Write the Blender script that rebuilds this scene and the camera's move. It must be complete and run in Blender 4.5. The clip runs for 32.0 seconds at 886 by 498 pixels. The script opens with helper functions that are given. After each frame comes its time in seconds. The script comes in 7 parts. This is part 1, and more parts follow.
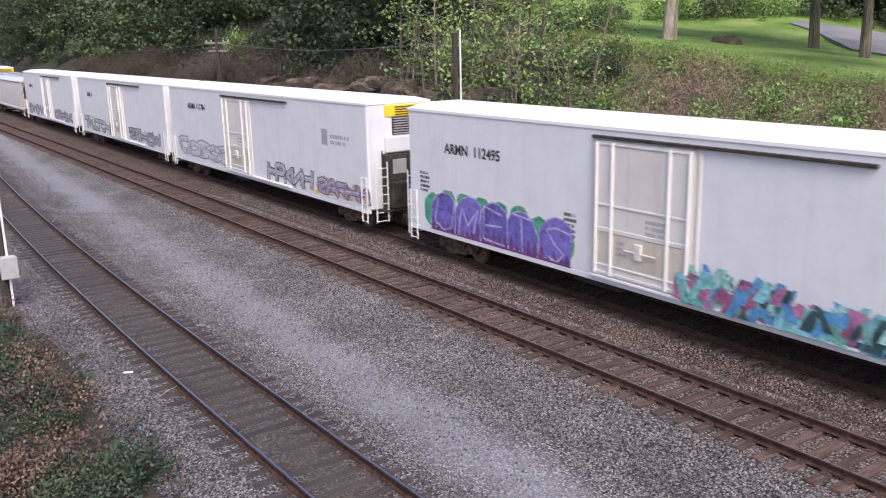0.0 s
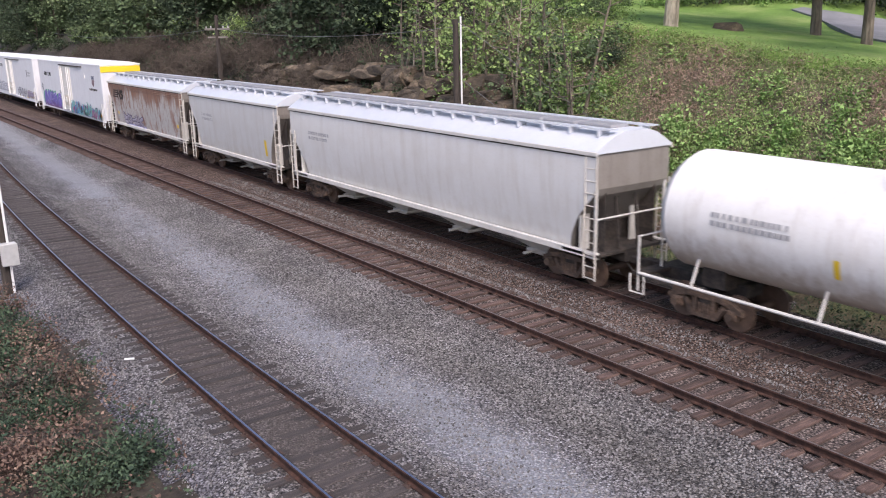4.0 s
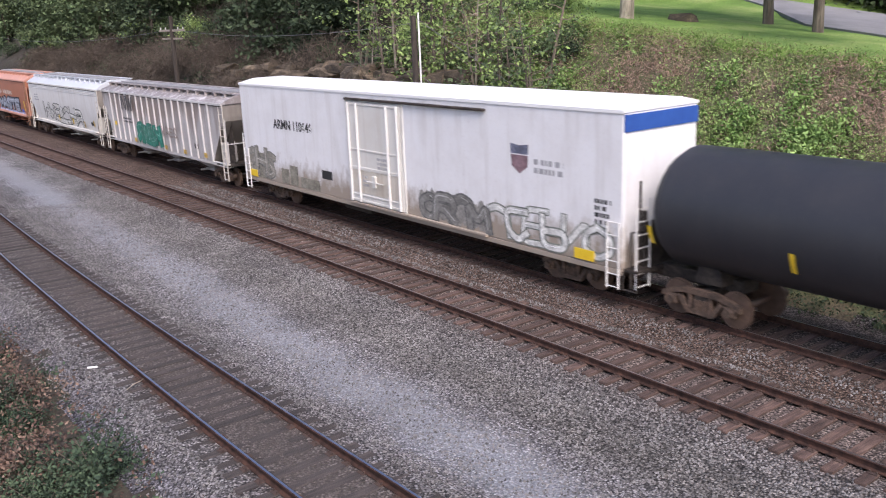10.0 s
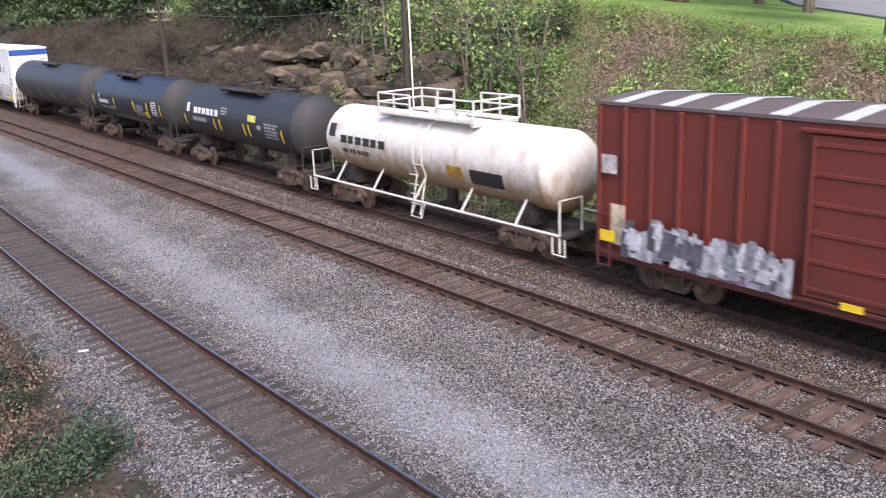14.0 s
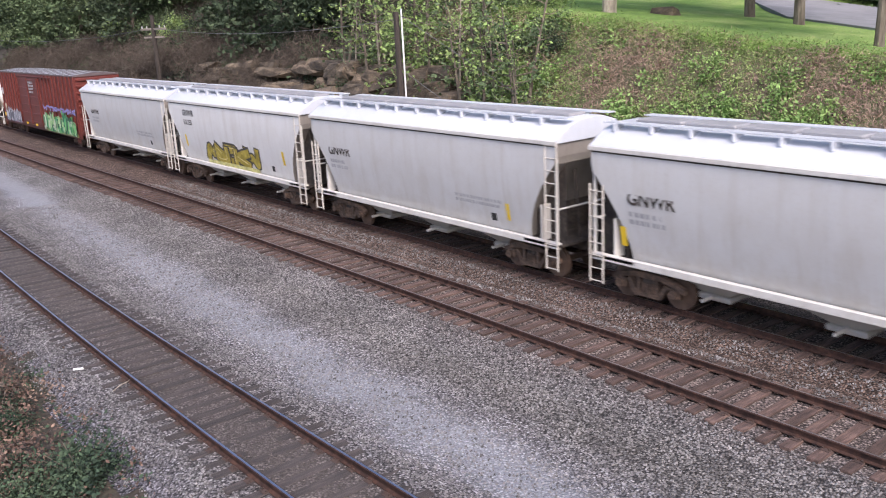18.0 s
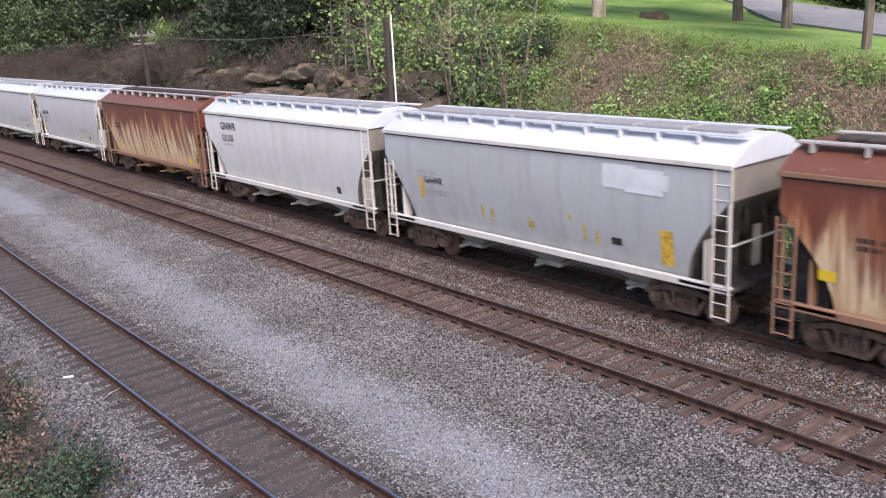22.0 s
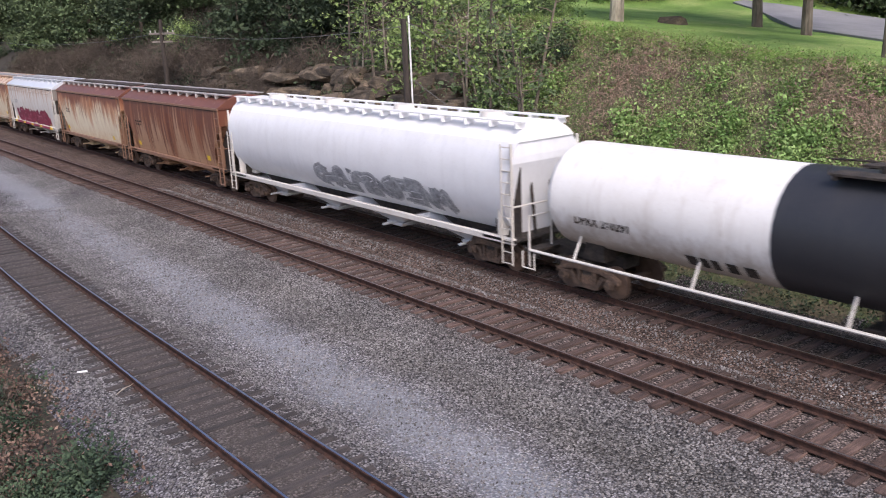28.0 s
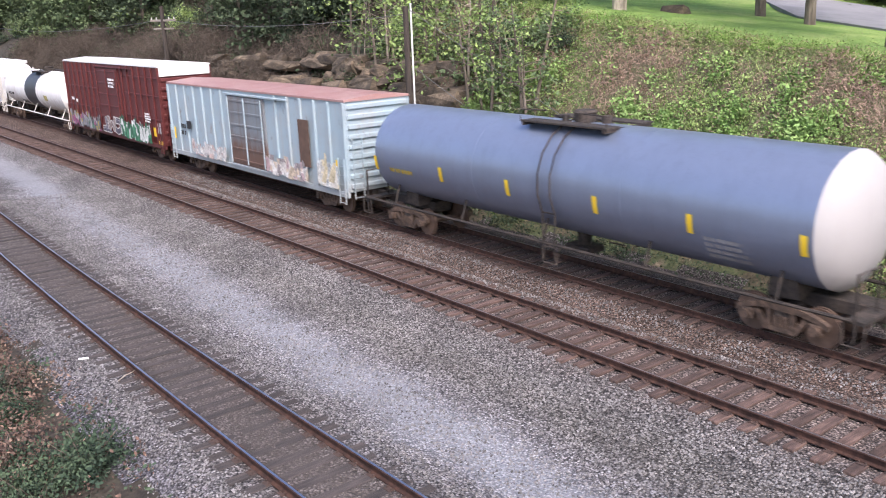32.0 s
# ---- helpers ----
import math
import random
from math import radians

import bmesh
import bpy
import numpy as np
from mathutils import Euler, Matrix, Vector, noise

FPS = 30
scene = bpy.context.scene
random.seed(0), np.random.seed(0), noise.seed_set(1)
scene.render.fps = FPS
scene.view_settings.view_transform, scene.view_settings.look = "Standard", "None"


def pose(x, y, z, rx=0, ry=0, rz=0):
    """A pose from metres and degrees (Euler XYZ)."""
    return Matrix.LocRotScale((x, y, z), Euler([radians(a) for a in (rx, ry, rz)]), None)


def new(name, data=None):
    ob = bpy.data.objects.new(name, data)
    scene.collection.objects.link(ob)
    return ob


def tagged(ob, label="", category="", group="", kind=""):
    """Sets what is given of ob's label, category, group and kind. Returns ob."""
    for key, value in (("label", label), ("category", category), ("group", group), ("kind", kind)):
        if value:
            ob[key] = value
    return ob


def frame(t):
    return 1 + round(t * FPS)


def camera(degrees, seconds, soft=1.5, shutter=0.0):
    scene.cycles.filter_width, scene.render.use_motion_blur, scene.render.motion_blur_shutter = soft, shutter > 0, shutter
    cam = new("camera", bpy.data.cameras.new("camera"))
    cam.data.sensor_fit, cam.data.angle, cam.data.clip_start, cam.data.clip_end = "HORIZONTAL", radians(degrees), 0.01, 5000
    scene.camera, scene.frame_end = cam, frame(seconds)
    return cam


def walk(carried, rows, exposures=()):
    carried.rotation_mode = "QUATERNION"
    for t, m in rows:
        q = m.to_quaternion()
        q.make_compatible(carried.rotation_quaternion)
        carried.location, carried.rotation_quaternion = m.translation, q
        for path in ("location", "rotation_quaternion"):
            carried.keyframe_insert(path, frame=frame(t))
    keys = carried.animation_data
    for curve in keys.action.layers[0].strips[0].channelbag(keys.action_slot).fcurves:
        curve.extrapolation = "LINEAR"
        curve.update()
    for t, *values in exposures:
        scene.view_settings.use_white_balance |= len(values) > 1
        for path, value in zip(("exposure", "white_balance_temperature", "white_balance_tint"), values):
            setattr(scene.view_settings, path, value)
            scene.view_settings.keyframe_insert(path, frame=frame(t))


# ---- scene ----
cam = camera(53.96, 32.0, soft=1.05, shutter=0.2)
PATH = [
    (0, pose(0, 0, 7.80, 76.39, 1.25, 55.05)),
    (0.5, pose(0, 0, 7.80, 76.23, 1.19, 55.10)),
    (1, pose(0, 0, 7.80, 76.24, 1.36, 54.94)),
    (1.5, pose(0, 0, 7.80, 76.10, 1.36, 54.87)),
    (2, pose(0, 0, 7.80, 75.80, 1.39, 54.87)),
    (2.5, pose(0, 0, 7.80, 75.54, 1.37, 54.93)),
    (4.5, pose(0, 0, 7.80, 75.63, 1.16, 55.12)),
    (5, pose(0, 0, 7.80, 75.98, 1.18, 54.88)),
    (5.5, pose(0, 0, 7.80, 76.13, 1.18, 54.60)),
    (6, pose(0, 0, 7.80, 76.04, 1.28, 54.05)),
    (6.5, pose(0, 0, 7.80, 76.02, 1.34, 53.59)),
    (7, pose(0, 0, 7.80, 76.30, 1.57, 53.65)),
    (7.5, pose(0, 0, 7.80, 76.44, 1.54, 53.54)),
    (8, pose(0, 0, 7.80, 76.48, 1.93, 52.57)),
    (8.5, pose(0, 0, 7.80, 75.91, 1.81, 52.34)),
    (9, pose(0, 0, 7.80, 75.54, 1.91, 52.36)),
    (9.5, pose(0, 0, 7.80, 75.36, 2.16, 52.49)),
    (10, pose(0, 0, 7.80, 75.23, 2.33, 52.39)),
    (10.5, pose(0, 0, 7.80, 75.14, 2.29, 52.35)),
    (11, pose(0, 0, 7.80, 75.00, 2.37, 52.20)),
    (11.5, pose(0, 0, 7.80, 74.90, 2.50, 52.18)),
    (12, pose(0, 0, 7.80, 74.67, 2.28, 52.46)),
    (12.5, pose(0, 0, 7.80, 74.44, 2.27, 52.38)),
    (13, pose(0, 0, 7.80, 74.42, 2.46, 52.09)),
    (13.5, pose(0, 0, 7.80, 74.30, 2.36, 51.90)),
    (14, pose(0, 0, 7.80, 74.02, 2.38, 51.77)),
    (14.5, pose(0, 0, 7.80, 74.17, 2.21, 51.91)),
    (16.5, pose(0, 0, 7.80, 74.62, 2.66, 51.70)),
    (17, pose(0, 0, 7.80, 74.72, 2.59, 51.65)),
    (17.5, pose(0, 0, 7.80, 74.83, 2.69, 51.27)),
    (18, pose(0, 0, 7.80, 74.92, 2.86, 51.31)),
    (18.5, pose(0, 0, 7.80, 74.94, 2.88, 51.51)),
    (19, pose(0, 0, 7.80, 74.84, 3.18, 51.23)),
    (19.5, pose(0, 0, 7.80, 74.97, 3.35, 50.12)),
    (20, pose(0, 0, 7.80, 74.90, 3.23, 48.29)),
    (20.5, pose(0, 0, 7.80, 74.97, 2.91, 48.23)),
    (21, pose(0, 0, 7.80, 75.34, 2.87, 49.82)),
    (21.5, pose(0, 0, 7.80, 75.16, 2.92, 50.27)),
    (22, pose(0, 0, 7.80, 75.21, 3.07, 50.65)),
    (22.5, pose(0, 0, 7.80, 75.26, 2.76, 51.32)),
    (23, pose(0, 0, 7.80, 75.47, 2.93, 51.67)),
    (23.5, pose(0, 0, 7.80, 75.59, 2.88, 51.48)),
    (24, pose(0, 0, 7.80, 75.69, 2.71, 51.44)),
    (24.5, pose(0, 0, 7.80, 75.54, 2.70, 51.48)),
    (25, pose(0, 0, 7.80, 75.36, 2.53, 51.78)),
    (25.5, pose(0, 0, 7.80, 75.12, 2.52, 51.93)),
    (27.5, pose(0, 0, 7.80, 75.49, 2.53, 51.59)),
    (28, pose(0, 0, 7.80, 75.39, 2.35, 51.78)),
    (28.5, pose(0, 0, 7.80, 75.27, 2.24, 51.97)),
    (29, pose(0, 0, 7.80, 75.12, 2.46, 51.96)),
    (29.5, pose(0, 0, 7.80, 75.06, 2.35, 51.93)),
    (30, pose(0, 0, 7.80, 74.95, 2.46, 51.65)),
    (30.5, pose(0, 0, 7.80, 74.93, 2.56, 51.63)),
    (31, pose(0, 0, 7.80, 74.95, 2.33, 51.76)),
    (31.5, pose(0, 0, 7.80, 74.93, 2.24, 51.77)),
    (32, pose(0, 0, 7.80, 74.65, 2.12, 51.91)),
]
EXPOSURE = [(t, 0.54 + e, 6380, 19) for t, e in ((0, 0.06), (2.5, 0.05), (4.5, 0.15), (6, 0.36), (9, 0.26), (10, 0.16), (11, 0.62), (11.5, 0.8), (13, 0.95), (14, 0.5), (17, 0.32), (19, 0.36), (20, 0.3), (21, 0.4), (22, 0.32), (23, 0.52), (25.5, 0.35), (28, 0.0), (29, 0.08), (30, 0.5), (32, 0.64))]
walk(cam, PATH, EXPOSURE)

# ---- light ----
SUN_ELEV, SUN_TURN = 48.0, 112.0         # the bright part of a hazy sky stands beyond the near end of the train
world = bpy.data.worlds.new("sky")
scene.world = world
world.use_nodes = True
wn = world.node_tree
sky = wn.nodes.new("ShaderNodeTexSky")
sky.sky_type = "NISHITA"
sky.sun_disc = False
sky.sun_elevation = radians(SUN_ELEV)
sky.sun_rotation = radians(SUN_TURN)
sky.air_density, sky.dust_density, sky.ozone_density = 1.0, 3.0, 1.0
wn.links.new(sky.outputs[0], wn.nodes["Background"].inputs[0])
wn.nodes["Background"].inputs[1].default_value = 0.135
sun = new("sun", bpy.data.lights.new("sun", "SUN"))
sun.data.energy, sun.data.angle, sun.data.color = 1.9, radians(30), (1.0, 0.95, 0.88)
sd = Vector((math.sin(radians(SUN_TURN)) * math.cos(radians(SUN_ELEV)), math.cos(radians(SUN_TURN)) * math.cos(radians(SUN_ELEV)), math.sin(radians(SUN_ELEV))))
sun.rotation_mode = "QUATERNION"
sun.rotation_quaternion = sd.to_track_quat("Z", "Y")
sun.location = (20, 0, 60)

# ---- materials ----
MATS = {}


def mat(name, cols, scale=3.0, rough=0.7, metal=0.0, bump=0.0, bump_scale=40.0, stretch=(1, 1, 1), detail=6.0, vary=0.0, island=False, spec=0.5, space="Object", fine=0.0, fine_scale=60.0):
    """Noise-driven colour ramp over cols, a finer grain, and a bump."""
    if name in MATS:
        return MATS[name]
    m = bpy.data.materials.new(name)
    MATS[name] = m
    m.use_nodes = True
    nt = m.node_tree
    n, link = nt.nodes, nt.links.new
    b = n["Principled BSDF"]
    b.inputs["Roughness"].default_value = rough
    b.inputs["Metallic"].default_value = metal
    b.inputs["Specular IOR Level"].default_value = spec
    tc = n.new("ShaderNodeTexCoord")
    mp = n.new("ShaderNodeMapping")
    mp.inputs["Scale"].default_value = stretch
    link(tc.outputs[space], mp.inputs[0])
    oi = n.new("ShaderNodeObjectInfo")
    off = n.new("ShaderNodeVectorMath")
    off.operation = "MULTIPLY_ADD"
    link(oi.outputs["Random"], off.inputs[0])
    off.inputs[1].default_value = (37.0, 11.0, 23.0) if space == "Object" else (0, 0, 0)
    link(mp.outputs[0], off.inputs[2])
    nz = n.new("ShaderNodeTexNoise")
    nz.inputs["Scale"].default_value = scale
    nz.inputs["Detail"].default_value = detail
    nz.inputs["Roughness"].default_value = 0.62
    link(off.outputs[0], nz.inputs["Vector"])
    rp = n.new("ShaderNodeValToRGB")
    e = rp.color_ramp.elements
    lo, hi = 0.3, 0.7
    for i, c in enumerate(cols):
        p = lo + (hi - lo) * i / max(1, len(cols) - 1)
        if i < 2:
            e[i].position = p
            e[i].color = (*c, 1)
        else:
            e.new(p).color = (*c, 1)
    link(nz.outputs["Fac"], rp.inputs[0])
    col = rp.outputs[0]
    if fine:
        fz = n.new("ShaderNodeTexNoise")
        fz.inputs["Scale"].default_value = fine_scale
        fz.inputs["Detail"].default_value = 3.0
        link(off.outputs[0], fz.inputs["Vector"])
        mr = n.new("ShaderNodeMapRange")
        mr.inputs["From Min"].default_value, mr.inputs["From Max"].default_value = 0.3, 0.7
        mr.inputs["To Min"].default_value, mr.inputs["To Max"].default_value = 1 - fine, 1 + fine
        link(fz.outputs["Fac"], mr.inputs["Value"])
        mx = n.new("ShaderNodeVectorMath")
        mx.operation = "SCALE"
        link(col, mx.inputs[0])
        link(mr.outputs[0], mx.inputs["Scale"])
        col = mx.outputs[0]
    if vary:
        hs = n.new("ShaderNodeHueSaturation")
        src = oi.outputs["Random"]
        if island:
            src = n.new("ShaderNodeNewGeometry").outputs["Random Per Island"]
        mr = n.new("ShaderNodeMapRange")
        mr.inputs["To Min"].default_value, mr.inputs["To Max"].default_value = 1 - vary, 1 + vary
        link(src, mr.inputs["Value"])
        link(mr.outputs[0], hs.inputs["Value"])
        link(col, hs.inputs["Color"])
        col = hs.outputs[0]
    link(col, b.inputs["Base Color"])
    if bump:
        bz = n.new("ShaderNodeTexNoise")
        bz.inputs["Scale"].default_value = bump_scale
        bz.inputs["Detail"].default_value = 4.0
        link(off.outputs[0], bz.inputs["Vector"])
        bp = n.new("ShaderNodeBump")
        bp.inputs["Strength"].default_value = bump
        bp.inputs["Distance"].default_value = 0.05
        link(bz.outputs["Fac"], bp.inputs["Height"])
        link(bp.outputs[0], b.inputs["Normal"])
    return m


def paint(name, base, dirt=(0.12, 0.1, 0.085), amount=0.35, streak=0.5, rust=None, rust_amount=0.0, rough=0.5, low=0.0, metal=0.0, drip=None, blotch=False, low_to=0.75):
    """Car paint in the car's own metres: broad grime, streaks that run down, and rust that breaks through."""
    if name in MATS:
        return MATS[name]
    m = bpy.data.materials.new(name)
    MATS[name] = m
    m.use_nodes = True
    nt = m.node_tree
    n, link = nt.nodes, nt.links.new
    b = n["Principled BSDF"]
    b.inputs["Roughness"].default_value = rough
    b.inputs["Metallic"].default_value = metal
    tc = n.new("ShaderNodeTexCoord")

    def noise_of(scale, stretch, lo, hi, seed, detail=6.0):
        mp = n.new("ShaderNodeMapping")
        mp.inputs["Scale"].default_value = stretch
        mp.inputs["Location"].default_value = (seed * 7.3, seed * 3.1, seed * 5.7)
        link(tc.outputs["Object"], mp.inputs[0])
        nz = n.new("ShaderNodeTexNoise")
        nz.inputs["Scale"].default_value = scale
        nz.inputs["Detail"].default_value = detail
        nz.inputs["Roughness"].default_value = 0.65
        link(mp.outputs[0], nz.inputs["Vector"])
        mr = n.new("ShaderNodeMapRange")
        mr.inputs["From Min"].default_value, mr.inputs["From Max"].default_value = lo, hi
        link(nz.outputs["Fac"], mr.inputs["Value"])
        return mr.outputs[0]

    def mix(fac, a, c, k=1.0):
        mx = n.new("ShaderNodeMix")
        mx.data_type = "RGBA"
        ml = n.new("ShaderNodeMath")
        ml.operation = "MULTIPLY"
        link(fac, ml.inputs[0])
        ml.inputs[1].default_value = k
        link(ml.outputs[0], mx.inputs["Factor"])
        if isinstance(a, tuple):
            mx.inputs["A"].default_value = (*a, 1)
        else:
            link(a, mx.inputs["A"])
        mx.inputs["B"].default_value = (*c, 1)
        return mx.outputs["Result"]

    seed = sum(map(ord, name)) % 17
    col = mix(noise_of(0.8, (1, 1, 1), 0.42, 0.75, seed), base, tuple(0.55 * u + 0.45 * v for u, v in zip(base, dirt)), amount)
    col = mix(noise_of(2.6, (1, 1, 0.07), 0.5, 0.72, seed + 1), col, dirt, streak * 0.6)
    col = mix(noise_of(14.0, (1, 1, 1), 0.55, 0.75, seed + 2), col, dirt, amount * 0.5)
    if rust:
        # rust starts under the eaves and runs down in streaks
        sz = n.new("ShaderNodeSeparateXYZ")
        link(tc.outputs["Object"], sz.inputs[0])
        up = n.new("ShaderNodeMapRange")
        up.inputs["From Min"].default_value, up.inputs["From Max"].default_value = 1.2, 4.4
        up.inputs["To Min"].default_value, up.inputs["To Max"].default_value = -0.1, 0.16
        link(sz.outputs["Z"], up.inputs["Value"])
        for sc, st, k, tint in ((1.1, 0.5, 0.7, 1.3), (2.3, 0.4, 0.8, 1.0), (5.5, 0.25, 0.7, 0.8)) if blotch else ((2.2, 0.045, 0.75, 1.35), (1.3, 0.12, 0.9, 1.0), (5.5, 0.06, 0.8, 0.6)):
            base_n = noise_of(sc, (1, 1, st), 0.0, 1.0, seed + 3 + sc, 8.0)
            sm = n.new("ShaderNodeMath")
            sm.operation = "ADD"
            link(base_n, sm.inputs[0])
            sm.inputs[1].default_value = 0.0
            if not blotch:
                link(up.outputs[0], sm.inputs[1])
            th = n.new("ShaderNodeMapRange")
            th.inputs["From Min"].default_value, th.inputs["From Max"].default_value = 0.66 - 0.28 * rust_amount, 0.74 - 0.24 * rust_amount
            link(sm.outputs[0], th.inputs["Value"])
            col = mix(th.outputs[0], col, tuple(tint * u for u in rust), k)
    # rust that runs down from the roof's edge in tongues of uneven length
    for top, reach, scale, tone, k in (drip or ()):
        sx = n.new("ShaderNodeSeparateXYZ")
        link(tc.outputs["Object"], sx.inputs[0])
        run_n = noise_of(scale, (1, 0.3, 0.02), 0.38, 0.7, seed + 7 + scale, 5.0)
        ad = n.new("ShaderNodeMath")
        ad.operation = "MULTIPLY_ADD"
        link(run_n, ad.inputs[0])
        ad.inputs[1].default_value = reach
        link(sx.outputs["Z"], ad.inputs[2])
        rag = noise_of(9.0, (1, 1, 0.3), 0.2, 0.8, seed + 8, 4.0)
        a2 = n.new("ShaderNodeMath")
        a2.operation = "MULTIPLY_ADD"
        link(rag, a2.inputs[0])
        a2.inputs[1].default_value = 0.35
        link(ad.outputs[0], a2.inputs[2])
        mr = n.new("ShaderNodeMapRange")
        mr.interpolation_type = "SMOOTHSTEP"
        mr.inputs["From Min"].default_value, mr.inputs["From Max"].default_value = top, top + 0.3 * reach + 0.12
        link(a2.outputs[0], mr.inputs["Value"])
        col = mix(mr.outputs[0], col, tone, k)
    if low:
        sx = n.new("ShaderNodeSeparateXYZ")
        link(tc.outputs["Object"], sx.inputs[0])
        gr = noise_of(3.0, (1, 1, 0.6), 0.0, 1.0, seed + 5)
        ad = n.new("ShaderNodeMath")
        ad.operation = "MULTIPLY_ADD"
        link(gr, ad.inputs[0])
        ad.inputs[1].default_value = -2.2
        link(sx.outputs["Z"], ad.inputs[2])
        mr = n.new("ShaderNodeMapRange")
        mr.inputs["From Min"].default_value, mr.inputs["From Max"].default_value = low_to, low_to - 0.85
        link(ad.outputs[0], mr.inputs["Value"])
        col = mix(mr.outputs[0], col, dirt, low)
    link(col, b.inputs["Base Color"])
    bz = n.new("ShaderNodeTexNoise")
    bz.inputs["Scale"].default_value = 3.0
    bz.inputs["Detail"].default_value = 5.0
    link(tc.outputs["Object"], bz.inputs["Vector"])
    bp = n.new("ShaderNodeBump")
    bp.inputs["Strength"].default_value, bp.inputs["Distance"].default_value = 0.25, 0.03
    link(bz.outputs["Fac"], bp.inputs["Height"])
    link(bp.outputs[0], b.inputs["Normal"])
    return m


def stone_mat(name, cols, cell=22.0, big=0.35, dust=None, rough=0.9, bump=0.9, band=None):
    """Crushed stone: Voronoi cells of stone size, coloured one by one, with a bump and broad tone shifts. band:
    (offset, half width) of a dusty strip along the track. Further strips tint the stone with dust, dirt and painted
    shade.
    """
    m = bpy.data.materials.new(name)
    MATS[name] = m
    m.use_nodes = True
    nt = m.node_tree
    n, link = nt.nodes, nt.links.new
    b = n["Principled BSDF"]
    b.inputs["Roughness"].default_value = rough
    b.inputs["Specular IOR Level"].default_value = 0.25
    tc = n.new("ShaderNodeTexCoord")
    vo = n.new("ShaderNodeTexVoronoi")
    vo.inputs["Scale"].default_value = cell
    link(tc.outputs["Object"], vo.inputs["Vector"])
    sp = n.new("ShaderNodeSeparateColor")
    link(vo.outputs["Color"], sp.inputs[0])
    rp = n.new("ShaderNodeValToRGB")
    e = rp.color_ramp.elements
    for i, c in enumerate(cols):
        p = i / (len(cols) - 1)
        if i < 2:
            e[i].position, e[i].color = p, (*c, 1)
        else:
            e.new(p).color = (*c, 1)
    link(sp.outputs[0], rp.inputs[0])
    # joints between stones are dark
    jn = n.new("ShaderNodeMapRange")
    jn.inputs["From Min"].default_value, jn.inputs["From Max"].default_value = 0.75, 0.35
    jn.inputs["To Min"].default_value, jn.inputs["To Max"].default_value = 0.22, 1.08
    link(vo.outputs["Distance"], jn.inputs["Value"])
    nz = n.new("ShaderNodeTexNoise")
    nz.inputs["Scale"].default_value, nz.inputs["Detail"].default_value = big, 7.0
    link(tc.outputs["Object"], nz.inputs["Vector"])
    mr = n.new("ShaderNodeMapRange")
    mr.inputs["From Min"].default_value, mr.inputs["From Max"].default_value = 0.3, 0.7
    mr.inputs["To Min"].default_value, mr.inputs["To Max"].default_value = 0.72, 1.25
    link(nz.outputs["Fac"], mr.inputs["Value"])
    mm = n.new("ShaderNodeMath")
    mm.operation = "MULTIPLY"
    link(jn.outputs[0], mm.inputs[0])
    link(mr.outputs[0], mm.inputs[1])
    sc = n.new("ShaderNodeVectorMath")
    sc.operation = "SCALE"
    link(rp.outputs[0], sc.inputs[0])
    link(mm.outputs[0], sc.inputs["Scale"])
    col = sc.outputs[0]
    if dust:
        for (y0, slope, half, k, c, *flat) in dust:
            sx = n.new("ShaderNodeSeparateXYZ")
            link(tc.outputs["Object"], sx.inputs[0])
            line = n.new("ShaderNodeMath")
            line.operation = "MULTIPLY_ADD"
            link(sx.outputs["X"], line.inputs[0])
            line.inputs[1].default_value = -slope
            link(sx.outputs["Y"], line.inputs[2])
            wob = n.new("ShaderNodeTexNoise")
            wob.inputs["Scale"].default_value, wob.inputs["Detail"].default_value = 0.5, 6.0
            link(tc.outputs["Object"], wob.inputs["Vector"])
            add = n.new("ShaderNodeMath")
            add.operation = "MULTIPLY_ADD"
            link(wob.outputs["Fac"], add.inputs[0])
            add.inputs[1].default_value = 1.2
            link(line.outputs[0], add.inputs[2])
            dv = n.new("ShaderNodeMath")
            dv.operation = "SUBTRACT"
            link(add.outputs[0], dv.inputs[0])
            dv.inputs[1].default_value = y0 + 0.6
            ab = n.new("ShaderNodeMath")
            ab.operation = "ABSOLUTE"
            link(dv.outputs[0], ab.inputs[0])
            fr = n.new("ShaderNodeMapRange")
            fr.interpolation_type = "SMOOTHSTEP"
            fr.inputs["From Min"].default_value, fr.inputs["From Max"].default_value = half, half * 0.15
            fr.inputs["To Min"].default_value, fr.inputs["To Max"].default_value = 0.0, k
            link(ab.outputs[0], fr.inputs["Value"])
            mx = n.new("ShaderNodeMix")
            mx.data_type = "RGBA"
            link(fr.outputs[0], mx.inputs["Factor"])
            link(col, mx.inputs["A"])
            tint = n.new("ShaderNodeVectorMath")
            tint.operation = "MULTIPLY"
            link(col, tint.inputs[0])
            tint.inputs[1].default_value = tuple(u / 0.15 for u in c)
            if flat:
                mx.inputs["B"].default_value = (*c, 1)
            else:
                link(tint.outputs[0], mx.inputs["B"])
            col = mx.outputs["Result"]
    link(col, b.inputs["Base Color"])
    bp = n.new("ShaderNodeBump")
    bp.invert = True
    bp.inputs["Strength"].default_value, bp.inputs["Distance"].default_value = bump, 0.05
    link(vo.outputs["Distance"], bp.inputs["Height"])
    link(bp.outputs[0], b.inputs["Normal"])
    return m


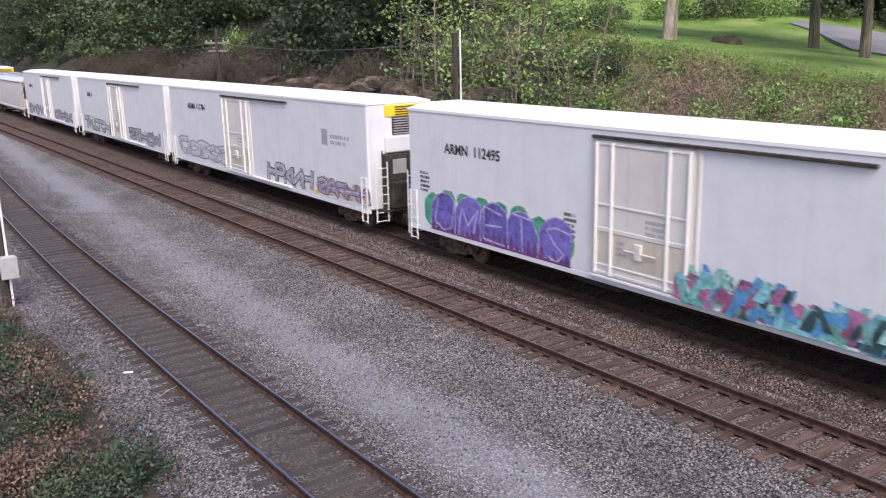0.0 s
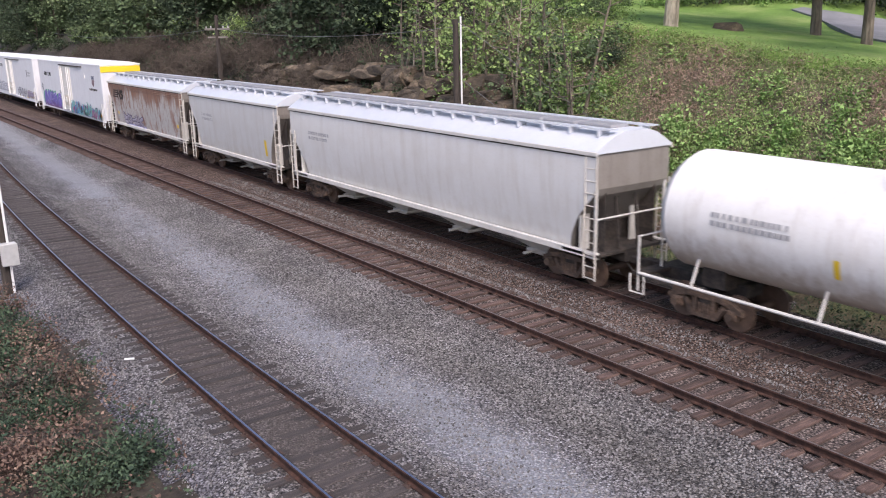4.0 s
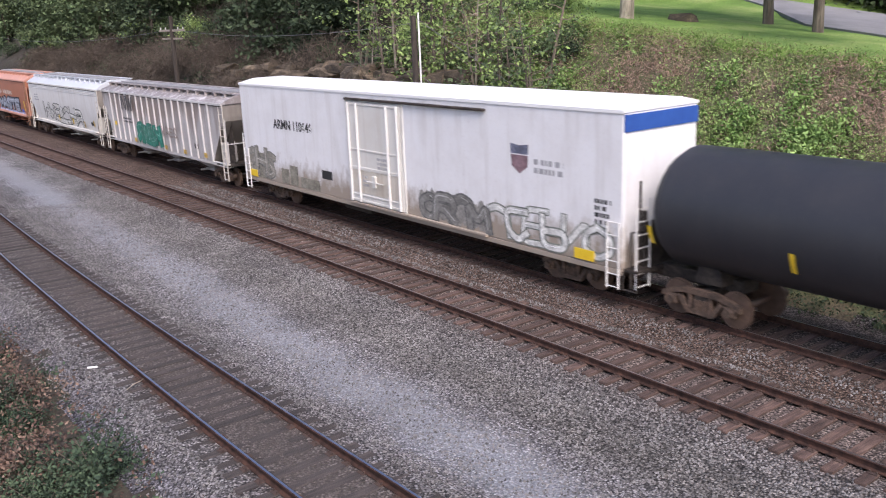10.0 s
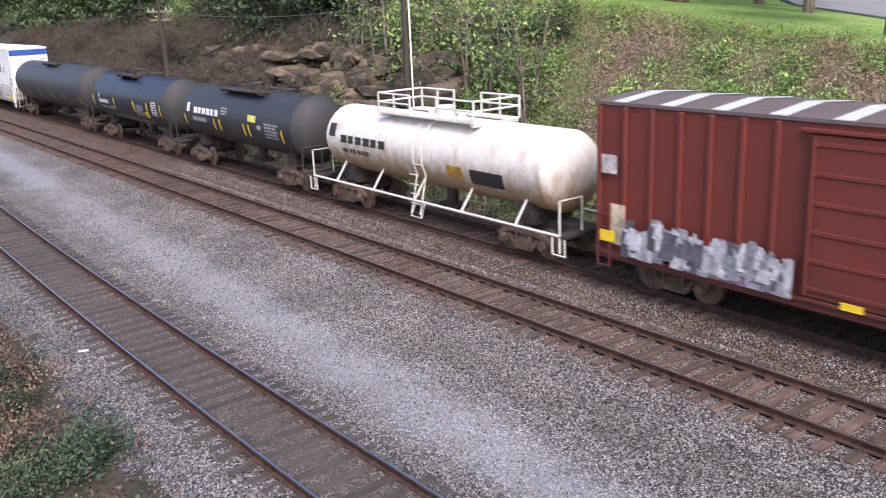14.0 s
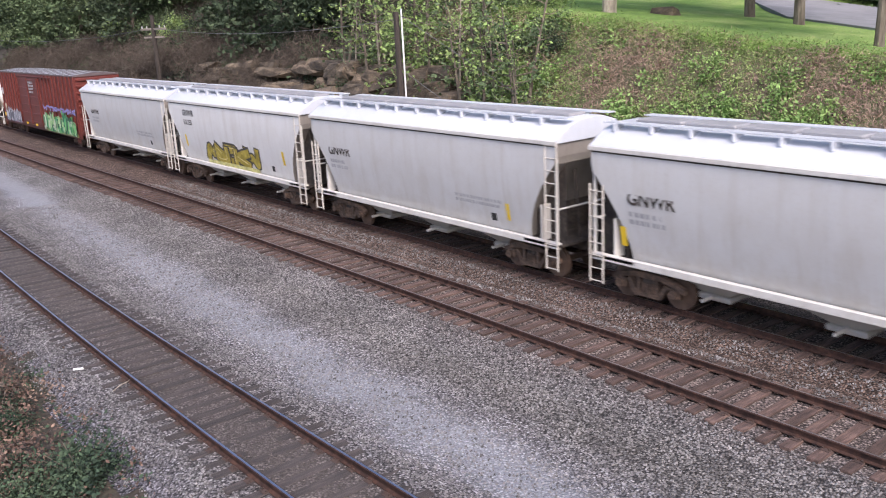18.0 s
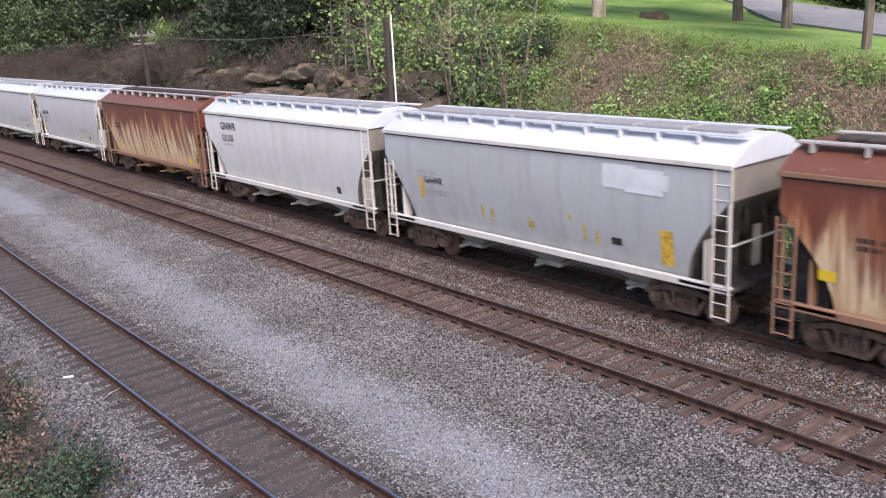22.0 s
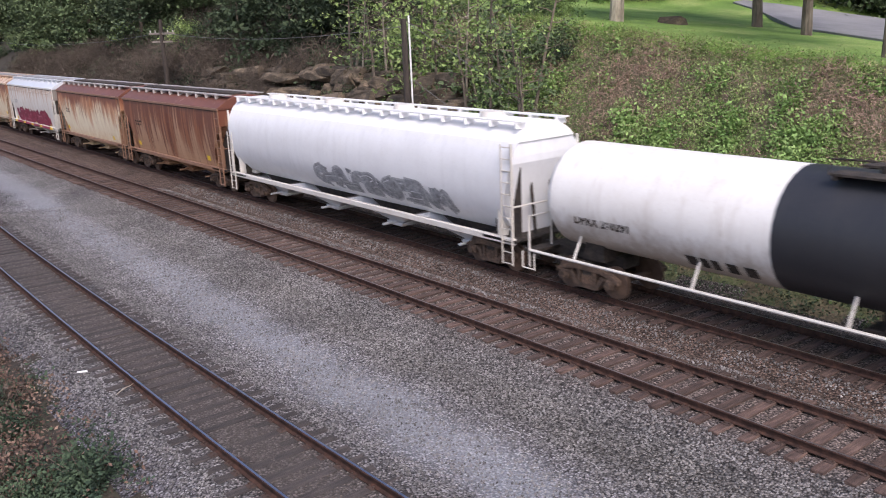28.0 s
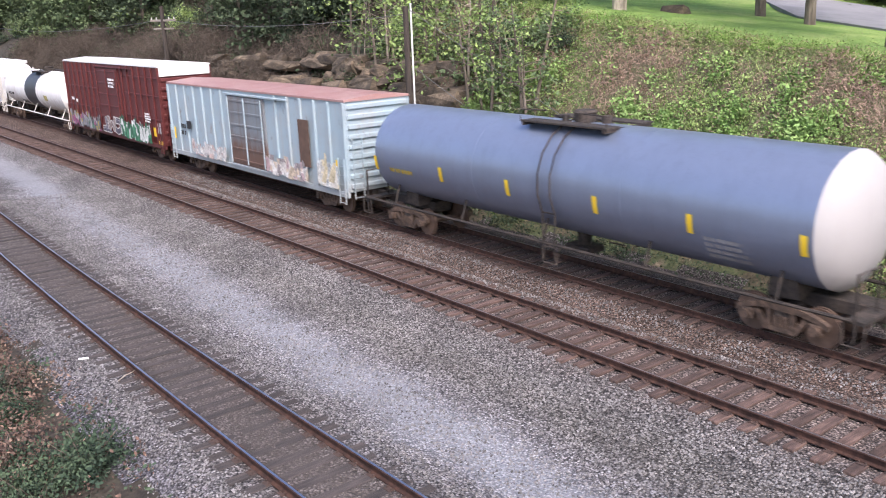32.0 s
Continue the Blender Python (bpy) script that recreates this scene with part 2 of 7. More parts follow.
# the strip at y 19.9 paints the train's shade onto the stones
BALLAST = stone_mat("ballast", [(0.058, 0.054, 0.053), (0.138, 0.128, 0.126), (0.208, 0.195, 0.19), (0.4, 0.38, 0.372)], cell=21.0,
                    dust=[(9.3, -0.031, 2.2, 0.85, (0.238, 0.246, 0.266)), (9.3, -0.031, 1.15, 0.62, (0.29, 0.305, 0.332), True), (17.1, 0, 1.9, 0.9, (0.118, 0.086, 0.07)), (14.94, 0, 2.2, 0.7, (0.142, 0.112, 0.096)), (19.9, 0, 3.2, 0.85, (0.085, 0.067, 0.057)),
                          (6.68, 0, 1.5, 0.6, (0.115, 0.096, 0.086)), (6.68, 0, 1.05, 0.6, (0.095, 0.08, 0.07), True), (3.9, 0.01, 1.8, 0.85, (0.115, 0.118, 0.137)), (12.0, 0, 1.5, 0.5, (0.145, 0.143, 0.13))])
TIE = mat("tie_wood", [(0.04, 0.026, 0.022), (0.088, 0.056, 0.046), (0.16, 0.104, 0.084)], scale=2.2, stretch=(6, 0.8, 6), rough=0.9, bump=0.4, vary=0.28, fine=0.3)
RAIL = mat("rail_rust", [(0.026, 0.016, 0.014), (0.055, 0.031, 0.025), (0.1, 0.052, 0.038)], scale=6, rough=0.9, bump=0.2, spec=0.2)
RAILHEAD = mat("rail_polished", [(0.36, 0.36, 0.42), (0.5, 0.5, 0.56)], scale=5, rough=0.28, metal=1.0, stretch=(0.1, 6, 1))
RAILHEAD_M = mat("rail_worn", [(0.16, 0.13, 0.12), (0.3, 0.27, 0.26)], scale=5, rough=0.45, metal=0.8, stretch=(0.1, 6, 1))
TIE_DUSTY = mat("tie_dusty", [(0.03, 0.025, 0.025), (0.055, 0.045, 0.042), (0.09, 0.074, 0.066)], scale=2.2, stretch=(6, 0.8, 6), rough=0.9, bump=0.4, vary=0.2, fine=0.3)
PLATE = mat("tie_plate", [(0.045, 0.03, 0.026), (0.085, 0.052, 0.04)], scale=9, rough=0.85)
BANK = mat("bank_soil", [(0.054, 0.0504, 0.0324), (0.132, 0.108, 0.0696), (0.102, 0.126, 0.054), (0.216, 0.168, 0.12)], scale=0.9, rough=0.95, bump=0.8, bump_scale=9, fine=0.35, fine_scale=14)
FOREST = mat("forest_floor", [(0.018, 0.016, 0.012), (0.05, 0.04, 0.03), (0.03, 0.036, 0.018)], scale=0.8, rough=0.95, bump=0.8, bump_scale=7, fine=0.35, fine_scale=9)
LAWN = mat("lawn_grass", [(0.09, 0.165, 0.03), (0.17, 0.29, 0.055), (0.3, 0.375, 0.115)], scale=0.3, rough=0.9, bump=0.6, bump_scale=30, fine=0.35, fine_scale=22)
ASPHALT = mat("asphalt", [(0.17, 0.17, 0.18), (0.25, 0.25, 0.26)], scale=0.6, rough=0.9, fine=0.15)
ROCK = mat("rock_face", [(0.032, 0.026, 0.02), (0.095, 0.073, 0.05), (0.21, 0.16, 0.11)], scale=1.3, rough=0.9, bump=0.7, bump_scale=6, fine=0.3, fine_scale=10, stretch=(1, 1, 2.2), vary=0.35)
BARK = mat("bark", [(0.07, 0.055, 0.042), (0.14, 0.115, 0.09), (0.21, 0.175, 0.14)], scale=3.0, rough=0.95, bump=0.7, bump_scale=10, stretch=(1, 1, 0.2), fine=0.3, fine_scale=9)
BARK_PALE = mat("bark_pale", [(0.19, 0.165, 0.13), (0.33, 0.285, 0.23), (0.45, 0.4, 0.33)], scale=3.0, rough=0.95, bump=0.6, bump_scale=10, stretch=(1, 1, 0.2), fine=0.3, fine_scale=9)
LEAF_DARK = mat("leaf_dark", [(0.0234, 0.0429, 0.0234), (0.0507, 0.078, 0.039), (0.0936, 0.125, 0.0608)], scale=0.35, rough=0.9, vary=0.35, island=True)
LEAF_MID = mat("leaf_mid", [(0.123, 0.198, 0.0556), (0.211, 0.309, 0.0928), (0.335, 0.42, 0.16)], scale=0.7, rough=0.85, vary=0.3, island=True)
LEAF_LIGHT = mat("leaf_light", [(0.105, 0.21, 0.0583), (0.205, 0.338, 0.0933), (0.338, 0.455, 0.17)], scale=0.8, rough=0.8, vary=0.3, island=True)
LEAF_DRY = mat("leaf_dry", [(0.055, 0.03, 0.024), (0.125, 0.075, 0.055), (0.28, 0.2, 0.145)], scale=0.9, rough=0.8, vary=0.5, island=True)
STEM_DRY = mat("dry_stem", [(0.195, 0.13, 0.101), (0.39, 0.28, 0.215)], scale=2, rough=0.9, vary=0.5, island=True)
LEAF_WOOD = mat("leaf_wood", [(0.0492, 0.0787, 0.0354), (0.0836, 0.128, 0.0541), (0.138, 0.178, 0.0836)], scale=0.35, rough=0.85, vary=0.35, island=True)
BRUSH = mat("bare_brush", [(0.06, 0.048, 0.038), (0.12, 0.095, 0.075)], scale=2, rough=0.95, vary=0.5, island=True)
POLEWOOD = mat("pole_wood", [(0.035, 0.028, 0.024), (0.075, 0.06, 0.05)], scale=2.5, rough=0.9, stretch=(3, 3, 0.2), bump=0.4)
WHITE = mat("white_paint", [(0.72, 0.71, 0.69), (0.82, 0.81, 0.79)], scale=2, rough=0.6)
GALV = mat("galvanised", [(0.42, 0.42, 0.41), (0.55, 0.55, 0.54)], scale=4, rough=0.5, metal=0.3)
WIRE = mat("wire", [(0.1, 0.1, 0.1), (0.16, 0.16, 0.16)], scale=4, rough=0.6)
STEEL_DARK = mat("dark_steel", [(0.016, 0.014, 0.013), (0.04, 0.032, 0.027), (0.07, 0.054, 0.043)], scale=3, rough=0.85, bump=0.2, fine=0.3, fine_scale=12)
TRUCK = mat("truck_rust", [(0.05, 0.035, 0.028), (0.1, 0.068, 0.05), (0.17, 0.11, 0.078)], scale=3, rough=0.9, bump=0.2, fine=0.3, fine_scale=12)
WHEEL = mat("wheel_steel", [(0.09, 0.06, 0.045), (0.18, 0.12, 0.09)], scale=4, rough=0.7, metal=0.3)
YELLOW = mat("yellow_mark", [(0.75, 0.5, 0.02), (0.85, 0.6, 0.04)], scale=3, rough=0.5)
BLACK = mat("black_mark", [(0.015, 0.015, 0.016), (0.03, 0.03, 0.03)], scale=3, rough=0.6)
GREYMARK = mat("grey_mark", [(0.3, 0.3, 0.31), (0.42, 0.42, 0.43)], scale=3, rough=0.6)
WHITEMARK = mat("white_mark", [(0.7, 0.7, 0.7), (0.8, 0.8, 0.8)], scale=3, rough=0.6)
# end sheets: grime, plus the shade under the slope put into the colour
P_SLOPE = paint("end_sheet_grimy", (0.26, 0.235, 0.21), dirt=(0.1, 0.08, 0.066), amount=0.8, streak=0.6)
P_LADDER = paint("ladder_grimy", (0.62, 0.585, 0.53), dirt=(0.25, 0.19, 0.14), amount=0.6, streak=0.3)

# ---- building blocks ----
class Shape:
    """Collects faces for one mesh."""

    def __init__(self):
        self.v, self.f, self.mi = [], [], []
        self.mat_now = 0

    def add(self, verts, faces):
        o = len(self.v)
        self.v += [tuple(p) for p in verts]
        self.f += [tuple(o + i for i in q) for q in faces]
        self.mi += [self.mat_now] * len(faces)
        return self

    def box(self, x0, x1, y0, y1, z0, z1, c=0.0):
        """A box; c chamfers its edges along x."""
        if c <= 0:
            return self.add([(x0, y0, z0), (x1, y0, z0), (x1, y1, z0), (x0, y1, z0), (x0, y0, z1), (x1, y0, z1), (x1, y1, z1), (x0, y1, z1)],
                            [(0, 3, 2, 1), (4, 5, 6, 7), (0, 1, 5, 4), (1, 2, 6, 5), (2, 3, 7, 6), (3, 0, 4, 7)])
        ring = [(y0 + c, z0), (y1 - c, z0), (y1, z0 + c), (y1, z1 - c), (y1 - c, z1), (y0 + c, z1), (y0, z1 - c), (y0, z0 + c)]
        return self.prism(ring, [(x0, c), (x0 + c, 0), (x1 - c, 0), (x1, c)])

    def prism(self, ring, stations):
        """A ring in (y, z) carried along x; each station (x, inset) shrinks it a little towards its middle."""
        cy = sum(p[0] for p in ring) / len(ring)
        cz = sum(p[1] for p in ring) / len(ring)
        ry = max(abs(p[0] - cy) for p in ring)
        rz = max(abs(p[1] - cz) for p in ring)
        n, vs, fs = len(ring), [], []
        for x, inset in stations:
            ky, kz = 1 - inset / max(ry, 1e-6), 1 - inset / max(rz, 1e-6)
            vs += [(x, cy + (y - cy) * ky, cz + (z - cz) * kz) for y, z in ring]
        for s in range(len(stations) - 1):
            for i in range(n):
                j = (i + 1) % n
                fs.append((s * n + i, (s + 1) * n + i, (s + 1) * n + j, s * n + j))
        fs.append(tuple(range(n)))
        fs.append(tuple((len(stations) - 1) * n + n - 1 - i for i in range(n)))
        return self.add(vs, fs)

    def tube(self, pts, r, n=6, taper=None):
        """A round bar along a polyline; taper gives a radius for each point."""
        pts = [Vector(p) for p in pts]
        vs, fs = [], []
        for k, p in enumerate(pts):
            d = (pts[min(k + 1, len(pts) - 1)] - pts[max(k - 1, 0)]).normalized()
            a = d.orthogonal() if abs(d.z) > 0.95 else d.cross(Vector((0, 0, 1)))
            a.normalize()
            c = d.cross(a)
            rr = taper[k] if taper else r
            vs += [p + (a * math.cos(t) + c * math.sin(t)) * rr for t in (2 * math.pi * i / n for i in range(n))]
        for s in range(len(pts) - 1):
            for i in range(n):
                j = (i + 1) % n
                fs.append((s * n + i, s * n + j, (s + 1) * n + j, (s + 1) * n + i))
        fs.append(tuple(n - 1 - i for i in range(n)))
        fs.append(tuple((len(pts) - 1) * n + i for i in range(n)))
        return self.add(vs, fs)

    def disc_y(self, x, z, y0, y1, r, n=20, r1=None):
        """A wheel-like drum with its axle along y."""
        r1 = r if r1 is None else r1
        vs = [(x + r * math.cos(2 * math.pi * i / n), y0, z + r * math.sin(2 * math.pi * i / n)) for i in range(n)]
        vs += [(x + r1 * math.cos(2 * math.pi * i / n), y1, z + r1 * math.sin(2 * math.pi * i / n)) for i in range(n)]
        fs = [(i, (i + 1) % n, n + (i + 1) % n, n + i) for i in range(n)]
        return self.add(vs, fs + [tuple(n - 1 - i for i in range(n)), tuple(n + i for i in range(n))])

    def disc_z(self, x, y, z0, z1, r, n=16, r1=None):
        r1 = r if r1 is None else r1
        vs = [(x + r * math.cos(2 * math.pi * i / n), y + r * math.sin(2 * math.pi * i / n), z0) for i in range(n)]
        vs += [(x + r1 * math.cos(2 * math.pi * i / n), y + r1 * math.sin(2 * math.pi * i / n), z1) for i in range(n)]
        fs = [(i, (i + 1) % n, n + (i + 1) % n, n + i) for i in range(n)]
        return self.add(vs, fs + [tuple(n - 1 - i for i in range(n)), tuple(n + i for i in range(n))])

    def poly_y(self, pts, y, back=0.0):
        """A flat outline in (x, z) that faces the near side; back gives it thickness."""
        n = len(pts)
        if not back:
            return self.add([(x, y, z) for x, z in pts], [tuple(range(n))])
        vs = [(x, y, z) for x, z in pts] + [(x, y + back, z) for x, z in pts]
        fs = [tuple(range(n)), tuple(2 * n - 1 - i for i in range(n))] + [(i, n + i, n + (i + 1) % n, (i + 1) % n) for i in range(n)]
        return self.add(vs, fs)

    def mesh(self, name, *mats, smooth=False):
        me = bpy.data.meshes.new(name)
        me.from_pydata(self.v, [], self.f)
        for m in mats:
            me.materials.append(m)
        if len(mats) > 1:
            me.polygons.foreach_set("material_index", self.mi)
        if smooth:
            me.polygons.foreach_set("use_smooth", [True] * len(me.polygons))
            me.set_sharp_from_angle(angle=radians(38))
        me.update()
        return me


def part(name, data, parent, label="", material=None, m=None, smooth=False):
    """Links a Shape or a shared mesh as one part under a thing or a part."""
    me = data.mesh(name, material, smooth=smooth) if isinstance(data, Shape) else data
    ob = new(name, me)
    ob.parent = parent
    if m is not None:
        ob.matrix_basis = m
    if label:
        ob["label"] = label
    return ob


def thing(name, label, category, m=None, group="", kind=""):
    ob = new(name)
    ob.empty_display_size = 0.3
    if m is not None:
        ob.matrix_basis = m
    return tagged(ob, label, category, group, kind)


rng = random.Random(4)

# ---- the plan: x runs along the tracks, y away from the camera, rail tops at z = 0 ----
Y_T, Y_M = 18.95, 14.94


def y_mid(x):
    return Y_M - 0.058 * (x / 30) ** 2


def y_near(x):
    """The near track bends a little; past the view it eases into a straight line."""
    def rail(u):
        return 7.83 + 1.23 * (u / 30) + 0.68 * (u / 30) ** 2
    u = max(-66.0, min(20.0, x))
    slope = 1.23 / 30 + 2 * 0.68 * u / 900
    d = x - u
    return rail(u) + slope * d / (1 + abs(d) / 60.0) - 0.7525


def smooth01(a, b, v):
    t = min(1.0, max(0.0, (v - a) / (b - a)))
    return t * t * (3 - 2 * t)


def lawn_z(x, y):
    z = 6.05 + 0.118 * (-15.7 - max(-42.0, min(6.0, x))) - 0.028 * (min(y, 46) - 29)
    z += 0.16 * max(0.0, y - 46) * smooth01(-24, -36, x)
    return z - 0.02 * max(0.0, y - 46) * (1 - smooth01(-24, -36, x))


def bank_top_y(x):
    return 29.0 + 1.2 * smooth01(-20, -34, x)


def hill_z(x, y):
    """The wooded cutting beyond the far part of the line."""
    n = noise.noise((x * 0.16, y * 0.2, 1.0)) * 0.7
    z = -0.45 + 3.0 * smooth01(21.9, 24.0, y + n) + 2.3 * smooth01(24.2, 26.4, y + n)
    return z + 0.62 * max(0.0, y - 26.5) * (1 - 0.3 * smooth01(40, 90, y))


def ground_z(x, y):
    z = -0.42
    for c, top in ((Y_T, 0.21), (y_mid(x), 0.195), (y_near(x), 0.236)):
        z = max(z, -0.42 + top * (1 - smooth01(1.35, 2.3, abs(y - c))))
    z += 0.022 * noise.noise((x * 0.7, y * 0.7, 3.0)) + 0.012 * noise.noise((x * 2.3, y * 2.3, 4.0))
    if y < y_near(x) - 2.2:
        e = y_near(x) - 2.2 - y
        z -= 0.25 * smooth01(0, 1.2, e) - 0.12 * min(e, 3.0) * smooth01(-12, -22, x)
    if y > 21.6:
        t = bank_top_y(x)
        k = smooth01(-34, -41, x + 1.15 * max(0.0, y - 30))
        f = smooth01(21.7, t, y)
        f = 0.35 * f + 0.65 * min(1.0, max(0.0, (y - 21.8) / (t - 21.8)))
        zb = z + (lawn_z(x, max(y, t)) - z) * (f if y < t else 1.0)
        if y < t:
            zb += 0.22 * noise.noise((x * 0.5, y * 0.6, 5.0)) * min(1, (y - 21.6))
        zh = hill_z(x, y)
        z = zb * (1 - k) + zh * k
    return z


def grid(name, xs, ys, height, pick, mats, label, category="ground"):
    nx, ny = len(xs), len(ys)
    vs = [(x, y, height(x, y)) for y in ys for x in xs]
    fs, mi = [], []
    for j in range(ny - 1):
        for i in range(nx - 1):
            fs.append((j * nx + i, j * nx + i + 1, (j + 1) * nx + i + 1, (j + 1) * nx + i))
            mi.append(pick((xs[i] + xs[i + 1]) / 2, (ys[j] + ys[j + 1]) / 2))
    me = bpy.data.meshes.new(name)
    me.from_pydata(vs, [], fs)
    for m in mats:
        me.materials.append(m)
    me.polygons.foreach_set("material_index", mi)
    me.polygons.foreach_set("use_smooth", [True] * len(fs))
    return tagged(new(name, me), label, category, kind="structure")


def steps(*spans):
    out = []
    for a, b, d in spans:
        n = max(1, round(abs(b - a) / d))
        out += [a + (b - a) * i / n for i in range(n)]
    return out + [spans[-1][1]]


def edge_y(x):
    """Where the ballast ends and the near growth begins."""
    return 4.25 - 0.17 * max(0.0, -24.0 - x) - 0.5 * smooth01(-14, -8, x)


def ground_pick(x, y):
    if y > 21.9 + 0.3 * noise.noise((x * 0.8, 0, 2)):
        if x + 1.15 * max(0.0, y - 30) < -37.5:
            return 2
        return 3 if y > bank_top_y(x) - 0.3 + 0.5 * noise.noise((x * 0.9, y, 7)) else 1
    if y < edge_y(x) + 0.6 * noise.noise((x * 0.4, y * 0.4, 9)):
        return 2
    return 0


XS = steps((-1200, -300, 150), (-300, -130, 12), (-130, -60, 1.4), (-60, 4, 0.6), (4, 30, 3), (30, 400, 60))
YS = steps((-600, -60, 90), (-60, 0, 6), (0, 21.4, 0.36), (21.4, 32, 0.34), (32, 60, 1.2), (60, 140, 6), (140, 900, 110))
grid("ground", XS, YS, ground_z, ground_pick, [BALLAST, BANK, FOREST, LAWN], "grey crushed-stone ballast bed with weedy bank, lawn and wooded slope")

# road at the top of the lawn
def road():
    s = Shape()
    pts = [(-33.4, 50.2), (-32.6, 50.1), (-31.2, 50.1), (-29.5, 50.3), (-22.6, 48), (-12, 44), (4, 40), (20, 38)]
    wide = (0.5, 0.7, 1.3, 2.4, 6.3, 6.3, 6.0, 6.0)
    row = []
    for k, (x, y) in enumerate(pts):
        a, b = pts[max(0, k - 1)], pts[min(len(pts) - 1, k + 1)]
        d = Vector((b[0] - a[0], b[1] - a[1])).normalized()
        for off in (-wide[k], wide[k]):
            px, py = x - d.y * off, y + d.x * off
            row.append((px, py, lawn_z(px, py) + 0.1))
    vs = row + [(x, y, z - 0.4) for x, y, z in row]
    fs, n = [], len(row)
    for k in range(len(pts) - 1):
        a = 2 * k
        fs += [(a, a + 2, a + 3, a + 1), (a, n + a, n + a + 2, a + 2), (a + 1, a + 3, n + a + 3, n + a + 1)]
    s.add(vs, fs)
    ob = new("road", s.mesh("road", ASPHALT))
    tagged(ob, "pale worn asphalt lane across the top of the lawn", "road", kind="structure")


road()

# ---- tracks ----
def rail_profile():
    return [(-0.075, -0.17), (0.075, -0.17), (0.075, -0.155), (0.012, -0.13), (0.012, -0.045), (0.037, -0.035), (0.037, -0.012), (0.022, 0.0), (-0.022, 0.0), (-0.037, -0.013), (-0.037, -0.035), (-0.012, -0.045), (-0.012, -0.13), (-0.075, -0.155)]


def rail_mesh(name, line, off, xs, top):
    prof = rail_profile()
    n, vs, fs, mi = len(prof), [], [], []
    for x in xs:
        slope = (line(x + 0.5) - line(x - 0.5))
        c, s = 1 / math.hypot(1, slope), slope / math.hypot(1, slope)
        for y, z in prof:
            vs.append((x - s * (off + y), line(x) + c * (off + y), z))
    for k in range(len(xs) - 1):
        for i in range(n):
            j = (i + 1) % n
            fs.append((k * n + i, (k + 1) * n + i, (k + 1) * n + j, k * n + j))
            mi.append(1 if i == 7 else 0)
    me = bpy.data.meshes.new(name)
    me.from_pydata(vs, [], fs)
    me.materials.append(RAIL)
    me.materials.append(top)
    me.polygons.foreach_set("material_index", mi)
    return me


def tie_mesh(name, seed, wood=TIE):
    r = random.Random(seed)
    s = Shape()
    w = 0.115
    j = [r.uniform(-0.012, 0.012) for _ in range(8)]
    ring = [(-1.3 + j[0] * 4, -0.36), (1.3 + j[1] * 4, -0.36), (1.3 + j[1] * 4, -0.19), (1.285 + j[1] * 4, -0.17), (-1.285 + j[0] * 4, -0.17), (-1.3 + j[0] * 4, -0.19)]
    s.prism(ring, [(-w + j[2], 0.012), (-w + j[2] + 0.012, 0), (w + j[3] - 0.012, 0), (w + j[3], 0.012)])
    return s.mesh(name, wood)


TIES = [tie_mesh("tie", k) for k in range(5)]
TIES_DUSTY = [tie_mesh("tie", k, TIE_DUSTY) for k in range(5)]
PLATES = Shape()
for sy in (-0.7525, 0.7525):
    PLATES.box(-0.09, 0.09, sy - 0.17, sy + 0.17, -0.172, -0.155)
    for dx in (-0.06, 0.06):
        for dy in (-0.1, 0.1):
            PLATES.box(dx - 0.012, dx + 0.012, sy + dy - 0.02, sy + dy + 0.02, -0.16, -0.125)
PLATE_MESH = PLATES.mesh("tie_plate", PLATE)


def track(label, line, x0, x1, top, pitch, x_first, x_last, spread=0.02, plates=True, ties=TIES):
    t = thing("railway_track", label, "railway track", kind="structure")
    xs = steps((x0, x_first, 8.0), (x_first, x_last, 1.5), (x_last, x1, 8.0))
    for off in (-0.7525, 0.7525):
        part("rail", rail_mesh("rail", line, off, xs, top), t)
    x, k = x_first, 0
    r = random.Random(label)
    while x < x_last:
        dx = r.uniform(-0.05, 0.05)
        a = math.degrees(math.atan(line(x + 0.5) - line(x - 0.5))) + r.uniform(-0.8, 0.8)
        tie = part("tie", ties[k % 5], t, m=pose(x + dx, line(x) + r.uniform(-spread, spread), r.uniform(-0.012, 0.004), 0, 0, a))
        if plates and x > -75:
            part("tie_plate", PLATE_MESH, tie)
        x += pitch
        k += 1
    return t


track("rusty-sided middle track with weathered wooden ties in brown ballast", y_mid, -1000, 300, RAILHEAD_M, 0.53, -112, 4, spread=0.05)
track("near track with bright polished rail heads on dirty wooden ties", y_near, -1000, 300, RAILHEAD, 0.53, -84, 6, spread=0.05, ties=TIES_DUSTY)
track("dark shaded track under the freight train", lambda x: Y_T, -1000, 300, RAILHEAD_M, 0.53, -112, 4, plates=False)

# ---- the freight train ----
K = 0.9405                                # plan scale of the consist
HALF = 1.53                               # half width of a car


def run(t):
    """How far the train has gone at t seconds, from its place at 16 s."""
    u = (t - 16) / 16
    return K * (283.3 * u + 6.4 * u * u + 2.2 * u ** 3 - 4.2 * u ** 4)


def wheel_mesh():
    s = Shape()
    s.disc_y(0, 0.46, -0.80, -0.74, 0.46, 24, 0.45).disc_y(0, 0.46, -0.74, -0.69, 0.49, 24)
    s.disc_y(0, 0.46, 0.69, 0.74, 0.49, 24).disc_y(0, 0.46, 0.74, 0.80, 0.45, 24, 0.46)
    s.disc_y(0, 0.46, -0.72, 0.72, 0.09, 10)
    return s.mesh("wheelset", WHEEL)


